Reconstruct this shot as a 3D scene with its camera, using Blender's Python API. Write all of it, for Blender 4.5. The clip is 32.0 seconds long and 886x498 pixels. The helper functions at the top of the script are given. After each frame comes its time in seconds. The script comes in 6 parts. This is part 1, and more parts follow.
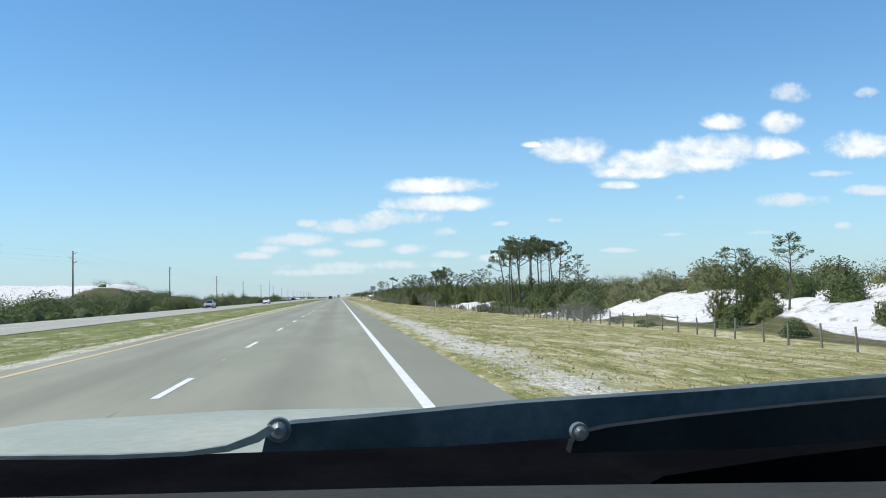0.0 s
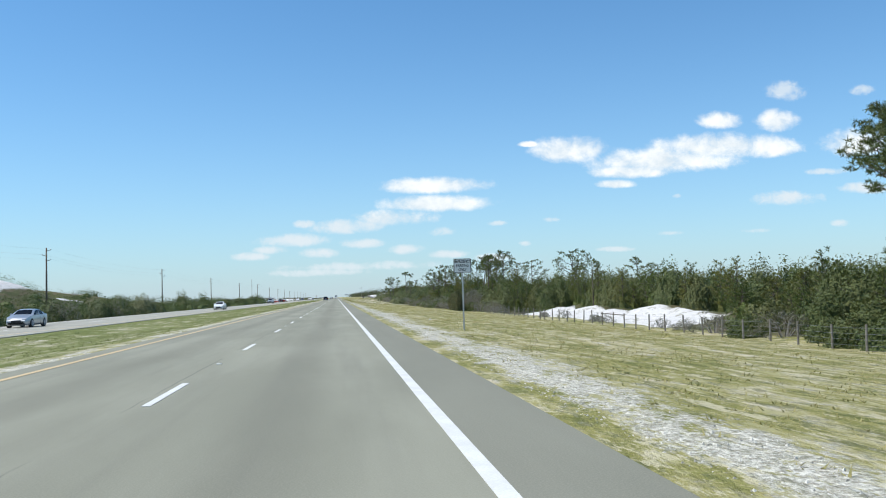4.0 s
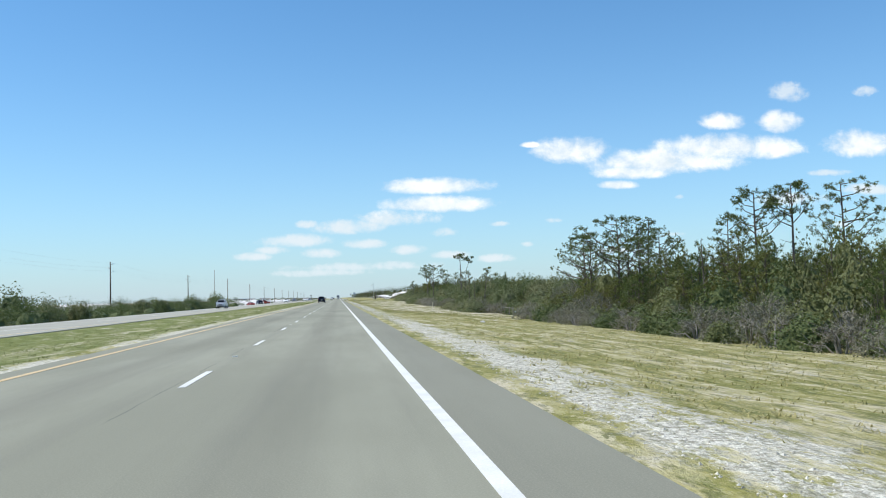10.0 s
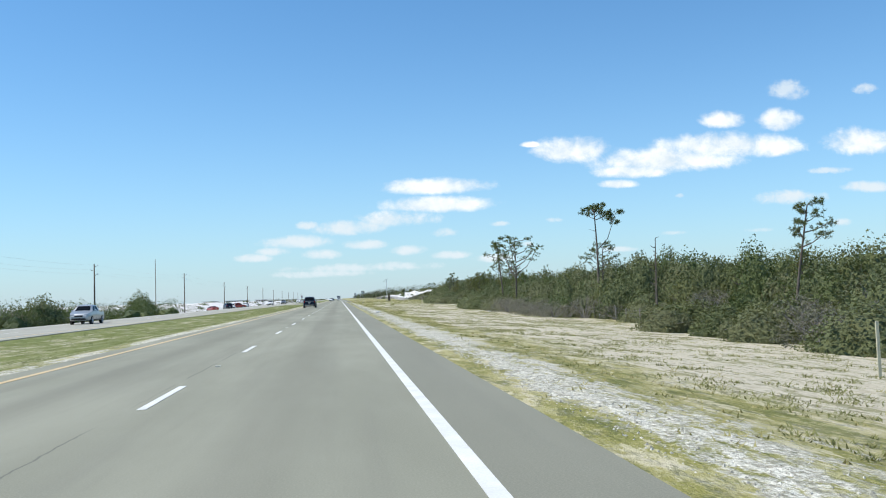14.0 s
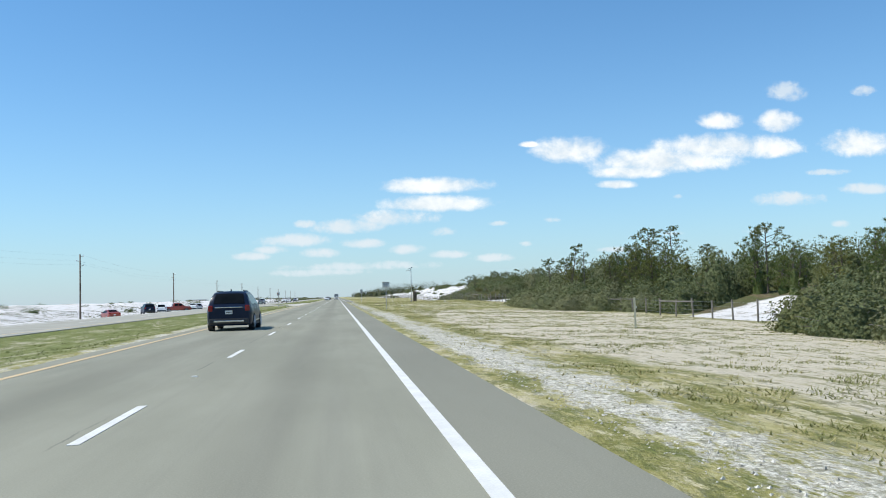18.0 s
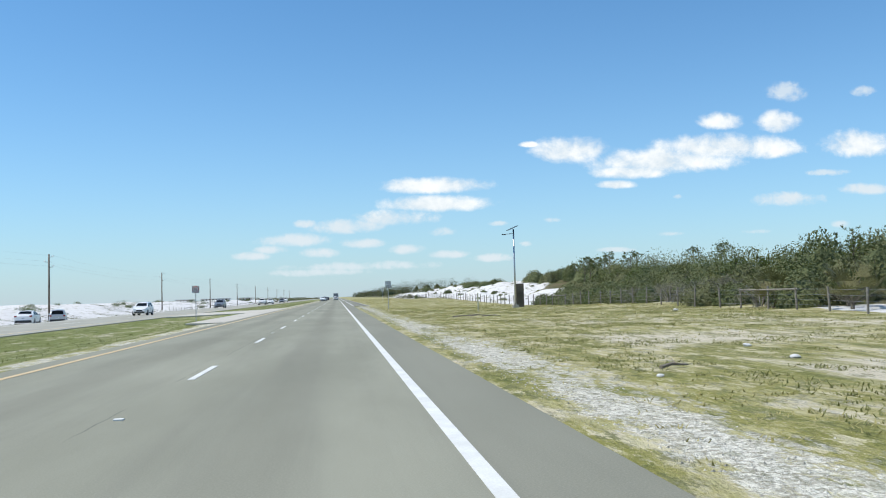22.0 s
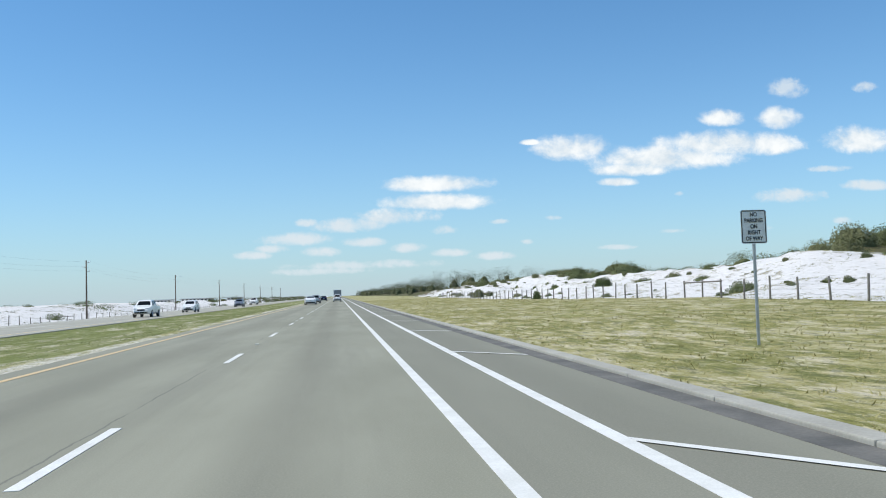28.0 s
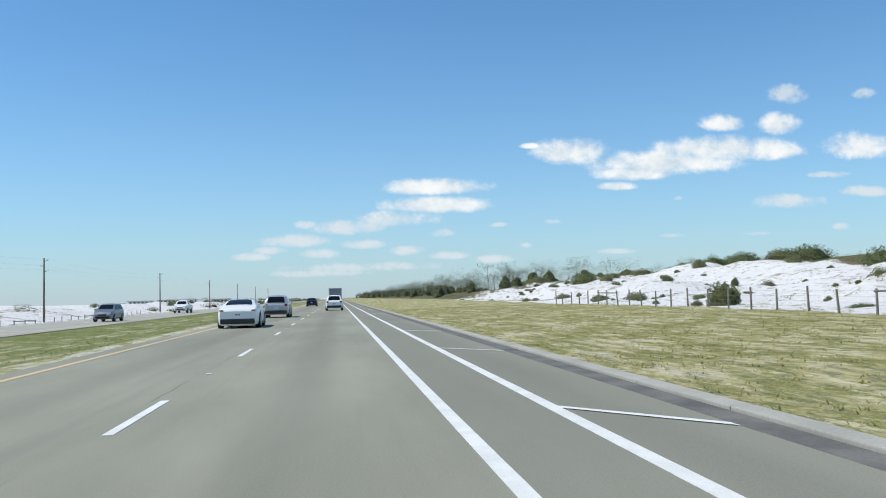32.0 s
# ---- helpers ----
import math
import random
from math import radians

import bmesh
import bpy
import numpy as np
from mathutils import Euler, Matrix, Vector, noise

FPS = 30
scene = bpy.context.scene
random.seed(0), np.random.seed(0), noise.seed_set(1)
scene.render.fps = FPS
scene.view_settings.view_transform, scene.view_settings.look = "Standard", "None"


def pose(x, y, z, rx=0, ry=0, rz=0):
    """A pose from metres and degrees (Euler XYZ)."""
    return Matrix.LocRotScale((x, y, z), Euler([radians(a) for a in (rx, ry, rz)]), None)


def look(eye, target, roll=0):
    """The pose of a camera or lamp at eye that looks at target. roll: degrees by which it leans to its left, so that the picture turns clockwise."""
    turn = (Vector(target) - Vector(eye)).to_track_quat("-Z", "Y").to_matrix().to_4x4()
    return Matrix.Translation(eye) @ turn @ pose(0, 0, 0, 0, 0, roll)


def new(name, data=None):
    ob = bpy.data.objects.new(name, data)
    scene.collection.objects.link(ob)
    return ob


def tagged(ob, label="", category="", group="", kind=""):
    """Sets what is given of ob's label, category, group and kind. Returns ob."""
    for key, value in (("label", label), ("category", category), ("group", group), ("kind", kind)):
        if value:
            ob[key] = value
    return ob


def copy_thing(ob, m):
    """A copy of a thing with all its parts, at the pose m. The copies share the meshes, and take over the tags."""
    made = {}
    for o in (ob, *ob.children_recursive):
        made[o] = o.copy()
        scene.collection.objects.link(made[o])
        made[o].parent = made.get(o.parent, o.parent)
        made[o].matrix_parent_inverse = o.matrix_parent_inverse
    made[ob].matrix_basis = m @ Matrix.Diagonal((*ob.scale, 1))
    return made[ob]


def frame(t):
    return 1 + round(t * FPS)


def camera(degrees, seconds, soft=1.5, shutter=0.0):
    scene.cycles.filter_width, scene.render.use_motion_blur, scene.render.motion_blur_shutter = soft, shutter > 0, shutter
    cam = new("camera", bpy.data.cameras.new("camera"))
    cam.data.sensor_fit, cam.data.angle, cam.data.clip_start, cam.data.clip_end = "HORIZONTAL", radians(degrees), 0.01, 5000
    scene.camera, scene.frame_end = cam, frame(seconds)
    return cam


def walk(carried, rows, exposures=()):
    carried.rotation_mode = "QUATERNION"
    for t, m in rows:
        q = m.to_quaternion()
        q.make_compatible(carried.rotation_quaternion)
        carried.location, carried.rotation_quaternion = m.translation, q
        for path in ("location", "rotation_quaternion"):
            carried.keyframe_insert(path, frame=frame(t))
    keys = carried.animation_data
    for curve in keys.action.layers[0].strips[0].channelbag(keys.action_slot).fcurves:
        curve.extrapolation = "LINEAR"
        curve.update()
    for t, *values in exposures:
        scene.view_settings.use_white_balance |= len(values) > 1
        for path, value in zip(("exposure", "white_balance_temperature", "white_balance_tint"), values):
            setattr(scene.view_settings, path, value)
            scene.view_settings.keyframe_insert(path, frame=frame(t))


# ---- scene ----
EXPOSURE = 0.2
# Camera: seconds, x, y, yaw, pitch, roll. It is driven west along the right-hand lane at about 25 m/s.
EYE_HEIGHT = 1.372
CAMERA_ROWS = [
    (0.0, 0.332, 0.34, -6.90, 3.01, 1.36),
    (0.5, 0.249, 12.94, -6.87, 3.04, 1.36),
    (1.0, 0.224, 25.46, -6.82, 3.00, 1.32),
    (1.5, 0.217, 37.88, -6.83, 3.05, 1.37),
    (2.0, 0.226, 50.16, -6.80, 3.07, 1.40),
    (2.5, 0.257, 62.35, -6.81, 3.08, 1.44),
    (3.0, 0.243, 74.50, -6.79, 3.03, 1.58),
    (3.5, 0.249, 86.52, -6.95, 3.01, 1.68),
    (5.5, 0.474, 134.61, -7.23, 2.99, 1.65),
    (6.0, 0.544, 146.60, -7.22, 3.03, 1.70),
    (6.5, 0.612, 158.56, -7.20, 2.99, 1.57),
    (7.0, 0.660, 170.46, -7.13, 2.99, 1.42),
    (7.5, 0.611, 182.32, -7.08, 2.98, 1.40),
    (8.0, 0.524, 194.16, -7.02, 3.00, 1.46),
    (8.5, 0.391, 206.01, -6.95, 2.93, 1.47),
    (9.0, 0.282, 217.96, -6.94, 2.96, 1.45),
    (9.5, 0.257, 230.13, -6.88, 3.00, 1.51),
    (10.0, 0.265, 242.47, -6.93, 3.04, 1.58),
    (10.5, 0.358, 254.85, -6.92, 3.03, 1.60),
    (11.0, 0.437, 267.28, -6.98, 3.07, 1.61),
    (11.5, 0.477, 279.74, -7.04, 3.06, 1.58),
    (12.0, 0.476, 292.26, -7.04, 3.04, 1.58),
    (12.5, 0.442, 304.92, -7.03, 2.97, 1.56),
    (13.0, 0.395, 317.57, -7.04, 2.95, 1.52),
    (13.5, 0.376, 330.06, -6.97, 2.99, 1.69),
    (14.0, 0.362, 342.50, -6.87, 3.06, 1.95),
    (14.5, 0.310, 354.98, -6.88, 3.07, 1.87),
    (16.5, 0.197, 405.42, -6.99, 2.86, 1.17),
    (17.0, 0.195, 417.90, -7.00, 2.92, 1.31),
    (17.5, 0.259, 430.39, -7.02, 3.00, 1.50),
    (18.0, 0.329, 442.94, -7.02, 3.01, 1.60),
    (18.5, 0.348, 455.61, -7.02, 3.14, 1.61),
    (19.0, 0.340, 468.35, -6.96, 3.12, 1.60),
    (19.5, 0.330, 481.14, -7.00, 3.16, 1.47),
    (20.0, 0.330, 493.98, -6.99, 3.16, 1.41),
    (20.5, 0.355, 506.87, -7.07, 3.06, 1.34),
    (21.0, 0.366, 519.82, -7.08, 3.03, 1.39),
    (21.5, 0.341, 532.89, -7.09, 3.04, 1.44),
    (22.0, 0.296, 546.02, -7.04, 3.01, 1.56),
    (22.5, 0.275, 559.16, -7.05, 2.94, 1.55),
    (23.0, 0.228, 572.25, -7.07, 2.85, 1.53),
    (23.5, 0.188, 585.17, -7.02, 2.90, 1.58),
    (24.0, 0.223, 597.97, -6.97, 2.91, 1.68),
    (24.5, 0.245, 610.73, -6.94, 2.91, 1.68),
    (25.0, 0.260, 623.50, -7.01, 2.88, 1.74),
    (25.5, 0.275, 636.32, -7.02, 2.87, 1.73),
    (27.5, 0.271, 687.93, -6.98, 2.87, 1.73),
    (28.0, 0.187, 701.01, -6.92, 2.90, 1.84),
    (28.5, 0.156, 714.15, -6.87, 2.95, 1.87),
    (29.0, 0.146, 727.42, -6.88, 2.99, 1.83),
    (29.5, 0.123, 740.89, -6.82, 3.03, 1.69),
    (30.0, 0.099, 754.43, -6.85, 3.03, 1.53),
    (30.5, 0.083, 767.90, -6.89, 3.06, 1.42),
    (31.0, 0.082, 781.31, -6.95, 3.03, 1.30),
    (31.5, 0.106, 794.73, -7.03, 3.06, 1.33),
    (32.0, 0.142, 808.14, -7.02, 3.09, 1.43),
]
cam = camera(54.63, 32.0, soft=1.05)
walk(cam, [(t, pose(x, y, EYE_HEIGHT, 90 + pitch, roll, yaw)) for t, x, y, yaw, pitch, roll in CAMERA_ROWS],
     exposures=[(0.0, EXPOSURE), (7.0, EXPOSURE + 0.02), (12.5, EXPOSURE + 0.07), (18.0, EXPOSURE), (25.0, EXPOSURE - 0.05), (32.0, EXPOSURE - 0.14)])

# ---- sky and sun ----
SKY_STRENGTH, SUN_STRENGTH = 0.115, 3.9
HAZE, HAZE_FALL, HAZE_SHARE = (4.1, 4.95, 5.5, 1.0), 9.0, 0.92
SKY_TINT = (0.57, 1.01, 1.25, 1.0)
CLOUD_GREY, CLOUD_WHITE = (6.0, 6.6, 7.0, 1.0), (8.3, 8.4, 8.3, 1.0)
SUN_ELEVATION, SUN_AZIMUTH = 58.0, 270.0    # the sun stands to the left of the road (south)
CLOUD_BANKS = [(0.284, 0.167, 0.044, 0.018), (0.232, 0.176, 0.012, 0.004), (0.403, 0.153, 0.091, 0.017), (0.473, 0.170, 0.081, 0.017), (0.528, 0.169, 0.048, 0.016), (0.360, 0.141, 0.047, 0.010), (0.340, 0.126, 0.023, 0.006), (0.475, 0.203, 0.026, 0.012), (0.549, 0.202, 0.027, 0.016), (0.656, 0.172, 0.045, 0.019), (0.116, 0.127, 0.062, 0.011), (0.120, 0.105, 0.068, 0.011)]
CLOUD_PUFFS = [(0.562, 0.105, 0.040, 0.009), (0.665, 0.117, 0.034, 0.007), (0.070, 0.091, 0.044, 0.010), (0.011, 0.081, 0.038, 0.009), (-0.048, 0.066, 0.039, 0.008), (-0.099, 0.049, 0.020, 0.005), (0.030, 0.061, 0.024, 0.006), (-0.019, 0.051, 0.021, 0.006), (0.082, 0.053, 0.019, 0.006), (-0.074, 0.056, 0.019, 0.005), (0.132, 0.046, 0.022, 0.005), (0.183, 0.041, 0.025, 0.005), (-0.035, 0.085, 0.013, 0.005)]
CLOUD_WISPS = [(0.126, 0.073, 0.015, 0.005), (0.403, 0.066, 0.017, 0.003), (0.516, 0.067, 0.016, 0.003), (0.256, 0.085, 0.010, 0.003), (0.625, 0.074, 0.014, 0.004), (0.416, 0.111, 0.007, 0.003), (0.224, 0.057, 0.007, 0.003), (0.029, 0.035, 0.079, 0.005), (0.613, 0.139, 0.027, 0.004), (0.562, 0.242, 0.024, 0.012), (0.664, 0.242, 0.017, 0.007), (-0.023, 0.029, 0.058, 0.004), (0.191, 0.082, 0.011, 0.003), (0.335, 0.048, 0.021, 0.003)]
world = bpy.data.worlds.new("sky")
scene.world = world
world.use_nodes = True
wn, wl = world.node_tree.nodes, world.node_tree.links
wn.clear()


def wmath(op, a, b=None, c=None, clamp=False):
    n = wn.new("ShaderNodeMath")
    n.operation, n.use_clamp = op, clamp
    for i, v in enumerate((a, b, c)):
        if v is None:
            continue
        if isinstance(v, (int, float)):
            n.inputs[i].default_value = v
        else:
            wl.new(v, n.inputs[i])
    return n.outputs[0]


sky = wn.new("ShaderNodeTexSky")
sky.sky_type, sky.sun_disc = "NISHITA", False
sky.sun_elevation, sky.sun_rotation = radians(SUN_ELEVATION), radians(SUN_AZIMUTH)
sky.altitude, sky.air_density, sky.dust_density, sky.ozone_density = 5.0, 0.9, 0.15, 1.0
coord = wn.new("ShaderNodeTexCoord")
split = wn.new("ShaderNodeSeparateXYZ")
wl.new(coord.outputs["Generated"], split.inputs[0])
ahead = wmath("MAXIMUM", split.outputs[1], 0.05)
cu, cv = wmath("DIVIDE", split.outputs[0], ahead), wmath("DIVIDE", split.outputs[2], ahead)
flat = wn.new("ShaderNodeCombineXYZ")
wl.new(cu, flat.inputs[0])
wl.new(wmath("MULTIPLY", cv, 1.25), flat.inputs[1])


def wnoise(scale, detail, rough, distort=0.0, at=None):
    n = wn.new("ShaderNodeTexNoise")
    n.inputs["Scale"].default_value, n.inputs["Detail"].default_value = scale, detail
    n.inputs["Roughness"].default_value, n.inputs["Distortion"].default_value = rough, distort
    wl.new(flat.outputs[0] if at is None else at, n.inputs["Vector"])
    return n.outputs["Fac"]


billow = wmath("SUBTRACT", wnoise(30.0, 7.0, 0.6, 0.2), 0.5)
wisp = wmath("SUBTRACT", wnoise(75.0, 6.0, 0.7, 0.8), 0.5)


moved = wn.new("ShaderNodeVectorMath")
moved.operation = "ADD"
moved.inputs[1].default_value = (-0.008, 0.02, 0.0)
wl.new(flat.outputs[0], moved.inputs[0])
sunward = wmath("SUBTRACT", wnoise(30.0, 7.0, 0.6, 0.2, moved.outputs[0]), 0.5)


def bank(blobs, under):
    """The highest of the soft mounds: 1 in the middle, 0 at the rim, flatter below."""
    total = None
    for u0, v0, ru, rv in blobs:
        du = wmath("MULTIPLY", wmath("SUBTRACT", cu, u0), 1 / ru)
        dv = wmath("MULTIPLY", wmath("SUBTRACT", cv, v0), 1 / rv)
        dv = wmath("MAXIMUM", dv, wmath("MULTIPLY", dv, -under))
        r = wmath("SUBTRACT", 1.0, wmath("ADD", wmath("MULTIPLY", du, du), wmath("MULTIPLY", dv, dv)))
        total = r if total is None else wmath("SMOOTH_MAX", total, r, 0.35)
    return total


def cover(mound, rag, fine, low, high):
    d = wmath("ADD", mound, wmath("ADD", wmath("MULTIPLY", billow, rag), wmath("MULTIPLY", wisp, fine)))
    n = wn.new("ShaderNodeMapRange")
    n.interpolation_type = "SMOOTHSTEP"
    n.inputs["From Min"].default_value, n.inputs["From Max"].default_value = low, high
    wl.new(d, n.inputs["Value"])
    return n.outputs[0], d


full, depth = cover(bank(CLOUD_BANKS, 1.4), 2.5, 0.9, -0.5, 0.95)
half, _ = cover(bank(CLOUD_PUFFS, 1.2), 3.6, 1.6, -0.6, 1.25)
thin, _ = cover(bank(CLOUD_WISPS, 1.0), 4.0, 2.4, -0.6, 1.3)
front = wmath("GREATER_THAN", split.outputs[1], 0.1)
mask = wmath("MAXIMUM", wmath("MULTIPLY", full, 0.93), wmath("MAXIMUM", wmath("MULTIPLY", half, 0.9), wmath("MULTIPLY", thin, 0.75)))
mask = wmath("MULTIPLY", mask, front, clamp=True)
body = wn.new("ShaderNodeMix")
body.data_type = "RGBA"
body.inputs["A"].default_value, body.inputs["B"].default_value = CLOUD_GREY, CLOUD_WHITE
shade = wn.new("ShaderNodeMapRange")
shade.inputs["From Min"].default_value, shade.inputs["From Max"].default_value = -0.22, 0.3
wl.new(wmath("ADD", wmath("SUBTRACT", billow, sunward), wmath("MULTIPLY", depth, 0.08)), shade.inputs["Value"])
wl.new(shade.outputs[0], body.inputs["Factor"])
tint = wn.new("ShaderNodeMix")
tint.data_type, tint.blend_type = "RGBA", "MULTIPLY"
tint.inputs["Factor"].default_value = 1.0
tint.inputs["B"].default_value = SKY_TINT
wl.new(sky.outputs[0], tint.inputs["A"])
haze = wn.new("ShaderNodeMix")
haze.data_type = "RGBA"
haze.inputs["B"].default_value = HAZE
low = wmath("POWER", 2.718, wmath("MULTIPLY", wmath("MAXIMUM", split.outputs[2], 0.0), -HAZE_FALL))
wl.new(wmath("MULTIPLY", low, HAZE_SHARE), haze.inputs["Factor"])
wl.new(tint.outputs["Result"], haze.inputs["A"])
cloudy = wn.new("ShaderNodeMix")
cloudy.data_type = "RGBA"
wl.new(mask, cloudy.inputs["Factor"])
wl.new(haze.outputs["Result"], cloudy.inputs["A"])
wl.new(body.outputs["Result"], cloudy.inputs["B"])
back = wn.new("ShaderNodeBackground")
back.inputs["Strength"].default_value = SKY_STRENGTH
wl.new(cloudy.outputs["Result"], back.inputs["Color"])
wl.new(back.outputs[0], wn.new("ShaderNodeOutputWorld").inputs[0])

lamp = bpy.data.lights.new("sun", "SUN")
lamp.energy, lamp.angle, lamp.color = SUN_STRENGTH, radians(0.53), (1.0, 0.955, 0.88)
sun = new("sun", lamp)
toward = Vector((math.sin(radians(SUN_AZIMUTH)) * math.cos(radians(SUN_ELEVATION)),
                 math.cos(radians(SUN_AZIMUTH)) * math.cos(radians(SUN_ELEVATION)), math.sin(radians(SUN_ELEVATION))))
sun.matrix_world = look(toward * 50, (0, 0, 0))

# ---- materials ----
def material(name):
    m = bpy.data.materials.new(name)
    m.use_nodes = True
    m.node_tree.nodes.clear()
    return m


class Shader:
    """A small builder of node materials."""

    def __init__(self, name):
        self.m = material(name)
        self.n, self.l = self.m.node_tree.nodes, self.m.node_tree.links
        self.bsdf = self.n.new("ShaderNodeBsdfPrincipled")
        self.out = self.n.new("ShaderNodeOutputMaterial")
        self.l.new(self.bsdf.outputs[0], self.out.inputs[0])

    def put(self, socket, v):
        if isinstance(v, (int, float)):
            socket.default_value = v
        elif isinstance(v, tuple):
            socket.default_value = v if len(v) == 4 or socket.type == "VECTOR" else (*v, 1.0)
        else:
            self.l.new(v, socket)

    def where(self, space="world"):
        if space == "world":
            return self.n.new("ShaderNodeNewGeometry").outputs["Position"]
        return self.n.new("ShaderNodeTexCoord").outputs["Object"]

    def noise(self, at, scale, detail=4.0, rough=0.55, stretch=None, distort=0.0):
        if stretch:
            mp = self.n.new("ShaderNodeMapping")
            mp.inputs["Scale"].default_value = stretch
            self.l.new(at, mp.inputs["Vector"])
            at = mp.outputs[0]
        t = self.n.new("ShaderNodeTexNoise")
        t.inputs["Scale"].default_value, t.inputs["Detail"].default_value = scale, detail
        t.inputs["Roughness"].default_value, t.inputs["Distortion"].default_value = rough, distort
        self.l.new(at, t.inputs["Vector"])
        return t.outputs["Fac"]

    def ramp(self, v, a, b, low=0.0, high=1.0, smooth=True):
        r = self.n.new("ShaderNodeMapRange")
        r.interpolation_type = "SMOOTHSTEP" if smooth else "LINEAR"
        for key, value in zip(("From Min", "From Max", "To Min", "To Max"), (a, b, low, high)):
            r.inputs[key].default_value = value
        self.l.new(v, r.inputs["Value"])
        return r.outputs[0]

    def mix(self, f, a, b, blend="MIX"):
        x = self.n.new("ShaderNodeMix")
        x.data_type, x.blend_type = "RGBA", blend
        self.put(x.inputs["Factor"], f)
        self.put(x.inputs["A"], a)
        self.put(x.inputs["B"], b)
        return x.outputs["Result"]

    def calc(self, op, a, b=0.0, clamp=False):
        x = self.n.new("ShaderNodeMath")
        x.operation, x.use_clamp = op, clamp
        self.put(x.inputs[0], a)
        self.put(x.inputs[1], b)
        return x.outputs[0]

    def part_of(self, v, i):
        s = self.n.new("ShaderNodeSeparateXYZ")
        self.l.new(v, s.inputs[0])
        return s.outputs[i]

    def random(self):
        return self.n.new("ShaderNodeObjectInfo").outputs["Random"]

    def island(self):
        return self.n.new("ShaderNodeNewGeometry").outputs["Random Per Island"]

    def bump(self, v, strength=0.4, distance=0.01):
        b = self.n.new("ShaderNodeBump")
        b.inputs["Strength"].default_value, b.inputs["Distance"].default_value = strength, distance
        self.l.new(v, b.inputs["Height"])
        self.l.new(b.outputs[0], self.bsdf.inputs["Normal"])

    def finish(self, colour, rough=0.8, metal=0.0, spec=None, coat=None):
        self.put(self.bsdf.inputs["Base Color"], colour)
        self.put(self.bsdf.inputs["Roughness"], rough)
        self.put(self.bsdf.inputs["Metallic"], metal)
        if spec is not None:
            self.put(self.bsdf.inputs["Specular IOR Level"], spec)
        if coat is not None:
            self.put(self.bsdf.inputs["Coat Weight"], coat)
            self.bsdf.inputs["Coat Roughness"].default_value = 0.04
        return self.m


def plain(name, a, b, scale=3.0, fine=40.0, rough=0.7, metal=0.0, space="object", bump=0.15, spec=None, coat=None):
    """Two tones mixed by broad stains, with a fine grain over them."""
    s = Shader(name)
    at = s.where(space)
    broad, grain = s.noise(at, scale, 5.0), s.noise(at, fine, 3.0)
    c = s.mix(s.ramp(broad, 0.3, 0.7), a, b)
    c = s.mix(s.ramp(grain, 0.2, 0.8, 0.0, 0.35), c, tuple(0.55 * v for v in a))
    if bump:
        s.bump(grain, bump, 0.01)
    return s.finish(c, s.ramp(broad, 0.2, 0.8, rough - 0.06, min(1.0, rough + 0.06)), metal, spec, coat)


def asphalt():
    s = Shader("asphalt")
    at = s.where()
    x = s.part_of(at, 0)
    grain = s.noise(at, 55.0, 3.0, 0.7)
    stain = s.noise(at, 0.35, 5.0, 0.6, stretch=(1.0, 0.22, 1.0))
    streak = s.noise(at, 1.6, 4.0, 0.6, stretch=(1.0, 0.03, 1.0))
    c = s.mix(s.ramp(stain, 0.3, 0.72), ROAD_DARK, ROAD_LIGHT)
    c = s.mix(s.ramp(streak, 0.45, 0.75, 0.0, 0.3), c, (0.15, 0.147, 0.12))
    # oil drip band down the middle of each lane
    lane = s.calc("ABSOLUTE", s.calc("SUBTRACT", s.calc("FLOORED_MODULO", s.calc("ADD", x, 2.26), 3.66), 1.83))
    c = s.mix(s.ramp(lane, 0.75, 0.1, 0.0, 0.32), c, (0.125, 0.12, 0.09))
    # the shoulder outside the edge line is a little darker and smoother
    c = s.mix(s.ramp(x, 1.42, 1.5, 0.0, 0.5), c, (0.17, 0.167, 0.13))
    seam = s.calc("ABSOLUTE", s.calc("ADD", s.calc("ADD", x, 2.44), s.calc("MULTIPLY", s.calc("SUBTRACT", s.noise(at, 0.9, 5.0, 0.7), 0.5), 0.16)))
    c = s.mix(s.calc("MULTIPLY", s.ramp(seam, 0.02, 0.008), s.ramp(s.noise(at, 0.25, 3.0), 0.45, 0.58, 0.0, 0.6)), c, (0.08, 0.078, 0.066))
    c = s.mix(s.ramp(grain, 0.35, 0.8, 0.0, 0.4), c, (0.38, 0.37, 0.29))
    s.bump(grain, 0.35, 0.006)
    return s.finish(c, 0.88, spec=0.3)


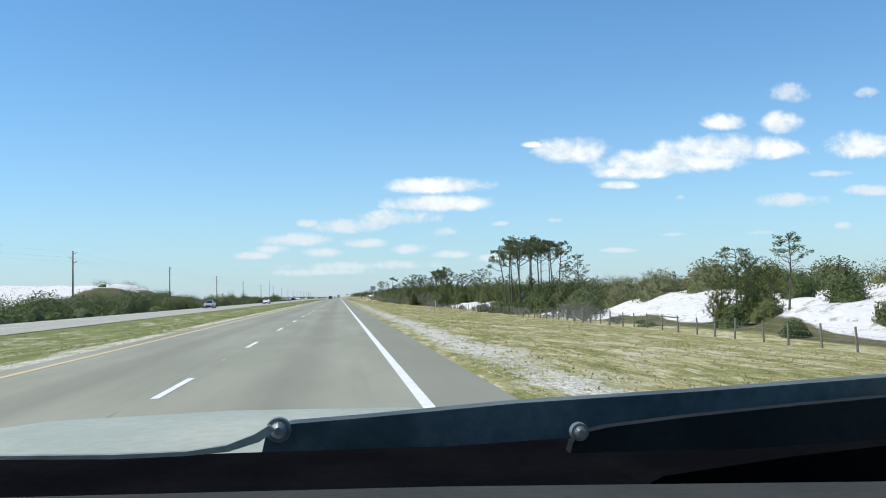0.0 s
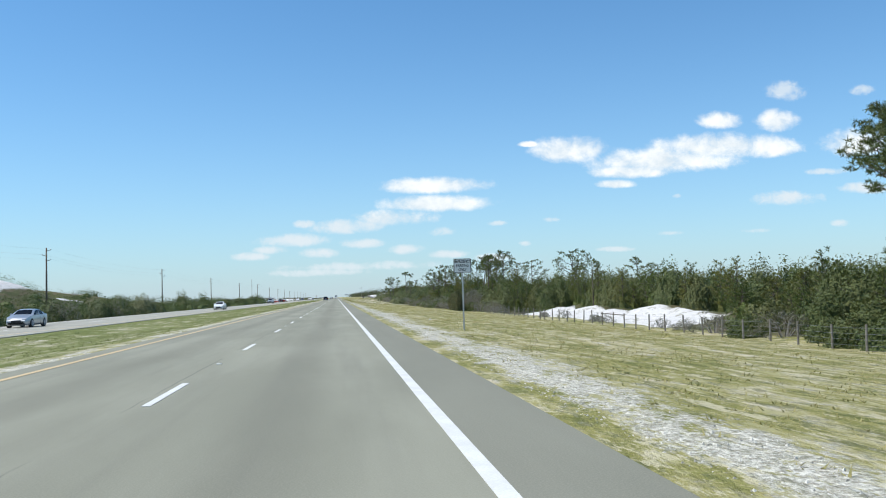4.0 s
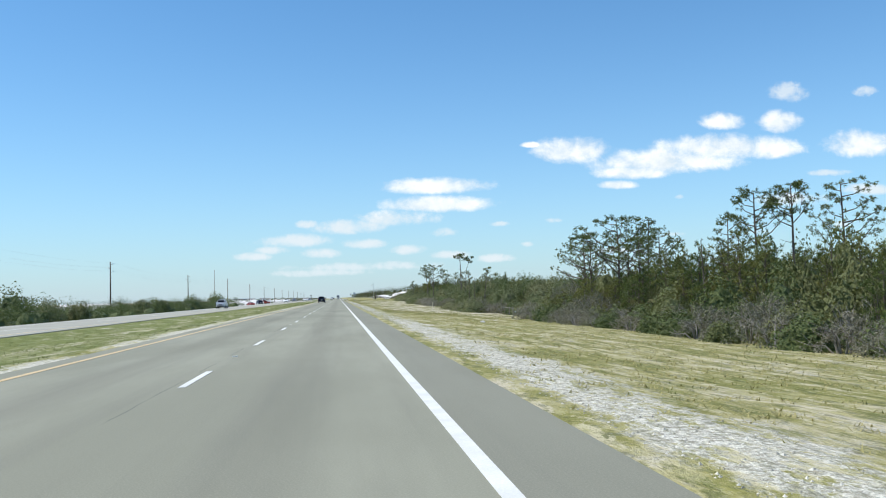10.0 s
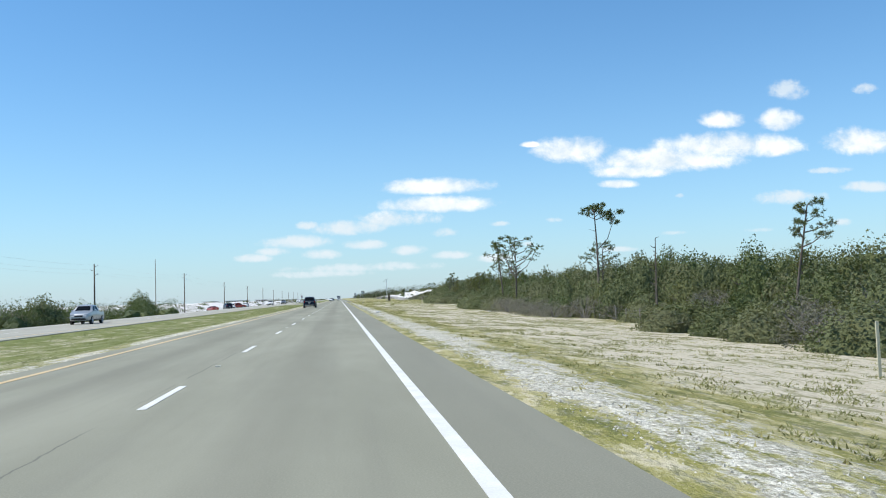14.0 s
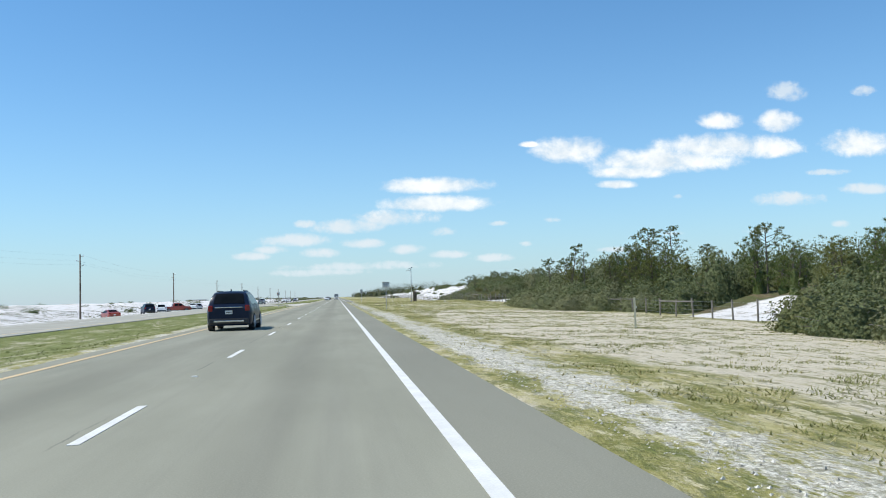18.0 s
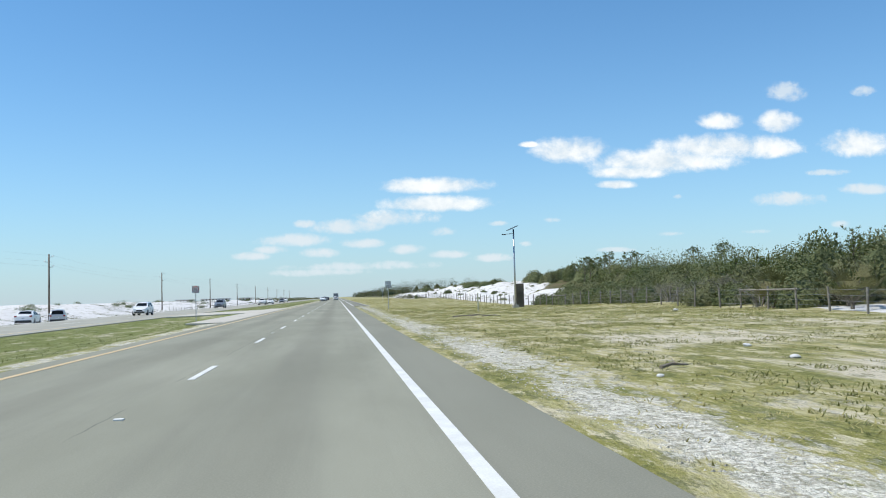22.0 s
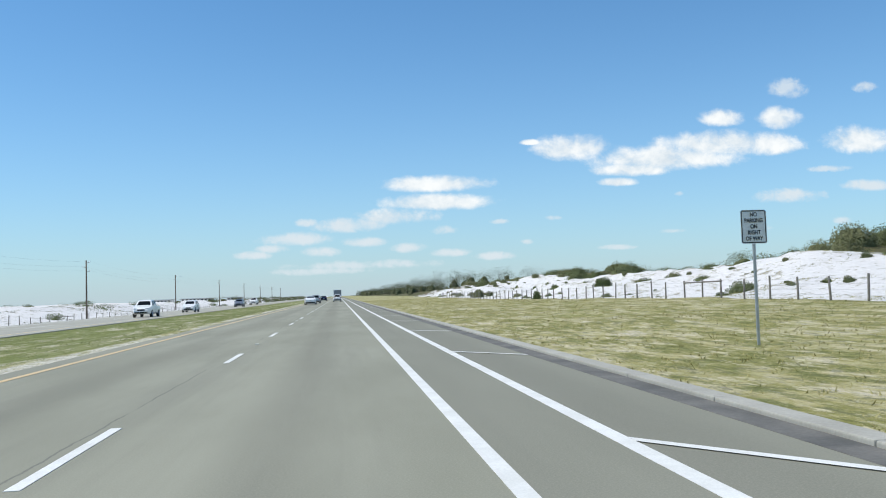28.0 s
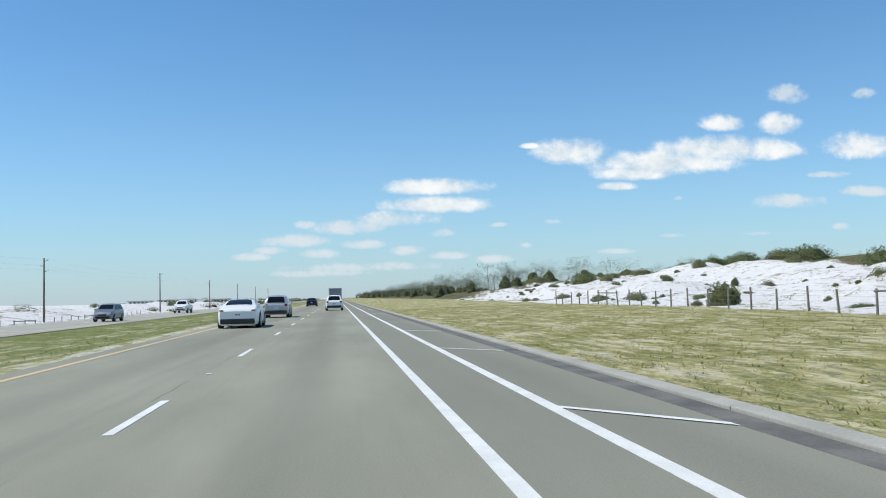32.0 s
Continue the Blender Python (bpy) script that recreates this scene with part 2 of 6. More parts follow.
def ground_mix():
    """Grass, bare sand, gravel and white dune by the mesh's own cover mask, all of it patchy."""
    s = Shader("roadside_ground")
    at = s.where()
    m = s.n.new("ShaderNodeVertexColor")
    m.layer_name = "cover"
    sep = s.n.new("ShaderNodeSeparateColor")
    s.l.new(m.outputs["Color"], sep.inputs[0])
    dune, bare, gravel = sep.outputs[0], sep.outputs[1], sep.outputs[2]
    big = s.noise(at, 0.07, 4.0, 0.6)
    mid = s.noise(at, 0.7, 6.0, 0.72, stretch=(1.0, 0.3, 1.0))
    small = s.noise(at, 3.2, 6.0, 0.74, stretch=(1.0, 0.35, 1.0))
    fine = s.noise(at, 8.0, 6.0, 0.75, stretch=(1.0, 0.4, 1.0))
    grit = s.noise(at, 14.0, 5.0, 0.75)
    patch = s.noise(at, 1.7, 6.0, 0.74, stretch=(1.0, 0.28, 1.0))
    grass = s.mix(s.ramp(mid, 0.42, 0.58), (0.225, 0.22, 0.07), (0.41, 0.362, 0.145))
    grass = s.mix(s.ramp(big, 0.4, 0.65, 0.0, 0.5), grass, (0.285, 0.275, 0.074))
    grass = s.mix(s.ramp(patch, 0.54, 0.6, 0.0, 0.8), grass, (0.15, 0.17, 0.052))
    grass = s.mix(s.ramp(patch, 0.46, 0.41, 0.0, 0.8), grass, (0.62, 0.56, 0.38))
    grass = s.mix(s.ramp(fine, 0.5, 0.62, 0.0, 0.5), grass, (0.14, 0.145, 0.05))
    grass = s.mix(s.ramp(grit, 0.5, 0.66, 0.0, 0.5), grass, (0.55, 0.5, 0.29))
    grass = s.mix(s.ramp(small, 0.54, 0.59, 0.0, 0.8), grass, (0.13, 0.145, 0.045))
    grass = s.mix(s.ramp(small, 0.45, 0.4, 0.0, 0.5), grass, (0.5, 0.46, 0.26))
    grass = s.mix(s.ramp(s.part_of(at, 0), -7.0, -8.6, 0.0, 0.72), grass, (0.15, 0.185, 0.055))
    soil = s.mix(s.ramp(small, 0.3, 0.7), (0.52, 0.46, 0.33), (0.72, 0.66, 0.52))
    soil = s.mix(s.ramp(fine, 0.52, 0.62, 0.0, 0.5), soil, (0.36, 0.31, 0.2))
    soil = s.mix(s.ramp(small, 0.54, 0.6, 0.0, 0.8), soil, (0.19, 0.175, 0.08))
    soil = s.mix(s.ramp(patch, 0.53, 0.6, 0.0, 0.75), soil, (0.22, 0.215, 0.08))
    lack = s.calc("ADD", s.calc("ADD", s.calc("MULTIPLY", mid, 0.8), s.calc("MULTIPLY", small, 0.5)), s.calc("MULTIPLY", bare, 0.56))
    c = s.mix(s.ramp(lack, 0.9, 1.12), grass, soil)
    stone = s.mix(s.ramp(grit, 0.38, 0.62), (0.36, 0.335, 0.26), (0.82, 0.79, 0.68))
    stone = s.mix(s.ramp(fine, 0.5, 0.62, 0.0, 0.6), stone, (0.2, 0.195, 0.11))
    g = s.calc("ADD", gravel, s.calc("ADD", s.calc("MULTIPLY", s.calc("SUBTRACT", mid, 0.5), 2.2), s.calc("ADD", s.calc("MULTIPLY", s.calc("SUBTRACT", small, 0.5), 2.0), s.calc("MULTIPLY", s.calc("SUBTRACT", fine, 0.5), 2.2))))
    c = s.mix(s.ramp(g, 0.32, 0.72), c, stone)
    litter = s.mix(s.ramp(small, 0.3, 0.7), (0.11, 0.09, 0.055), (0.2, 0.165, 0.1))
    litter = s.mix(s.ramp(mid, 0.4, 0.6, 0.0, 0.8), litter, (0.085, 0.105, 0.038))
    litter = s.mix(s.ramp(big, 0.45, 0.6, 0.0, 0.5), litter, (0.06, 0.075, 0.028))
    white = s.mix(s.ramp(small, 0.3, 0.75), (0.62, 0.605, 0.575), (0.76, 0.745, 0.72))
    mottle = s.noise(at, 0.8, 6.0, 0.7)
    white = s.mix(s.ramp(mottle, 0.55, 0.62, 0.0, 0.8), white, (0.3, 0.28, 0.2))
    white = s.mix(s.ramp(fine, 0.58, 0.85, 0.0, 0.3), white, (0.5, 0.37, 0.3))
    away = s.n.new("ShaderNodeVertexColor")
    away.layer_name = "woods"
    c = s.mix(s.ramp(s.calc("ADD", away.outputs["Color"], s.calc("MULTIPLY", s.calc("SUBTRACT", mid, 0.5), 0.8)), 0.4, 0.7), c, litter)
    d = s.calc("ADD", dune, s.calc("MULTIPLY", s.calc("SUBTRACT", mid, 0.5), 0.9))
    c = s.mix(s.ramp(d, 0.42, 0.62), c, white)
    s.bump(s.calc("ADD", fine, s.calc("MULTIPLY", small, 2.0)), 0.7, 0.09)
    return s.finish(c, 0.95, spec=0.1)


ROAD_DARK, ROAD_LIGHT = (0.222, 0.22, 0.162), (0.298, 0.294, 0.222)
ASPHALT, GROUND = asphalt(), ground_mix()
CONCRETE = plain("concrete", (0.36, 0.345, 0.29), (0.46, 0.445, 0.38), 0.8, 25.0, 0.9, space="world")
SANDY_PAVING = plain("sandy_paving", (0.5, 0.46, 0.38), (0.62, 0.58, 0.5), 0.6, 18.0, 0.92, space="world")
OPPOSITE_ASPHALT = plain("opposite_asphalt", (0.35, 0.335, 0.27), (0.43, 0.415, 0.34), 0.3, 30.0, 0.9, space="world")
WHITE_LINE = plain("white_line_paint", (0.84, 0.83, 0.77), (0.7, 0.69, 0.63), 2.0, 50.0, 0.6, space="world")
YELLOW_LINE = plain("yellow_line_paint", (0.74, 0.52, 0.24), (0.66, 0.5, 0.28), 1.5, 50.0, 0.6, space="world")
BROKEN_EDGE = plain("broken_asphalt_edge", (0.10, 0.097, 0.085), (0.2, 0.19, 0.165), 1.2, 20.0, 0.95, space="world", bump=0.5)
GREY_WOOD = plain("weathered_grey_wood", (0.19, 0.165, 0.13), (0.3, 0.275, 0.235), 4.0, 60.0, 0.9)
POLE_WOOD = plain("creosoted_pole_wood", (0.11, 0.085, 0.06), (0.2, 0.16, 0.12), 1.2, 40.0, 0.9)
GALVANISED = plain("galvanised_steel", (0.45, 0.46, 0.46), (0.6, 0.6, 0.6), 4.0, 60.0, 0.45, 0.85)
WIRE = plain("dull_wire", (0.25, 0.25, 0.24), (0.4, 0.4, 0.38), 4.0, 60.0, 0.5, 0.7)
SIGN_WHITE = plain("white_sign_sheeting", (0.86, 0.86, 0.84), (0.8, 0.8, 0.78), 2.0, 30.0, 0.45, bump=0.0)
SIGN_BLACK = plain("black_sign_ink", (0.02, 0.02, 0.022), (0.035, 0.035, 0.037), 3.0, 30.0, 0.5, bump=0.0)
SIGN_RED = plain("red_sign_ink", (0.5, 0.03, 0.03), (0.42, 0.03, 0.03), 3.0, 30.0, 0.5, bump=0.0)
CREAM_PLASTIC = plain("cream_marker_plastic", (0.72, 0.66, 0.46), (0.62, 0.57, 0.4), 3.0, 30.0, 0.6)


# ---- shaping helpers ----
def mesh_of(name, verts, faces, mats, smooth=False):
    me = bpy.data.meshes.new(name)
    me.from_pydata(verts, [], faces)
    for m in (mats if isinstance(mats, (list, tuple)) else [mats]):
        me.materials.append(m)
    if smooth:
        me.shade_smooth()
    me.update()
    return me


def thing(name, label, category, at=(0, 0, 0), turn=0.0, group="", kind=""):
    ob = new(name)
    ob.matrix_world = pose(*at, 0, 0, turn)
    return tagged(ob, label, category, group, kind)


def part(name, bm, mat, parent, label="", smooth=False):
    """Links a bmesh (or a ready mesh) as one mesh object under a thing or a part."""
    if isinstance(bm, bmesh.types.BMesh):
        me = bpy.data.meshes.new(name)
        bm.to_mesh(me)
        bm.free()
        me.materials.append(mat)
        if smooth:
            me.shade_smooth()
    else:
        me = bm
    ob = new(name, me)
    ob.parent = parent
    if label:
        ob["label"] = label
    return ob


def box(bm, cx, cy, cz, sx, sy, sz, bevel=0.0, m=None):
    got = bmesh.ops.create_cube(bm, size=1.0, matrix=Matrix.Translation((cx, cy, cz)) @ Matrix.Diagonal((sx, sy, sz, 1)))
    if bevel:
        edges = {e for v in got["verts"] for e in v.link_edges}
        bmesh.ops.bevel(bm, geom=list(edges), offset=bevel, segments=2, affect="EDGES", profile=0.6)
    return bm


def rod(bm, a, b, r0, r1=None, sides=8):
    a, b = Vector(a), Vector(b)
    d = b - a
    m = Matrix.Translation((a + b) / 2) @ d.to_track_quat("Z", "Y").to_matrix().to_4x4()
    bmesh.ops.create_cone(bm, cap_ends=True, segments=sides, radius1=r0, radius2=r0 if r1 is None else r1, depth=d.length, matrix=m)
    return bm


def vnoise(x, y, scale, seed):
    """Smooth value noise on a lattice, 0 to 1, for arrays."""
    x, y = np.asarray(x, float) / scale, np.asarray(y, float) / scale
    xi, yi = np.floor(x), np.floor(y)
    fx, fy = x - xi, y - yi
    fx, fy = fx * fx * (3 - 2 * fx), fy * fy * (3 - 2 * fy)

    def h(i, j):
        v = np.sin(i * 127.1 + j * 311.7 + seed * 74.7) * 43758.5453
        return v - np.floor(v)

    return (h(xi, yi) * (1 - fx) + h(xi + 1, yi) * fx) * (1 - fy) + (h(xi, yi + 1) * (1 - fx) + h(xi + 1, yi + 1) * fx) * fy


def ease(v, a, b):
    t = np.clip((np.asarray(v, float) - a) / (b - a), 0, 1)
    return t * t * (3 - 2 * t)


# ---- lie of the land ----
FENCE_X, EDGE_X = 24.5, 2.6
OPP_NEAR, OPP_FAR, OPP_Z = -17.8, -28.2, -0.3


def fence_level(y):
    return np.interp(y, [-60, 70, 200, 360, 430, 500, 560, 610, 660, 750, 840, 1000], [-1.7, -1.75, -1.9, -1.9, -1.3, -0.7, -0.1, 0.2, -0.35, 0.5, 0.1, 0.4])


def ridge_level(y):
    return np.interp(y, [-60, 30, 100, 118, 135, 300, 400, 480, 560, 640, 680, 705, 740, 770, 800, 835, 865, 895, 915, 960, 1000, 1060, 1150, 1300],
                     [0.0, 0.9, 0.6, 0.0, -1.2, -0.9, -0.2, 0.8, 1.3, 1.5, 1.7, 2.5, 3.7, 4.2, 3.8, 3.4, 2.9, 3.9, 4.3, 4.0, 3.8, 3.0, 1.0, 0.5])


def ridge_foot(y):
    """How far from the road the rise reaches its crest."""
    return np.interp(y, [600, 720], [44.0, 57.0])


def dune_cover(x, y):
    """How far the ground is open white sand."""
    x, y = np.asarray(x, float), np.asarray(y, float)
    n = vnoise(x, y, 13.0, 3)
    near = 3.6 * ease(y, 94, 82)
    a = ease(y, 15, 40) * ease(y, 122, 108) * ease(x, 25.6 + near, 27.0 + near) * ease(x, 75, 48)
    b = ease(y, 158, 172) * ease(y, 240, 222) * ease(x, 26.2, 27.6) * ease(x, 37, 31)
    high = 40 + 14 * ease(y, 700, 790)
    c = ease(y, 650 + 14 * ease(x, 28, 36), 657 + 17 * ease(x, 28, 36)) * ease(x, 23.6, 26.0) * ease(x, high + 5 + 8 * n, high - 5 + 6 * n) * ease(y, 1030, 965)
    c = c * (1 - 0.75 * ease(n, 0.58, 0.78) * ease(x, high - 4, high + 8))
    gap = ease(y, 488, 493) * ease(y, 507, 500) * ease(x, 24, 26) * ease(x, 34, 30)
    gap2 = ease(y, 560, 566) * ease(y, 594, 586) * ease(x, 24.8, 25.8) * ease(x, 40, 34)
    left = ease(x, -28.6, -30.5) * (ease(y, 515, 560) * (0.75 + 0.35 * n) + ease(y, 560, 480) * ease(x, -52, -60) * ease(vnoise(x, y, 45, 9), 0.45, 0.6) * ease(x, -118, -96))
    strip = ease(x, -28.4, -29.5) * ease(x, -36, -32) * 0.45 * ease(n, 0.35, 0.6)
    return np.clip(np.maximum.reduce([a, b, c, gap, gap2, left, strip]), 0, 1)


def terrain(x, y):
    x, y = np.asarray(x, float), np.asarray(y, float)
    zf, zr = fence_level(y), ridge_level(y)
    z = np.zeros(np.broadcast(x, y).shape) - 0.03
    slope = np.clip((x - 4.0) / 20.5, 0, 1)
    right = zf * (slope ** 0.95) - 0.04
    rise = ease(x, 25.5, ridge_foot(y))
    far = ease(x, 66, 170)
    right = right + (zr * (1 - far) + 0.3 * far - zf) * rise
    rough = (vnoise(x, y, 11, 1) - 0.5) * 2.0 + (0.25 - np.abs(vnoise(x, y, 6.0, 2) - 0.5)) * 2.2 + (vnoise(x, y, 2.6, 14) - 0.5) * 0.55
    right = right + rough * ease(x, 25, 34) + (vnoise(x, y, 6, 4) - 0.5) * 0.16 * ease(x, 3.2, 7.0)
    z = np.where(x > EDGE_X - 0.2, right, z)
    median = -0.3 * ease(x, -9, OPP_NEAR) - 0.35 * np.sin(np.pi * np.clip((x + 7.4) / (OPP_NEAR + 7.4), 0, 1)) - 0.05
    median = median + (vnoise(x, y, 4, 6) - 0.5) * 0.1 * ease(x, -7.6, -9) * ease(x, OPP_NEAR + 0.3, OPP_NEAR + 1.5)
    cross = ease(y, 632, 642) * ease(y, 672, 662)
    median = median * (1 - cross) + (-0.3 * ease(x, -7, OPP_NEAR) - 0.06) * cross
    z = np.where(x < -6.7, median, z)
    z = np.where((x <= OPP_NEAR) & (x >= OPP_FAR), OPP_Z - 0.05, z)
    out = -x + OPP_FAR
    leftz = OPP_Z - 0.05 - 1.0 * ease(out, 0.5, 6)
    hill = (ease(y, 170, 220) * ease(y, 400, 330) * 5.8 + ease(y, 540, 600) * 1.5 + 0.8) * ease(out, 14, 34) * ease(out, 320, 140)
    hill = hill * (0.35 + 0.9 * vnoise(x, y, 26, 8))
    leftz = leftz + hill + ((vnoise(x, y, 8, 11) - 0.5) * 1.0 + (vnoise(x, y, 3, 12) - 0.5) * 0.3) * ease(out, 3, 10)
    return np.where(x < OPP_FAR, leftz, z)


def ground_sheet():
    def run(*stops):
        out = []
        for a, b, step in stops:
            out.extend(np.arange(a, b, step))
        return np.array(out)

    xs = np.concatenate([run((-4600, -1000, 900), (-1000, -320, 120), (-320, -120, 20), (-120, -60, 5), (-60, -29, 2.0)),
                         [-28.6, -28.2, -28.0, -23.0, -18.0, -17.8, -17.4], run((-17, -8, 0.9)), [-7.9, -7.4, -7.1, -6.8, -6.5, -4.0, -1.0, 2.3, 2.65, 2.9, 3.2, 3.5],
                         run((3.8, 6.2, 0.4), (6.2, 24, 0.8), (24, 60, 1.2), (60, 120, 4.0), (120, 320, 20), (320, 1000, 120), (1000, 4700, 900))])
    ys = np.concatenate([run((-900, -100, 200), (-100, -20, 10), (-20, 1000, 1.8), (1000, 1400, 10), (1400, 2400, 100), (2400, 4900, 600))])
    gx, gy = np.meshgrid(xs, ys)
    gz = terrain(gx, gy)
    nx, ny = len(xs), len(ys)
    verts = np.stack([gx.ravel(), gy.ravel(), gz.ravel()], 1)
    i = (np.arange(ny - 1)[:, None] * nx + np.arange(nx - 1)[None, :]).ravel()
    faces = np.stack([i, i + 1, i + nx + 1, i + nx], 1)
    me = mesh_of("ground", verts.tolist(), faces.tolist(), GROUND, smooth=True)
    fx, fy = verts[:, 0], verts[:, 1]
    dune = dune_cover(fx, fy)
    bare = ease(fy, 318, 352) * ease(fy, 560, 500) * ease(fx, 4.5, 8) * ease(fx, 27, 22) * (0.66 + 0.85 * vnoise(fx, fy, 7, 5))
    bare = np.maximum(bare, ease(fy, 490, 520) * ease(fy, 610, 570) * ease(fx, 5, 9) * ease(fx, 27, 22) * (0.25 + 0.75 * vnoise(fx, fy, 6, 15)))
    bare = np.maximum(bare, 0.55 * ease(fy, 90, 110) * ease(fy, 215, 190) * ease(fx, 5, 8) * vnoise(fx, fy, 5, 7))
    bare = np.maximum(bare, 0.5 * ease(fx, -29.5, -28) * ease(fx, -17.6, -16.8))
    stony = vnoise(fy * 0, fy, 9, 10)
    gravel = ease(fx, 2.9, 3.5) * ease(fx, 5.0 + 1.0 * stony, 3.6) * ease(fy, 690, 655) * (0.62 + 0.36 * stony)
    gravel = np.maximum(gravel, ease(fx, -8.4, -7.0) * (fx < -6.4) * (0.35 + 0.5 * vnoise(fx, fy, 6, 13)))
    woods = np.maximum(ease(fx, 25.2, 28.5), ease(fx, -30, -36) * ease(fy, 560, 500))
    woods = np.maximum(woods, ease(np.abs(fx), 150, 260))
    for name, data in (("cover", (dune, bare, gravel)), ("woods", (woods, woods, woods))):
        layer = me.color_attributes.new(name, "FLOAT_COLOR", "POINT")
        rgba = np.ones((len(fx), 4), np.float32)
        for k in range(3):
            rgba[:, k] = data[k]
        layer.data.foreach_set("color", rgba.ravel())
    return tagged(new("ground", me), "rough sandy roadside ground with patchy yellow-green grass and white dunes", "ground", kind="structure")


ground_sheet()


# ---- carriageways and markings ----
def strip(name, x0, x1, y0, y1, z, mat, label, category, thick=0.05, kind="structure", step=60.0, parent=None, z1=None):
    """A flat strip along the road with real thickness."""
    z1 = z if z1 is None else z1
    n = max(1, int((y1 - y0) / step))
    v, f = [], []
    for k in range(n + 1):
        y = y0 + (y1 - y0) * k / n
        v += [(x0, y, z), (x1, y, z1), (x1, y, z1 - thick), (x0, y, z - thick)]
    for k in range(n):
        a, b = 4 * k, 4 * k + 4
        for i in range(4):
            j = (i + 1) % 4
            f.append((a + i, a + j, b + j, b + i))
    f += [(0, 3, 2, 1), (4 * n, 4 * n + 1, 4 * n + 2, 4 * n + 3)]
    ob = new(name, mesh_of(name, v, f, mat))
    if parent:
        ob.parent = parent
        return ob
    return tagged(ob, label, category, kind=kind)


road = strip("road", -6.62, EDGE_X, -300, 2600, 0.0, ASPHALT, "worn grey asphalt carriageway with two lanes and a shoulder", "road", 0.12)
strip("road_opposite", OPP_NEAR - 0.2, OPP_FAR + 0.2, -300, 2600, OPP_Z, OPPOSITE_ASPHALT, "pale grey asphalt carriageway for the oncoming traffic", "road", 0.1)
LINE_Z = 0.006
DASH_START = 12.85
for name, xc, wide, y0, y1, mat in (("edge_line", 1.40, 0.155, -300, 2600, WHITE_LINE), ("median_line", -5.98, 0.15, -300, 2600, YELLOW_LINE),
                                    ("bike_lane_line", 2.68, 0.17, 672, 2600, WHITE_LINE)):
    strip(name, xc - wide / 2, xc + wide / 2, y0, y1, LINE_Z, mat, "", "", 0.005, parent=road)
dash_mesh = None
for k in range(-2, 100):
    y0 = DASH_START + 12.192 * k
    if dash_mesh is None:
        ob = strip("lane_dash", -2.32, -2.20, 0, 3.05, LINE_Z, WHITE_LINE, "", "", 0.005, parent=road)
        dash_mesh = ob.data
    else:
        ob = new("lane_dash", dash_mesh)
        ob.parent = road
    ob.location.y = y0
for y0 in np.arange(-280, 1400, 24.38):
    ob = strip("opposite_lane_dash", -23.06, -22.94, float(y0), float(y0) + 6.0, OPP_Z + 0.006, WHITE_LINE, "", "", 0.005, parent=road)
strip("opposite_edge_line", -26.75, -26.6, -300, 1600, OPP_Z + 0.006, WHITE_LINE, "", "", 0.005, parent=road)
strip("opposite_inner_line", -19.4, -19.25, -300, 1600, OPP_Z + 0.006, YELLOW_LINE, "", "", 0.005, parent=road)

stud = None
for k in range(-19, 30):
    if stud is None:
        stud = part("road_stud", box(bmesh.new(), -2.27, 0, 0.008, 0.11, 0.1, 0.018, 0.004), WHITE_LINE, road)
        ob = stud
    else:
        ob = new("road_stud", stud.data)
        ob.parent = road
    ob.location.y = 483.4 + 24.384 * k

# bike lane, hatched margin, gutter and kerb
strip("bike_lane", EDGE_X - 0.01, 4.12, 668, 2600, -0.002, ASPHALT, "grey asphalt bike lane beside the carriageway", "road", 0.12)
strip("gutter", 4.12, 4.5, 668, 2600, 0.002, BROKEN_EDGE, "dark patched asphalt gutter strip", "gutter", 0.12)
kerb = thing("kerb", "pale concrete kerb along the bike lane", "kerb", kind="structure")
kerb_mesh = part("kerb_stone", box(bmesh.new(), 0, 1.52, 0, 0.3, 3.03, 0.12, 0.02), CONCRETE, kerb)
kerb_mesh.location = (4.67, 668, -0.01)
for k in range(1, 110):
    ob = new("kerb_stone", kerb_mesh.data)
    ob.parent, ob.location = kerb, (4.67, 668 + 3.05 * k, -0.01)
hatch = None
for k in range(-4, 40):
    v = [(2.76, 0.0, LINE_Z), (2.76, 0.22, LINE_Z), (4.1, -1.58, LINE_Z), (4.1, -1.8, LINE_Z)]
    if hatch is None:
        hatch = mesh_of("hatch_bar", v, [(3, 2, 1, 0)], WHITE_LINE)
    ob = new("hatch_bar", hatch)
    ob.parent, ob.location = road, (0, 720.6 + 12.192 * k, 0.003)
# crossover through the median, and the sandy strip beside the inner line
strip("crossover", -17.7, -6.6, 640, 664, -0.27, SANDY_PAVING, "pale sandy paved crossover through the grass median", "road", 0.1, z1=0.004, step=4)
strip("median_apron", -8.9, -6.6, 600, 668, 0.003, SANDY_PAVING, "pale sandy apron beside the inner yellow line", "road", 0.1, step=10)

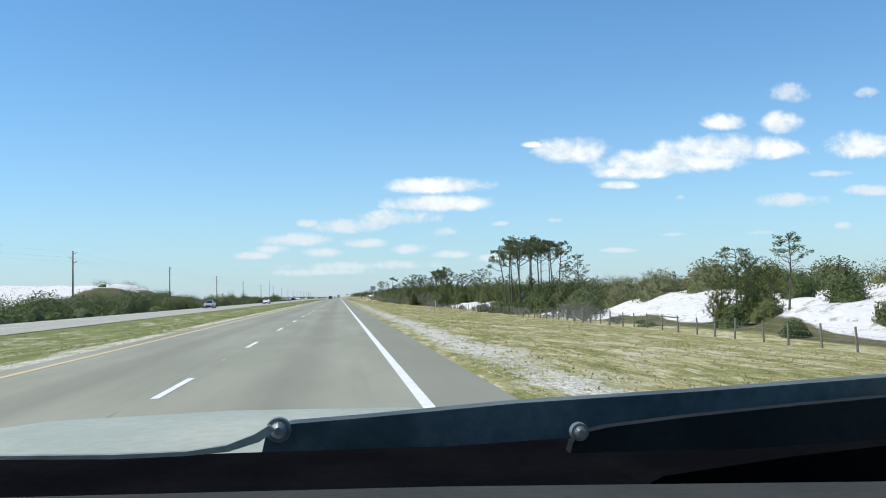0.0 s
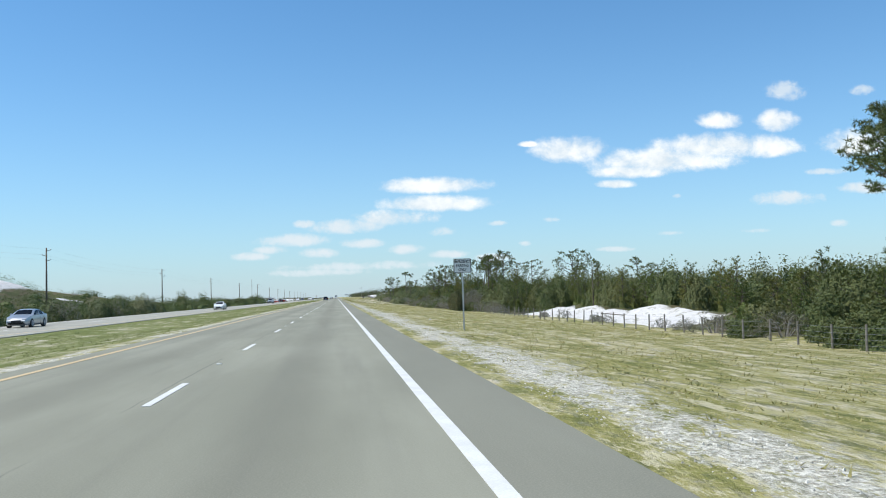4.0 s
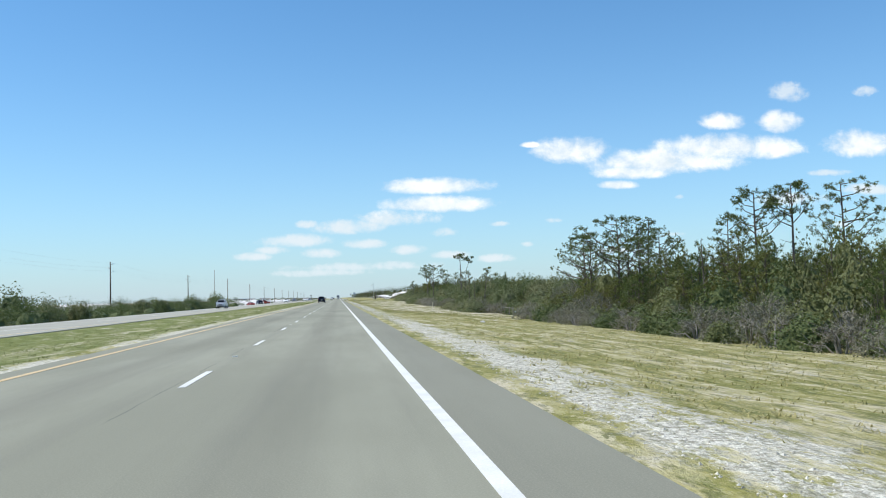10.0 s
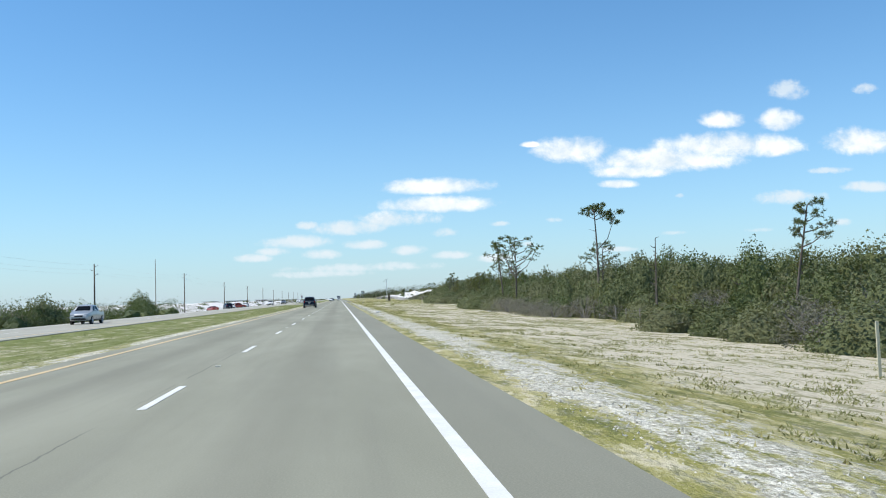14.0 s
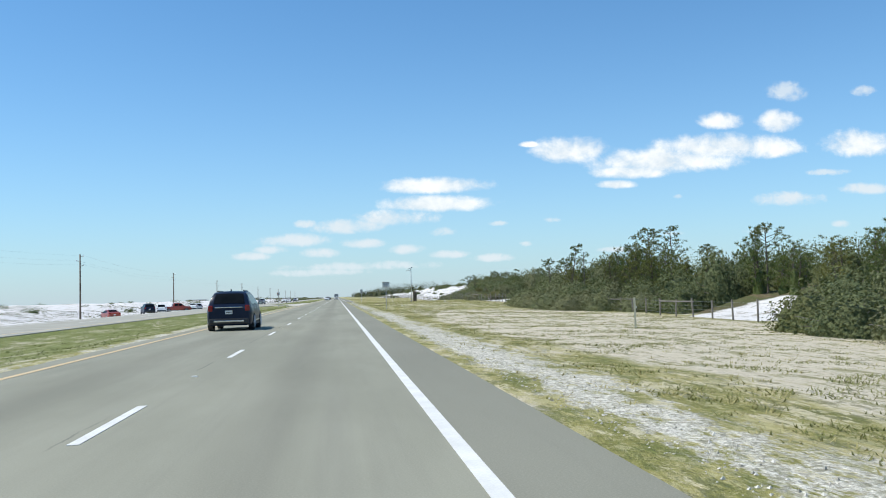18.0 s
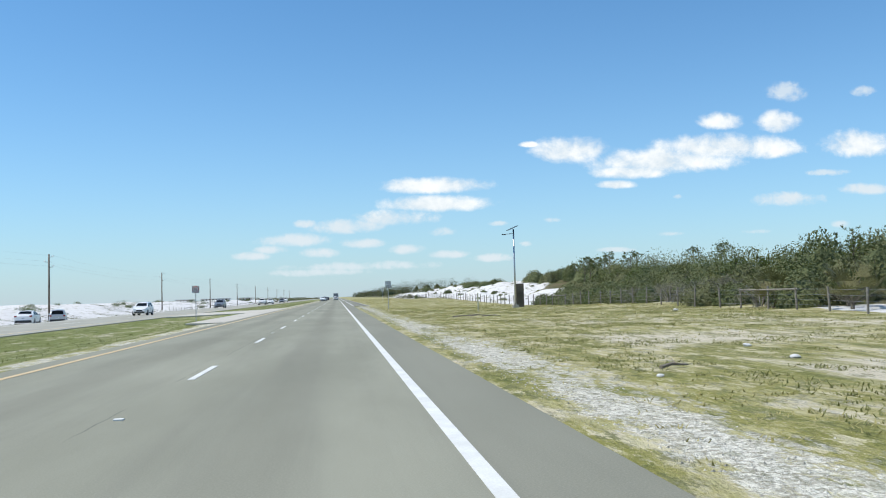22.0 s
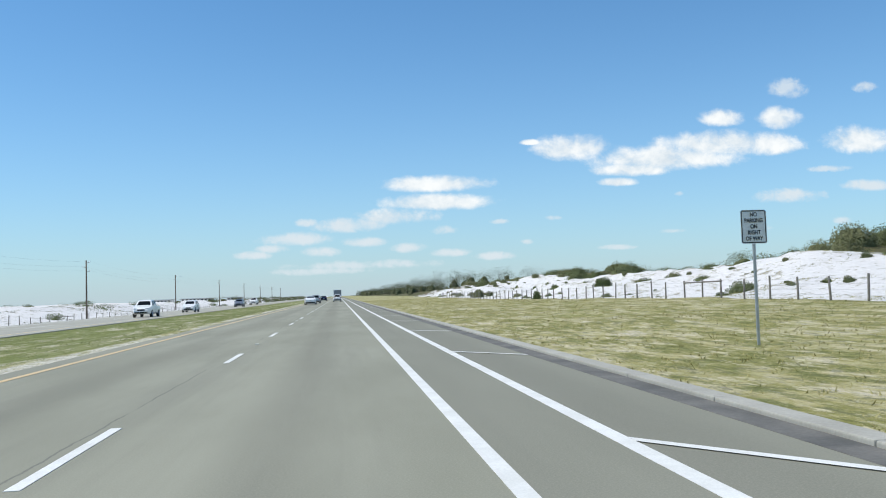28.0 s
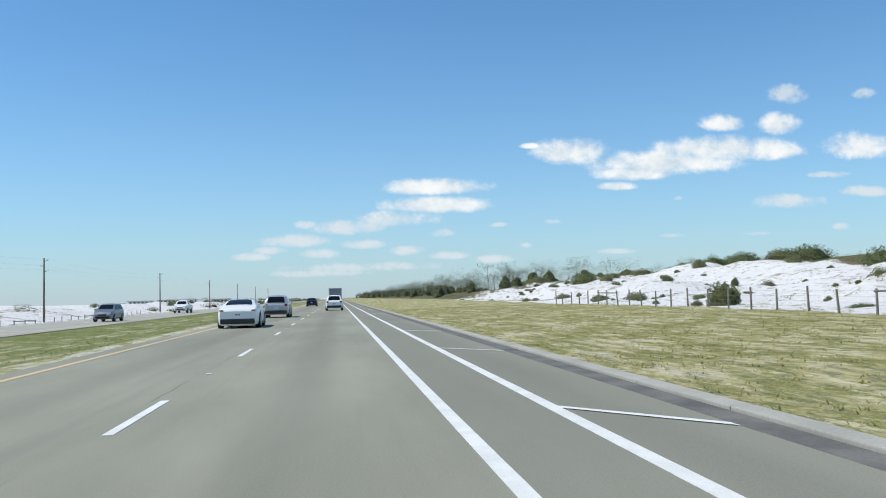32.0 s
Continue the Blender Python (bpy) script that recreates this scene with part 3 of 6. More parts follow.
# ---- plants ----
def foliage(name, tones, gloss=0.55):
    """Leaves in three tones, by leaf and by plant, with shaded gaps painted in, a little light passing through."""
    s = Shader(name)
    leaf, plant = s.island(), s.random()
    at = s.where()
    patch = s.noise(at, 0.6, 4.0)
    c = s.mix(s.ramp(leaf, 0.15, 0.85), tones[0], tones[1])
    c = s.mix(s.ramp(s.calc("ADD", s.calc("MULTIPLY", plant, 0.7), s.calc("MULTIPLY", patch, 0.6)), 0.45, 0.95), c, tones[2])
    # fine mottling: leaf tone varies, and dark specks paint the shaded gaps between leaves
    gap_speck = s.noise(at, 7.0, 5.0, 0.75)
    c = s.mix(s.ramp(gap_speck, 0.48, 0.62, 0.0, 0.45), c, tuple(0.45 * v for v in tones[0]))
    c = s.mix(s.ramp(gap_speck, 0.42, 0.34, 0.0, 0.5), c, tuple(1.25 * v for v in tones[1]))
    s.bump(gap_speck, 0.8, 0.12)
    thin = s.n.new("ShaderNodeBsdfTranslucent")
    s.put(thin.inputs["Color"], s.mix(0.4, c, (0.16, 0.2, 0.03)))
    both = s.n.new("ShaderNodeMixShader")
    both.inputs[0].default_value = 0.2
    s.l.new(s.bsdf.outputs[0], both.inputs[1])
    s.l.new(thin.outputs[0], both.inputs[2])
    s.l.new(both.outputs[0], s.out.inputs[0])
    return s.finish(c, gloss, spec=0.3)


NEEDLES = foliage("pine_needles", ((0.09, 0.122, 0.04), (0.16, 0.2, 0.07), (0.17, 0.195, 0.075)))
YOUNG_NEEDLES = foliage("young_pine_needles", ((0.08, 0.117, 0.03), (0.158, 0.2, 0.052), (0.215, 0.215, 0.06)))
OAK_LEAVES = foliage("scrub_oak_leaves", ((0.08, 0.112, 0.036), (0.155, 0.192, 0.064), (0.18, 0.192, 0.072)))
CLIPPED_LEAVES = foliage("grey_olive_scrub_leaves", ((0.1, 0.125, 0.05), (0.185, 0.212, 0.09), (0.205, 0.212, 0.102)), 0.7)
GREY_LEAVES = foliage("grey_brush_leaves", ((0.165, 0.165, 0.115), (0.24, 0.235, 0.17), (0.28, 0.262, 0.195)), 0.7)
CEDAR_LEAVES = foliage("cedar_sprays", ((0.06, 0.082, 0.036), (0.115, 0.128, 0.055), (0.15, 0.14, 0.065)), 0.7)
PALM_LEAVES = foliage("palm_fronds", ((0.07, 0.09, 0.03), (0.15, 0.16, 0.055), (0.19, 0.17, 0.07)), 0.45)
DRY_GRASS = foliage("roadside_grass_blades", ((0.27, 0.265, 0.08), (0.43, 0.39, 0.145), (0.48, 0.42, 0.18)), 0.7)
WEEDS = foliage("green_weeds", ((0.22, 0.24, 0.068), (0.32, 0.32, 0.095), (0.37, 0.34, 0.11)), 0.8)
MEDIAN_GRASS = foliage("median_grass_blades", ((0.13, 0.16, 0.05), (0.23, 0.255, 0.085), (0.3, 0.29, 0.11)), 0.7)
DUNE_WEEDS = foliage("dune_weeds", ((0.12, 0.13, 0.06), (0.2, 0.2, 0.1), (0.25, 0.23, 0.13)), 0.8)
CLODS = foliage("dry_brown_tufts", ((0.2, 0.18, 0.07), (0.31, 0.28, 0.12), (0.3, 0.3, 0.11)), 0.8)
BARK = plain("pine_bark", (0.1, 0.08, 0.06), (0.2, 0.165, 0.13), 2.0, 22.0, 0.95, bump=0.6)
TWIGS = plain("twig_mass", (0.1, 0.085, 0.06), (0.17, 0.145, 0.11), 3.0, 14.0, 0.95, bump=0.5)
PALE_TWIGS = plain("bare_grey_twigs", (0.2, 0.18, 0.15), (0.32, 0.3, 0.26), 3.0, 20.0, 0.9)


class Plant:
    """Collects tubes and leaves as plain lists of corners and faces."""

    def __init__(self, seed):
        self.r = random.Random(seed)
        self.wood, self.wf, self.leaf, self.lf = [], [], [], []

    def tube(self, pts, radii, sides=6):
        base = len(self.wood)
        for k, (p, r) in enumerate(zip(pts, radii)):
            q = Vector(pts[min(k + 1, len(pts) - 1)]) - Vector(pts[max(k - 1, 0)])
            turn = q.to_track_quat("Z", "Y")
            for i in range(sides):
                a = 2 * math.pi * i / sides
                self.wood.append(tuple(Vector(p) + turn @ Vector((r * math.cos(a), r * math.sin(a), 0))))
        for k in range(len(pts) - 1):
            for i in range(sides):
                j = (i + 1) % sides
                a, b = base + k * sides, base + (k + 1) * sides
                self.wf.append((a + i, a + j, b + j, b + i))

    def puff(self, c, size, blades=36, wide=0.044, up=0.25):
        """A ball of stiff needles round the end of a twig."""
        g = self.r
        for _ in range(blades):
            d = Vector((g.gauss(0, 1), g.gauss(0, 1), g.gauss(up, 0.8))).normalized()
            ln = size * g.uniform(0.65, 1.1)
            side = d.cross(Vector((g.gauss(0, 1), g.gauss(0, 1), g.gauss(0, 1)))).normalized() * wide * g.uniform(0.7, 1.3)
            c0 = Vector(c) + d * ln * 0.12
            i = len(self.leaf)
            self.leaf += [tuple(c0 - side), tuple(c0 + d * ln), tuple(c0 + side)]
            self.lf.append((i, i + 1, i + 2))

    def cluster(self, c, size, leaves, leaf=0.12):
        """Leaves in a ball, thickest towards its outside."""
        g = self.r
        for _ in range(leaves):
            d = Vector((g.gauss(0, 1), g.gauss(0, 1), g.gauss(0.15, 0.9))).normalized()
            p = Vector(c) + d * size * g.random() ** 0.4
            n = (d + Vector((g.gauss(0, 0.6), g.gauss(0, 0.6), g.gauss(0.2, 0.6)))).normalized()
            a = n.cross(Vector((g.gauss(0, 1), g.gauss(0, 1), g.gauss(0, 1)))).normalized()
            b = n.cross(a)
            s = leaf * g.uniform(0.7, 1.5)
            i = len(self.leaf)
            self.leaf += [tuple(p - a * s * 0.62), tuple(p + a * s * 0.6), tuple(p + b * s * 2.3)]
            self.lf.append((i, i + 1, i + 2))

    def core(self, c, wide, high, around=9, rings=4):
        """The close inner mass of leaves and twigs, lumpy, shut to the ground."""
        g = self.r
        base = len(self.leaf)
        rough = 0.12 if rings < 5 else 0.17
        for k in range(rings):
            up = k / rings
            for i in range(around):
                a = 2 * math.pi * (i + 0.5 * (k % 2)) / around
                r = wide * math.sqrt(1 - up * up) * g.uniform(1 - 1.6 * rough, 1 + 0.5 * rough)
                self.leaf.append((c[0] + math.cos(a) * r, c[1] + math.sin(a) * r, c[2] - 0.3 + (high + 0.3) * up * g.uniform(1 - rough, 1 + rough)))
        self.leaf.append((c[0], c[1], c[2] + high))
        for k in range(rings - 1):
            for i in range(around):
                j = (i + 1) % around
                a0, a1, b0, b1 = base + k * around + i, base + k * around + j, base + (k + 1) * around + i, base + (k + 1) * around + j
                self.lf += [(a0, a1, b0), (a1, b1, b0)]
        for i in range(around):
            self.lf.append((base + (rings - 1) * around + i, base + (rings - 1) * around + (i + 1) % around, base + rings * around))

    def dome(self, wide, high, leaves, leaf):
        """A lumpy close-leaved dome: leaves all over an uneven inner mass."""
        g = self.r
        off = Vector((g.uniform(0, 50), g.uniform(0, 50), g.uniform(0, 50)))

        def at(d, f):
            f = f * (0.84 + 0.3 * noise.noise(d * 1.6 + off) + 0.16 * noise.noise(d * 4.0 + off))
            return Vector((d.x * wide * f, d.y * wide * f, max(0.0, d.z) * high * f - (0.25 if d.z < 0.02 else 0.0)))

        base, around, rings = len(self.leaf), 14, 6
        for k in range(rings):
            up = math.sin(k / rings * math.pi / 2)
            for i in range(around):
                a = 2 * math.pi * (i + 0.5 * (k % 2)) / around
                r = math.sqrt(1 - up * up)
                self.leaf.append(tuple(at(Vector((math.cos(a) * r, math.sin(a) * r, up)), 0.8)))
        self.leaf.append(tuple(at(Vector((0, 0, 1)), 0.8)))
        for k in range(rings - 1):
            for i in range(around):
                j = (i + 1) % around
                a0, a1, b0, b1 = base + k * around + i, base + k * around + j, base + (k + 1) * around + i, base + (k + 1) * around + j
                self.lf += [(a0, a1, b0), (a1, b1, b0)]
        for i in range(around):
            self.lf.append((base + (rings - 1) * around + i, base + (rings - 1) * around + (i + 1) % around, base + rings * around))
        for _ in range(leaves):
            z, a = g.random() ** 0.85, g.uniform(0, 6.2832)
            r = math.sqrt(max(0.0, 1 - z * z))
            d = Vector((math.cos(a) * r, math.sin(a) * r, z))
            p = at(d, g.uniform(0.8, 1.08)) + Vector((0, 0, 0.04))
            n = (d + Vector((g.gauss(0, 0.55), g.gauss(0, 0.55), g.gauss(0.1, 0.55)))).normalized()
            u = n.cross(Vector((g.gauss(0, 1), g.gauss(0, 1), g.gauss(0, 1)))).normalized()
            v = n.cross(u)
            s = leaf * g.uniform(0.7, 1.4)
            i = len(self.leaf)
            self.leaf += [tuple(p - u * s), tuple(p + u * s * 0.9), tuple(p + v * s * 1.8)]
            self.lf.append((i, i + 1, i + 2))

    def build(self, name, wood_name, leaf_name, wood_mat, leaf_mat, label, category, group=""):
        t = thing(name, label, category, group=group)
        tagged(part(wood_name, mesh_of(wood_name, self.wood, self.wf, wood_mat, smooth=True), None, t), kind="" if wood_name == "trunk" else "stuff")
        if self.lf:
            tagged(part(leaf_name, mesh_of(leaf_name, self.leaf, self.lf, leaf_mat), None, t), kind="stuff")
        return t


def tall_pine(seed, height, crown, spread, lean=0.0, lop=0.0, limbs=13, flat=0.6, fork=None, bare=False):
    """A bare bent trunk with an open crown of rising limbs that end in flat pads of needle tufts.
    crown: its share of the height; flat: how far the limb tips gather at the top; fork: height share and sideways reach of a second leader."""
    p = Plant(seed)
    g = p.r
    n = 10
    ph, wob = g.uniform(0, 6.28), g.uniform(0.12, 0.32)
    spine = [(lean * (k / n) ** 2 + wob * math.sin(ph + 3.0 * k / n), wob * math.cos(ph + 2.3 * k / n) * (k / n), height * k / n * 0.96 - 0.2) for k in range(n + 1)]
    p.tube(spine, [0.0125 * height * (1 - 0.8 * k / n) + 0.018 for k in range(n + 1)], 8)

    def on(f):
        k = min(int(f * n), n - 1)
        return Vector(spine[k]).lerp(Vector(spine[k + 1]), f * n - k)

    def pad(c, wide, tufts):
        for _ in range(tufts):
            a, r = g.uniform(0, 6.28), wide * math.sqrt(g.random())
            p.puff(c + Vector((math.cos(a) * r, math.sin(a) * r, g.gauss(0.03, 0.12) - 0.12 * r)), g.uniform(0.2, 0.36), 21, 0.021, 0.35)

    def limb(start, a, ln, rise, thick):
        out = Vector((math.cos(a), math.sin(a), 0))
        mid = start + out * ln * 0.5 + Vector((g.gauss(0, 0.1), g.gauss(0, 0.1), rise * 0.3))
        end = start + out * ln + Vector((0, 0, rise))
        p.tube([start, mid, end], [thick, thick * 0.65, 0.016], 5)
        if bare:
            return
        for s in range(3 + int(ln > 1.6)):
            q = mid.lerp(end, g.uniform(0.05, 0.95))
            b = a + g.uniform(-1.3, 1.3)
            tip = q + Vector((math.cos(b), math.sin(b), g.uniform(0.15, 0.6))) * g.uniform(0.4, 0.75) * (0.35 + 0.3 * ln)
            p.tube([q, tip], [0.02, 0.008], 3)
            pad(tip, 0.24 + 0.13 * ln, 4)
        pad(end, 0.3 + 0.12 * ln, 5)

    for i in range(limbs):
        u = i / (limbs - 1)
        f = 1 - crown * (1 - u) ** 0.9
        a = i * 2.4 + g.uniform(-0.6, 0.6)
        ln = spread * (1.0 - 0.62 * u ** 1.6) * g.uniform(0.6, 1.12) * (1 + lop * math.cos(a)) * (0.35 if bare else 1.0) + 0.2
        start = on(f)
        top = height * 0.98 - start.z
        rise = max(0.12 * ln, top * flat * g.uniform(0.55, 1.0)) if not bare else 0.3 * ln
        limb(start, a, ln, min(rise, 1.15 * ln + 0.25), 0.03 + 0.016 * ln)
    if not bare:
        pad(on(1.0) + Vector((0, 0, 0.15)), 0.5, 7)
    if fork:
        base = on(fork[0])
        knee = base + Vector((fork[1] * 0.55, 0.2, height * 0.1))
        end = base + Vector((fork[1], 0.3, height * (0.95 - fork[0])))
        p.tube([base, knee, end], [0.06, 0.045, 0.02], 5)
        for k in range(5):
            limb(knee.lerp(end, 0.55 + 0.1 * k), 1.2 * k + 0.3, g.uniform(0.5, 1.0), 0.25, 0.03)
    for _ in range(4):     # dead snags below the crown
        f = g.uniform(0.3, 1 - crown)
        a = g.uniform(0, 6.28)
        q = on(f)
        p.tube([q, q + Vector((math.cos(a), math.sin(a), 0.35)) * g.uniform(0.4, 1.2)], [0.028, 0.007], 3)
    return p


def young_pine(seed, height, spread):
    """An uneven young pine: several upright shoots with bushy tufts, thin at the foot."""
    p = Plant(seed)
    g = p.r
    leaders = [(0.0, 0.0, height)] + [(g.uniform(-0.5, 0.5) * spread, g.uniform(-0.5, 0.5) * spread, height * g.uniform(0.68, 0.92)) for _ in range(2)]
    for lx, ly, lh in leaders:
        p.tube([(lx * 0.15, ly * 0.15, -0.2), (lx * 0.7, ly * 0.7, lh * 0.5), (lx, ly, lh)], [0.018 * lh + 0.02, 0.011 * lh + 0.01, 0.014], 6)
        whorls = int(lh * 1.7)
        for i in range(whorls):
            f = 0.14 + 0.84 * i / (whorls - 1)
            body = Vector((lx, ly, 0)) * min(1.0, 1.4 * f) + Vector((0, 0, lh * f))
            for j in range(3):
                a = 2 * math.pi * j / 3 + i * 1.1 + g.uniform(-0.5, 0.5)
                ln = spread * (0.35 + 0.5 * math.sin(math.pi * min(0.95, f + 0.12))) * g.uniform(0.35, 1.1)
                e = body + Vector((math.cos(a) * ln, math.sin(a) * ln, ln * 0.55 + g.uniform(0.0, 0.3)))
                p.tube([body, e], [0.022, 0.008], 3)
                p.puff(e, g.uniform(0.28, 0.46), 24, 0.024, 0.8)
                if ln > 0.6:
                    p.puff(body.lerp(e, 0.6) + Vector((g.gauss(0, 0.12), g.gauss(0, 0.12), 0.05)), g.uniform(0.26, 0.4), 18, 0.024, 0.6)
        p.puff((lx, ly, lh), 0.42, 26, 0.024, 1.4)
    p.core((0, 0, 0), 0.36 * spread, 0.55 * height, 7)
    return p


def bush(seed, wide, high, clumps, leaves, leaf=0.12, open_top=0):
    """A dome of leaf clumps over a tangle of stems."""
    p = Plant(seed)
    g = p.r
    for k in range(9):
        a, t = g.uniform(0, 6.28), g.uniform(0.3, 0.95)
        e = Vector((math.cos(a) * wide * t, math.sin(a) * wide * t, high * g.uniform(0.55, 1.0) * (1.05 - 0.55 * t)))
        p.tube([(math.cos(a) * 0.12, math.sin(a) * 0.12, -0.2), e * 0.5 + Vector((0, 0, 0.12 * high)), e], [0.05, 0.035, 0.01], 4)
        for _ in range(open_top):
            q = e * g.uniform(0.6, 1.0)
            p.tube([q, q + Vector((g.gauss(0, 0.4), g.gauss(0, 0.4), g.uniform(0.2, 0.7)))], [0.014, 0.004], 3)
    if not open_top:
        p.dome(wide, high, clumps * leaves, leaf)
        return p
    for k in range(clumps):
        a = k * 2.399 + g.uniform(-0.5, 0.5)
        up = 1 - (k + 0.5) / clumps
        bulge = 0.7 + 0.4 * g.random()
        t = math.sqrt(1 - up * up)
        c = (math.cos(a) * wide * t * bulge, math.sin(a) * wide * t * bulge, 0.1 * high + high * max(0.0, 1.12 * up - 0.12) * bulge * 0.9)
        p.cluster(c, 0.15 * wide + 0.06, leaves, leaf)
    return p


def cedar(seed, height, wide):
    p = Plant(seed)
    g = p.r
    p.tube([(0, 0, -0.2), (0, 0, height * 0.8)], [0.09, 0.02], 5)
    p.core((0, 0, 0), 0.6 * wide, 0.85 * height)
    for k in range(46):
        f = (k + 0.5) / 46
        r = wide * math.sin(math.pi * (0.12 + 0.86 * f) ** 0.8) ** 0.7
        a = k * 2.4
        p.cluster((math.cos(a) * r * 0.8, math.sin(a) * r * 0.8, height * (0.03 + 0.93 * f)), 0.28, 46, 0.055)
    return p


def palmetto(seed, fans, size):
    p = Plant(seed)
    g = p.r
    p.tube([(0, 0, -0.1), (0, 0, 0.25)], [0.09, 0.07], 5)
    for k in range(fans):
        a, tilt = k * 2.4 + g.uniform(-0.3, 0.3), g.uniform(0.3, 1.2)
        d = Vector((math.cos(a) * math.cos(tilt), math.sin(a) * math.cos(tilt), math.sin(tilt)))
        root = Vector((0, 0, 0.2)) + d * size * g.uniform(0.7, 1.15)
        p.tube([(0, 0, 0.2), root], [0.014, 0.009], 3)
        side = d.cross(Vector((0, 0, 1))).normalized()
        for b in range(13):
            f = (b - 6) / 6 * 1.35
            e = (d * math.cos(f) + side * math.sin(f) + Vector((0, 0, -0.12 * abs(f)))).normalized()
            w = e.cross(d.cross(side)).normalized() * 0.035
            ln = size * 0.62 * (1 - 0.18 * abs(f))
            i = len(p.leaf)
            p.leaf += [tuple(root), tuple(root + e * ln * 0.55 - w), tuple(root + e * ln), tuple(root + e * ln * 0.55 + w)]
            p.lf.append((i, i + 1, i + 2, i + 3))
    return p


def level(x, y):
    return float(terrain(np.array([x]), np.array([y]))[0])


place = random.Random(11)
PINE_LABEL = "tall slash pine with a bare trunk and ragged flat crown"
PINES = [tall_pine(s, 12.0, c, w, lean, lop, limbs, flat, fork).build("pine_tree", "trunk", "crown", BARK, NEEDLES, PINE_LABEL, "tree", "tall pines behind the fence")
         for s, c, w, lean, lop, limbs, flat, fork in (
             (21, 0.34, 2.3, 0.4, 0.1, 13, 0.7, None), (22, 0.3, 2.0, -0.3, 0.3, 12, 0.7, None), (23, 0.42, 2.6, 0.2, -0.2, 14, 0.55, None), (24, 0.3, 1.5, 0.8, 0.5, 9, 0.4, None),
             (25, 0.55, 4.2, 0.3, 0.2, 17, 0.75, None), (26, 0.1, 1.3, -0.5, 0.0, 8, 0.8, (0.62, 2.3)), (27, 0.62, 3.4, -0.4, 0.3, 16, 0.5, None))]
DEAD = [tall_pine(28, 7.0, 0.45, 1.8, 0.2, 0.0, 6, 0.3, bare=True).build("dead_pine", "trunk", "crown", TWIGS, NEEDLES, "grey dead pine trunk with broken stubs", "tree", "dead trunks in the scrub")]
SAPLINGS = [young_pine(s, h, w).build("young_pine", "trunk", "crown", BARK, YOUNG_NEEDLES, "bushy young pine with tufted green needles", "tree", "young pines behind the fence")
            for s, h, w in ((31, 5.0, 1.5), (32, 5.6, 1.7), (33, 4.2, 1.5), (34, 6.0, 1.9))]
OAKS = [bush(s, w, h, c, 44, 0.085).build("scrub_oak", "woody_base", "foliage", TWIGS, OAK_LEAVES, "dense rounded scrub oak with small dull green leaves", "shrub", "scrub along the fence")
        for s, w, h, c in ((41, 2.2, 2.6, 40), (42, 1.8, 2.2, 36), (43, 2.6, 3.0, 44))]
CLIPPED = [bush(s, w, h, c, 46, 0.082).build("coastal_scrub", "woody_base", "foliage", PALE_TWIGS, CLIPPED_LEAVES, "wind-clipped grey-olive coastal scrub in a low dome", "shrub", "wind-clipped scrub behind the fence")
           for s, w, h, c in ((46, 2.8, 2.6, 50), (47, 2.2, 2.2, 44), (48, 3.2, 2.8, 54))]
BRUSH = [bush(s, w, h, c, 52, 0.042, 7).build("grey_brush", "woody_base", "foliage", PALE_TWIGS, GREY_LEAVES, "half-bare grey-brown bush with fine twigs", "shrub", "grey brush along the fence")
         for s, w, h, c in ((51, 1.7, 2.0, 28), (52, 1.3, 1.5, 22))]
CEDARS = [cedar(s, h, w).build("cedar", "trunk", "crown", BARK, CEDAR_LEAVES, "dark dense young cedar reaching to the ground", "tree", "row of cedars by the fence") for s, h, w in ((61, 3.4, 1.0), (62, 2.9, 0.9))]
PALMS = [palmetto(s, f, z).build("saw_palmetto", "stem", "frond_crown", TWIGS, PALM_LEAVES, "low saw palmetto with fan-shaped fronds", "palm", "palmettos in the scrub") for s, f, z in ((71, 16, 1.1), (72, 12, 0.9))]
DUNE_SHRUBS = [bush(s, w, h, c, 34, 0.075).build("dune_shrub", "woody_base", "foliage", PALE_TWIGS, CLIPPED_LEAVES, "low wind-cut grey-green shrub on the white dune", "shrub", "shrubs on the dunes")
               for s, w, h, c in ((81, 1.6, 0.85, 26), (82, 1.1, 0.65, 20), (83, 2.6, 1.3, 38))]
USED = set()


def plant(kinds, which, x, y, scale=1.0, turn=None, sink=0.0, high=None):
    """Sets the original where it stands for the first time, and a copy of it afterwards."""
    ob = kinds[which % len(kinds)]
    turn = place.uniform(0, 360) if turn is None else turn
    m = pose(x, y, level(x, y) - 0.05 - sink, 0, 0, turn)
    s = Matrix.Diagonal((scale, scale, scale if high is None else high, 1))
    if ob.name not in USED:
        USED.add(ob.name)
        ob.matrix_basis = m @ s
        return ob
    c = copy_thing(ob, m)
    c.scale = (scale, scale, scale if high is None else high)
    return c


# tall pines one by one: kind, x, y, height over the road
TALL = [(3, 26.0, 132, 8.2), (1, 27.4, 135, 9.2), (0, 28.1, 138, 10.4), (1, 28.8, 134, 9.6), (2, 30.2, 140, 10.8), (1, 31.4, 137, 10.2), (0, 32.2, 142, 10.6),
        (1, 33.3, 138, 10.2), (2, 34.0, 143, 11.0), (0, 35.2, 139, 10.2), (1, 36.4, 145, 10.4), (6, 42.6, 149, 8.0), (3, 38.5, 146, 10.4), (2, 41.0, 152, 6.6),
        (4, 40.0, 239.5, 8.4), (6, 38.4, 262.5, 7.7), (2, 47.5, 262.6, 6.3), (3, 55.0, 292, 7.2), (1, 34.0, 209, 5.6), (2, 45.0, 222, 6.2), (4, 43.0, 299, 8.7)]
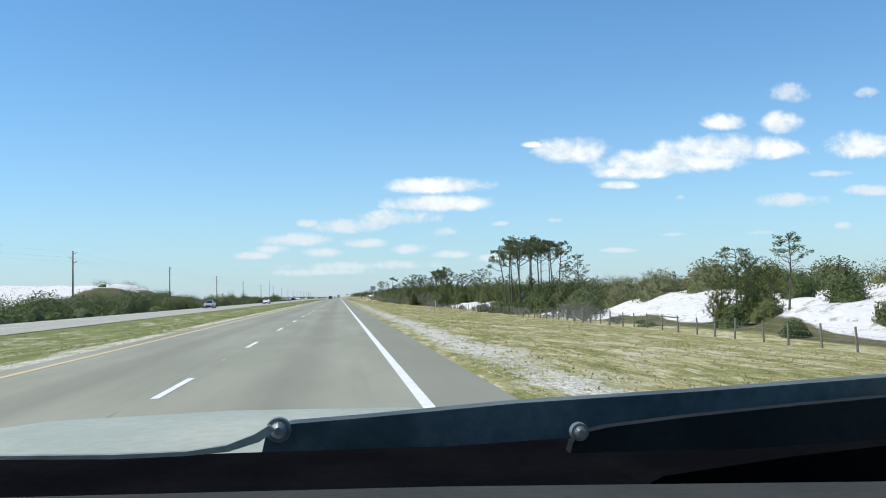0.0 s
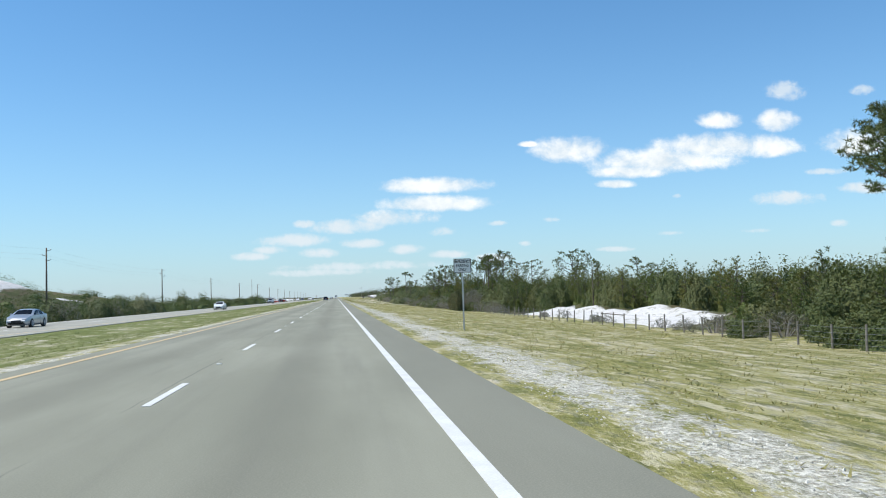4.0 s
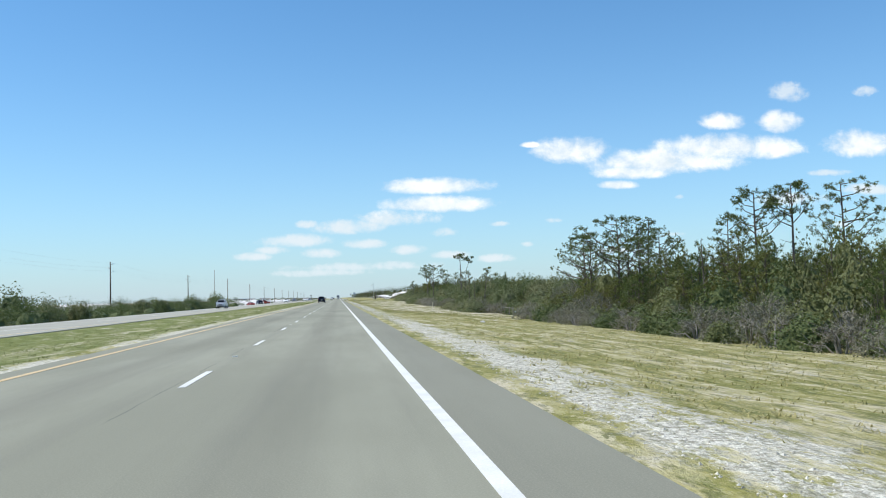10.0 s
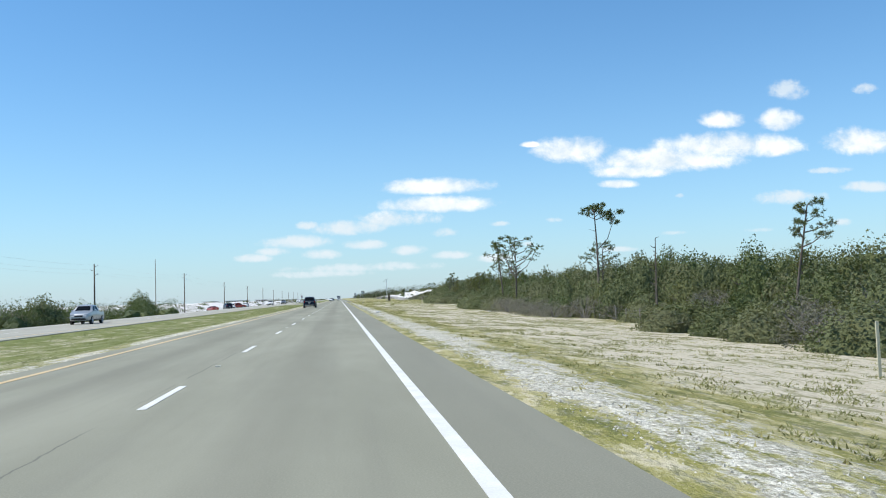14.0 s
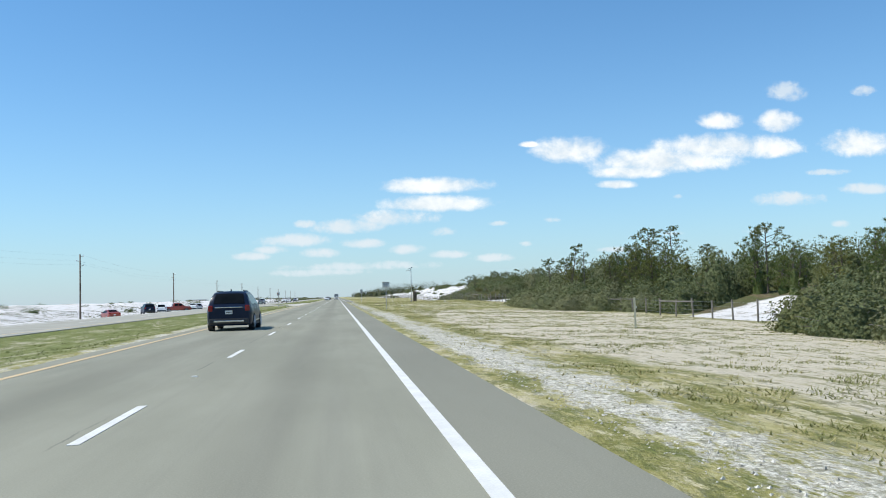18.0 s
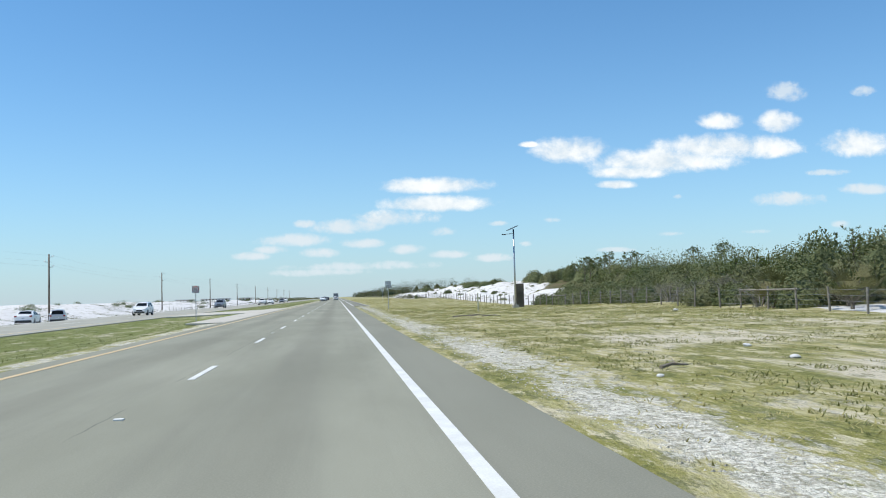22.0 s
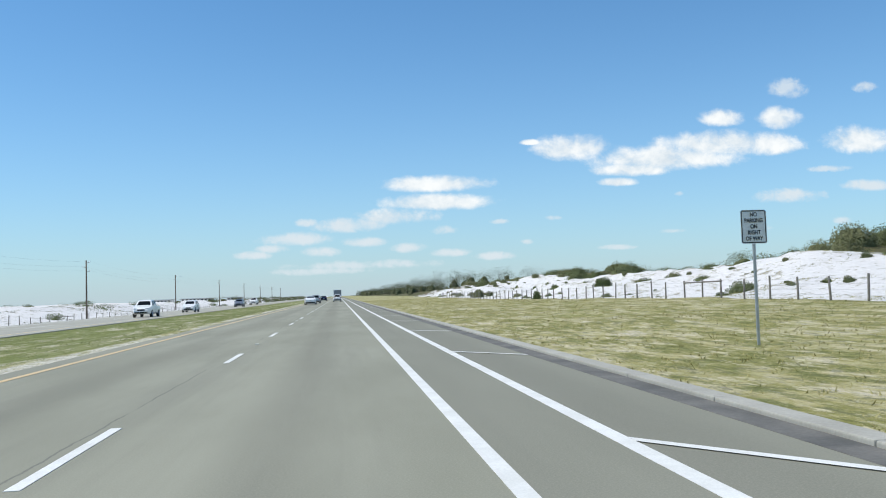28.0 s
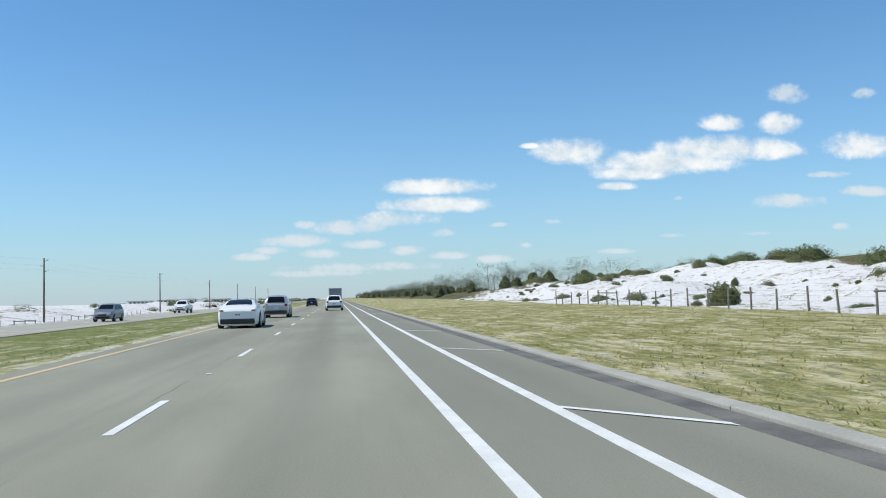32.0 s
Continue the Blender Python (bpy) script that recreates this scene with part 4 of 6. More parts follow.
TALL_FAR = [(0, 34.1, 271.7, 10.2), (2, 34.5, 285.4, 9.9), (3, 32.1, 282.3, 9.4), (2, 34.5, 280.0, 8.4), (0, 30.5, 268, 9.2), (6, 38.5, 303.0, 9.5), (0, 37.5, 308.5, 10.2), (2, 35.7, 311, 9.9), (6, 33.1, 311.4, 7.5),
            (6, 31.8, 333.7, 7.7), (4, 26.6, 329.7, 7.5), (4, 29.8, 330.6, 9.4), (6, 32.8, 330.0, 9.3), (2, 32.3, 324.4, 7.3), (6, 29.7, 342.7, 8.6), (2, 25.5, 313, 6.0),
            (5, 27.1, 428.5, 10.4), (2, 28.0, 431, 6.6), (3, 24.8, 386, 6.0), (0, 38.3, 543.6, 9.0), (6, 41.7, 545.4, 9.3)]
TALL_LAST = [(4, 23.6, 454.5, 9.2), (3, 22.9, 460.2, 8.6), (1, 33.0, 505, 6.3), (2, 26.5, 547.2, 5.5), (1, 27.4, 542.5, 5.4), (3, 24.6, 530, 6.3), (2, 31.4, 530, 6.2), (1, 41.3, 534, 6.3),
             (2, 43.9, 680, 7.6), (1, 46.5, 674, 7.2), (0, 50.7, 653, 7.3), (2, 41.0, 662, 6.8), (1, 53.0, 668, 7.6), (5, 63.1, 740, 9.6), (2, 57.6, 761, 7.2), (1, 60.0, 770, 7.4), (2, 33.0, 657, 5.9), (2, 36.0, 664, 6.2),
             (2, 31.0, 56, 5.1), (4, 32.5, 67, 4.8)]
for kind, x, y, top in TALL + TALL_FAR + TALL_LAST:
    h = (top - level(x, y)) / 12.0
    plant(PINES, kind, x, y, min(1.1, max(0.5, h)), turn=0 if kind == 5 else None, high=h)
for x, y, top in ((25.6, 409, 5.9), (27.6, 414, 5.0), (24.8, 526.5, 5.6), (27.0, 303, 5.4)):
    plant(DEAD, 0, x, y, 0.8, high=(top - level(x, y)) / 7.0)

# scrub and young pines behind the fence, rising from its front edge to the canopy
def open_sand(x, y):
    return float(dune_cover(np.array([x]), np.array([y]))[0]) > 0.45


def scrub_front(y):
    """Where the scrub begins: it hides the fence along four stretches."""
    return float(np.interp(y, [118, 246, 282, 335, 343, 369, 372, 395, 399, 416, 420, 479, 485, 516, 521, 542, 548, 690],
                           [26.2, 26.2, 20.6, 20.6, 26.0, 26.0, 20.2, 20.2, 26.0, 26.0, 20.2, 20.2, 26.6, 26.6, 21.2, 21.2, 26.4, 26.4]))


def canopy(y):
    return float(np.interp(y, [95, 120, 240, 262, 310, 350, 362, 385, 400, 425, 445, 462, 480, 500, 540, 560, 600, 630, 690],
                           [3.0, 3.2, 3.5, 4.6, 4.7, 4.5, 3.1, 3.2, 3.6, 4.7, 4.9, 3.8, 4.2, 4.8, 5.4, 4.8, 4.9, 6.0, 6.2]))


def scrub_top(x, y):
    f = scrub_front(y)
    low = level(f, y) + 1.7
    return low + (canopy(y) - low) * float(ease(x, f - 1.0, np.interp(y, [595, 630], [33.5, 46.0])))


def kind_at(x, y):
    """Which plants stand here: a list, its models' height, and their usual width."""
    depth, r = x - scrub_front(y), place.random()
    if y < 250:
        return (BRUSH, 2.0) if depth < 2.5 and r < 0.5 else (SAPLINGS, 5.4) if r < 0.5 and depth > 3 else (OAKS, 2.7)
    if y < 360:
        return (BRUSH, 2.0) if depth < 4 and r < 0.55 else (SAPLINGS, 5.4) if r < 0.62 and depth > 3 else (OAKS, 2.7)
    if y < 484:
        return (BRUSH, 2.0) if depth < 3 and r < 0.3 else (SAPLINGS, 5.4) if r < 0.16 and depth > 5 else (CLIPPED, 2.6) if r < 0.7 else (OAKS, 2.7)
    if y < 562:
        return (CLIPPED, 2.6) if depth < 4 else (SAPLINGS, 5.4) if r < 0.72 else (CLIPPED, 2.6)
    return (BRUSH, 2.0) if depth < 3 and r < 0.25 else (SAPLINGS, 5.4) if r < 0.14 and depth > 5 else (CLIPPED, 2.6) if r < 0.72 else (OAKS, 2.7)


y = 118.0
while y < 692:
    x = scrub_front(y)
    while x < 39.5:
        xx, yy = x + place.uniform(-0.6, 0.8), y + place.uniform(-1.3, 1.3)
        x += 2.9 + 0.06 * (x - 24)
        if open_sand(xx, yy) or (156 < yy < 236 and xx < 30):
            continue
        kinds, tall = kind_at(xx, yy)
        grow = (scrub_top(xx, yy) - level(xx, yy)) * place.uniform(0.8, 1.1) / tall
        wide = {id(SAPLINGS): 0.85, id(BRUSH): 1.15}.get(id(kinds), 0.95) * place.uniform(0.85, 1.15)
        plant(kinds, place.randrange(4), xx, yy, wide if kinds is SAPLINGS else min(wide, grow * 1.25), high=max(0.35, grow))
    y += 3.6
for k in range(11):
    plant(CEDARS, k, 21.6 + 0.25 * (k % 3) + 0.1 * k, 249.5 + 1.45 * k, place.uniform(0.85, 1.15))
for k in range(34):
    y = place.choice((place.uniform(285, 350), place.uniform(440, 480), place.uniform(520, 600)))
    plant(PALMS, k, place.uniform(25.4, 29.5), y, place.uniform(0.8, 1.4))
for k, (x, y, g) in enumerate(((32, 113, 0.8), (35, 117, 1.0), (37.5, 112, 1.0), (34, 121, 1.0), (39, 118, 1.1), (42, 112, 1.1), (31, 122, 0.9))):
    plant(OAKS, k, x, y, g)
for x, y, g in ((25.8, 88.0, 0.9), (26.4, 91.0, 0.8), (25.7, 104.0, 0.45), (25.9, 78.0, 0.6), (26.6, 97.0, 1.3), (27.6, 100.0, 1.3), (26.4, 103.0, 1.0), (28.4, 95.0, 1.2)):
    plant(BRUSH, 1, x, y, g)
for x, y, g in ((30.5, 104, 1.0), (33, 110, 1.1), (37, 107, 1.2), (40, 102, 1.3), (43, 95, 1.3), (45, 86, 1.3), (47, 77, 1.2), (48.5, 67, 1.2)):
    plant(CLIPPED, 2, x, y, g)
for x, y, g in ((25.5, 108.0, 0.4),):
    plant(BRUSH, 1, x, y, g)
for k in range(16):
    plant(BRUSH, k, place.uniform(25.6, 26.8), place.uniform(160, 238), place.uniform(0.3, 0.6))
for x, y, g in ((26.6, 267.5, 2.2), (28.6, 271.5, 2.1), (27.6, 262.5, 1.8)):
    plant(BRUSH, 0, x, y, g)
plant(PALMS, 0, 26.0, 309.5, 2.1)
plant(PALMS, 1, 26.5, 453.0, 1.7)
# the pines and bushes on the first dunes
for kind, x, y, h in ((3, 30.2, 60.5, 0.85), (1, 29.5, 58.4, 0.75), (0, 27.6, 60.0, 0.6), (2, 31.2, 59.0, 0.9), (0, 28.8, 61.8, 0.8), (2, 32.4, 63.0, 0.9)):
    plant(SAPLINGS, kind, x, y, h)
for k, (x, y, s) in enumerate(((28.6, 59, 0.75), (31.6, 62, 1.0), (29.8, 57, 0.6), (30.4, 64, 0.9), (27.4, 49, 0.55), (26.0, 70, 0.4), (36.4, 58, 0.8), (27.6, 76, 0.5), (39.5, 70, 0.8), (46, 90, 1.0), (33, 48, 0.7))):
    plant(DUNE_SHRUBS if k % 2 else OAKS, k, x, y, s)
# scrub on the last dunes: grey mounds along the crest and on its near slope, a few on the open sand
for k in range(300):
    y, x = place.uniform(690, 1010), place.uniform(27, 66)
    edge = 41 + 13 * float(ease(y, 700, 790))
    if x < edge:
        if place.random() < 0.62:
            continue
        plant(DUNE_SHRUBS, place.randrange(3), x, y, place.uniform(0.3, 0.6), high=place.uniform(0.4, 0.9))
    elif vnoise(x, y, 18.0, 40) > 0.34:
        kinds = CLIPPED if place.random() < 0.7 else OAKS
        g = place.uniform(0.7, 1.1)
        plant(kinds, place.randrange(3), x, y, g, high=g * (0.95 if y < 800 else 0.62))
for k in range(70):
    x, y = place.uniform(45, 62), place.uniform(684, 775)
    if x > 42 + 0.11 * (y - 684):
        g = place.uniform(0.75, 1.15)
        plant(CLIPPED if place.random() < 0.6 else OAKS, place.randrange(3), x, y, g, high=g * place.uniform(0.85, 1.2))
for x, y, top in ((46.5, 694, 7.4), (50.0, 702, 7.6), (53.5, 712, 7.7), (48.5, 716, 6.9), (56.0, 726, 7.7), (52.0, 731, 7.0)):
    h = (top - level(x, y)) / 12.0
    plant(PINES, place.randrange(3), x, y, max(0.5, h), high=h)
for x, y, g, h in ((58.0, 864, 1.5, 0.85), (60.5, 868, 1.3, 0.8), (55.5, 861, 1.2, 0.7), (52.0, 884, 0.8, 0.7), (59.4, 911, 1.3, 0.8), (61.6, 954, 1.2, 0.75), (56.1, 994, 1.3, 0.8), (42.7, 952, 1.0, 0.9), (46.8, 1006, 1.2, 0.8)):
    plant(CLIPPED, 2, x, y, g, high=h)
for x, y, g, h in ((23.8, 802.2, 0.35, 0.5), (34.8, 810.5, 0.75, 0.62), (33.6, 808.5, 0.5, 0.5), (36.5, 843, 0.6, 0.6), (30.2, 871, 0.5, 0.5)):
    plant(OAKS, 1, x, y, g, high=h)
for k in range(90):
    plant(DUNE_SHRUBS, k, place.uniform(25.6, 44), place.uniform(676, 985), place.uniform(0.16, 0.42), high=place.uniform(0.2, 0.45))
plant(OAKS, 1, 27.2, 866, 0.8)
# scrub beyond the opposite carriageway
for k in range(52):
    y = place.uniform(60, 520)
    x = -31.5 - abs(place.gauss(0, 3.0))
    if 470 < y and place.random() < 0.6:
        continue
    g = place.uniform(0.6, 1.05)
    plant(CLIPPED if place.random() < 0.6 else OAKS if place.random() < 0.5 else BRUSH, place.randrange(3), x, y, g * 1.2, high=g * (1.55 if y < 480 else 1.0))
for x, y, s in ((-36, 508, 1.3), (-38, 512, 1.4), (-34.5, 503, 1.1), (-37, 346, 1.3), (-40, 330, 1.4)):
    plant(OAKS, 2, x, y, s, high=s * 1.15)


def thicket(name, label, spots, seed, trunk_share, leaf_mat=None):
    """Far woods as one uneven mass of small leaf clumps on stems."""
    p = Plant(seed)
    g = p.r
    for x, y, r, h in spots:
        z0 = level(x, y)
        pine = g.random() < trunk_share and h > 2.2
        if pine:
            p.tube([(x, y, z0 - 0.2), (x + g.gauss(0, 0.2), y, z0 + h)], [0.1, 0.03], 4)
        n = 14 if pine else 15
        for k in range(n):
            a, t = k * 2.4, math.sqrt((k + 0.5) / n)
            if pine:
                c = (x + math.cos(a) * r * t * 0.8, y + math.sin(a) * r * t * 0.8, z0 + h * g.uniform(0.45, 1.0))
            else:
                c = (x + math.cos(a) * r * t, y + math.sin(a) * r * t, z0 + h * (1.0 - 0.62 * t * t) * g.uniform(0.75, 1.05))
            p.cluster(c, r * (0.42 if pine else 0.48), 34, 0.09 if pine else 0.08)
        if not pine:
            p.core((x, y, z0), r * 0.56, h * 0.55, 11, 5)
    me = mesh_of(name, p.leaf, p.lf, leaf_mat or OAK_LEAVES)
    ob = tagged(new(name, me), label, "woods", kind="stuff")
    if p.wf:
        stems = new("woodland_wood", mesh_of("woodland_wood", p.wood, p.wf, BARK))
        stems.parent = ob
    return ob


spots = []
for y in np.arange(60, 1010, 4.4):
    for x0 in (42, 49, 57, 66):
        yy, x = float(y) + place.uniform(-2, 2), x0 + place.uniform(-2.5, 2.5)
        if y < 118 and x < 58 or (690 < y and (x < 62 or place.random() < 0.2)):
            continue
        base = canopy(yy) - level(x, yy) if 118 < yy < 690 else 3.2
        if yy >= 690:
            base = 2.6 if yy < 800 else 1.7
        spots.append((x, yy, place.uniform(1.5, 2.5), place.uniform(0.72, 1.12) * base))
thicket("woods_behind_the_fence", "mixed woods of low pine and scrub oak behind the fence", spots, 91, 0.22)
spots = []
for y in np.arange(1015, 2300, 11.0):
    for x0 in (36, 44, 56, 72):
        spots.append((x0 + place.uniform(-4, 4) + max(0, (1080 - y)) * 0.12, float(y) + place.uniform(-4, 4), place.uniform(2.6, 4.2), place.uniform(4.6, 7.8) * float(ease(y, 985, 1030) * 0.5 + 0.5)))
for y in np.arange(1150, 2300, 16.0):
    for x0 in (-34, -48, -66):
        spots.append((x0 + place.uniform(-5, 5), float(y), place.uniform(2.2, 3.6), place.uniform(0.9, 1.8)))
thicket("far_woods", "dark line of distant pine woods along the road", spots, 92, 0.45, CEDAR_LEAVES)
spots = []
for y in np.arange(60, 520, 3.8):
    for x0 in (-34, -38, -44, -52, -62):
        if place.random() < (0.8 if x0 > -50 else 0.45):
            spots.append((x0 + place.uniform(-3.5, 3.5), float(y), place.uniform(1.7, 3.0), place.uniform(1.6, 3.2) * (1.0 if x0 > -50 else 0.55)))
for y in np.arange(540, 1150, 14.0):
    for x0 in (-52, -75, -110):
        if place.random() < 0.4:
            spots.append((x0 + place.uniform(-9, 9), float(y), place.uniform(1.0, 2.4), place.uniform(0.4, 0.8)))
thicket("scrub_beyond_the_road", "dark low scrub on the sand beyond the opposite carriageway", spots, 93, 0.0)


def tufts(name, label, count, bounds, mat, size, seed, keep):
    """Grass tufts of a few blades each, as one mass."""
    rng = np.random.default_rng(seed)
    x0, x1, y0, y1 = bounds
    x, y = rng.uniform(x0, x1, count), rng.uniform(y0, y1, count)
    ok = keep(x, y, rng)
    x, y = x[ok], y[ok]
    z = terrain(x, y) - 0.02
    n, blades = len(x), 7
    a = rng.uniform(0, 2 * np.pi, (n, blades))
    out, high = rng.uniform(0.2, 1.2, (n, blades)) * size, rng.uniform(0.2, 0.65, (n, blades)) * size
    bx, by = x[:, None] + rng.normal(0, size * 0.5, (n, blades)), y[:, None] + rng.normal(0, size * 0.5, (n, blades))
    w = size * 0.13
    cx, cy = np.cos(a), np.sin(a)
    v = np.stack([np.stack([bx - cy * w, by + cx * w, np.broadcast_to(z[:, None], bx.shape)], -1),
                  np.stack([bx + cy * w, by - cx * w, np.broadcast_to(z[:, None], bx.shape)], -1),
                  np.stack([bx + cx * out, by + cy * out, z[:, None] + high], -1)], 2).reshape(-1, 3)
    me = bpy.data.meshes.new(name)
    me.vertices.add(len(v))
    me.vertices.foreach_set("co", v.ravel())
    f = len(v) // 3
    me.loops.add(3 * f)
    me.loops.foreach_set("vertex_index", np.arange(3 * f))
    me.polygons.add(f)
    me.polygons.foreach_set("loop_start", np.arange(0, 3 * f, 3))
    me.update(calc_edges=True)
    me.validate()
    me.materials.append(mat)
    return tagged(new(name, me), label, "grass", kind="stuff")


def on_verge(x, y, rng):
    bare = ease(y, 318, 352) * ease(y, 590, 555) * ease(x, 4.5, 8)
    return (rng.random(len(x)) < (1 - 0.8 * bare) * (0.25 + 0.75 * ease(x, 3.4, 5.5)) * (0.25 + vnoise(x, y, 5, 21))) & ~((y > 666) & (x < 5.1))


tufts("verge_grass", "short yellow-green grass on the sandy verge", 90000, (3.0, 25.2, 2, 900), DRY_GRASS, 0.135, 5, on_verge)
tufts("median_grass", "short green grass in the median strip", 26000, (-17.3, -7.6, 20, 900), MEDIAN_GRASS, 0.14, 6,
      lambda x, y, rng: (rng.random(len(x)) < 0.3 + 0.7 * vnoise(x, y, 5, 22)) & ~((y > 628) & (y < 672)))
tufts("dark_weeds", "scattered low dark green weeds in the verge", 22000, (4.6, 24.5, 5, 900), WEEDS, 0.11, 7,
      lambda x, y, rng: (vnoise(x, y, 1.3, 23) > 0.68) & ((y < 655) | (rng.random(len(x)) < 0.25)) & ~((y > 666) & (x < 5.3)))
tufts("dune_grass", "sparse pale grass on the white dunes", 30000, (25, 66, 640, 1000), DRY_GRASS, 0.2, 9,
      lambda x, y, rng: vnoise(x, y, 3.5, 24) > 0.6)

tufts("sand_clods", "dry brown tufts and clods scattered on the pale sand verge", 110000, (4.6, 24.6, 318, 640), CLODS, 0.13, 12,
      lambda x, y, rng: vnoise(x, y, 1.1, 31) > 0.6)
tufts("left_dune_scrub", "low dark scrub and grass on the sand beyond the road", 26000, (-75, -29.5, 530, 1000), DUNE_WEEDS, 0.3, 13,
      lambda x, y, rng: (vnoise(x, y, 7.0, 32) > 0.58) | ((y > 860) & (x > -37) & (rng.random(len(x)) < 0.6)))

# ---- gravel on the shoulder ----
def gravel_stones(count, seed):
    rng = np.random.default_rng(seed)
    x = 3.0 + np.abs(rng.normal(0, 0.6, count))
    y = rng.uniform(3, 664, count)
    z = terrain(x, y)
    s = rng.uniform(0.01, 0.026, count)
    base = np.array([[1, 0, 0], [-0.5, 0.87, 0], [-0.5, -0.87, 0], [0.1, 0.1, 0.8]])
    jig = base[None] + rng.normal(0, 0.18, (count, 4, 3))
    v = jig * s[:, None, None] + np.stack([x, y, z - 0.002], -1)[:, None, :]
    i = np.arange(count)[:, None] * 4
    f = np.concatenate([i + [0, 1, 3], i + [1, 2, 3], i + [2, 0, 3]], 0)
    me = mesh_of("gravel", v.reshape(-1, 3).tolist(), f.tolist(), GRAVEL)
    return tagged(new("gravel", me), "loose pale gravel beside the asphalt shoulder", "gravel", kind="stuff")


def stone_mix():
    s = Shader("loose_gravel")
    r = s.island()
    c = s.mix(s.ramp(r, 0.1, 0.9), (0.3, 0.285, 0.23), (0.66, 0.63, 0.55))
    return s.finish(c, 0.9)


GRAVEL = stone_mix()
gravel_stones(26000, 8)

# ---- fence along the right of way ----
post_mesh = None


def fence_run(y0, y1, braces=(), bend=None, words="weathered wooden post and wire fence along the verge", group="right-of-way fence"):
    """Weathered posts about 3 m apart with four strands of wire; braces: places of H-braces with a cross rail."""
    global post_mesh
    f = thing("fence", words, "fence", group=group)
    rng = random.Random(int(y0))
    tops, y = [], y0
    while y <= y1:
        x = (FENCE_X if bend is None else float(np.interp(y, *bend))) + rng.gauss(0, 0.06)
        z = level(x, y)
        if post_mesh is None:
            bm = rod(bmesh.new(), (0, 0, -0.3), (0, 0, 1.25), 0.062, 0.055, 9)
            post_mesh = part("post", bm, GREY_WOOD, f, smooth=False).data
            ob = f.children[0]
        else:
            ob = new("post", post_mesh)
            ob.parent = f
        grow = rng.uniform(0.94, 1.08)
        ob.matrix_basis = pose(x, y, z, rng.gauss(0, 1.6), rng.gauss(0, 1.6), rng.uniform(0, 360)) @ Matrix.Diagonal((1, 1, grow, 1))
        tops.append((x, y, z))
        y += 3.05 + rng.gauss(0, 0.07)
    for k, zz in enumerate((0.28, 0.55, 0.82, 1.1)):
        v, fc = [], []
        for x, yy, z in tops:
            v += [(x - 0.06, yy, z + zz + 0.004), (x - 0.066, yy, z + zz - 0.004), (x - 0.054, yy, z + zz - 0.004)]
        for i in range(len(tops) - 1):
            for j in range(3):
                q = (j + 1) % 3
                fc.append((3 * i + j, 3 * i + q, 3 * i + 3 + q, 3 * i + 3 + j))
        part("wire_strand", mesh_of("wire_strand", v, fc, WIRE), None, f)
    for b in braces:
        near = min(range(len(tops) - 2), key=lambda i: abs(tops[i][1] - b))
        a, c = Vector(tops[near]), Vector(tops[near + 2])
        part("cross_rail", rod(bmesh.new(), a + Vector((0, -0.15, 1.08)), c + Vector((0, 0.15, 1.08)), 0.05, 0.05, 8), GREY_WOOD, f)
    return f


for run in ((20, 118, (60,)), (120, 250, (170,)), (268, 350, (318,)), (352, 470, (362, 420)), (472, 520, (498, 512)), (524, 600, (545, 590)), (602, 700, (636,)), (702, 800, (752,)), (802, 905, (838, 880))):
    fence_run(*run)
BEND = ((780, 840, 905, 1000), (-44.0, -39.5, -34.0, -32.5))
for run in ((782, 860, (800, 830)), (862, 960, (880, 905, 930))):
    fence_run(*run, bend=BEND, words="weathered sand fence across the low white dunes", group="sand fence beyond the road")


# ---- utility poles across the road ----
def utility_pole(x, y, top):
    z = level(x, y)
    p = thing("utility_pole", "tall dark wooden utility pole with short insulator arms", "utility pole", (x, y, z), group="poles beyond the far carriageway")
    h = top - z
    part("pole", rod(bmesh.new(), (0, 0, -0.4), (0, 0, h), 0.17, 0.11, 10), POLE_WOOD, p, smooth=True)
    for k, (dz, side) in enumerate(((0.5, 1), (1.3, -1), (2.1, 1))):
        arm = part("arm", rod(bmesh.new(), (0, 0, h - dz), (0.62 * side, 0, h - dz + 0.12), 0.045, 0.035, 6), GREY_WOOD, p)
        part("insulator", rod(rod(bmesh.new(), (0.62 * side, 0, h - dz + 0.1), (0.62 * side, 0, h - dz + 0.26), 0.06, 0.05, 8), (0.62 * side, 0, h - dz + 0.26), (0.62 * side, 0, h - dz + 0.36), 0.085, 0.03, 8), SIGN_WHITE, arm)
    return p


POLES = [(-45.5, 69, 10.3), (-45.5, 156, 10.4), (-45.5, 242, 10.6), (-45.8, 335, 10.3), (-45.5, 423, 9.8), (-44.6, 508, 9.3), (-44.6, 601, 10.2), (-44.4, 687, 9.3), (-44.9, 777, 9.0),
         (-44.8, 862, 9.2), (-45.0, 948, 8.7), (-44.8, 1035, 8.9), (-44.8, 1121, 8.9), (-44.8, 1207, 8.9), (-44.8, 1294, 8.9), (-44.8, 1380, 8.9)]
for q in POLES:
    utility_pole(*q)
slim = thing("light_pole", "slim pale pole standing beyond the far carriageway", "pole", (-43.5, 556, level(-43.5, 556)))
part("shaft", rod(bmesh.new(), (0, 0, -0.3), (0, 0, 12.3 - level(-43.5, 556)), 0.11, 0.07, 8), GREY_WOOD, slim, smooth=True)
lines = thing("power_lines", "thin sagging power lines between the utility poles", "power line")
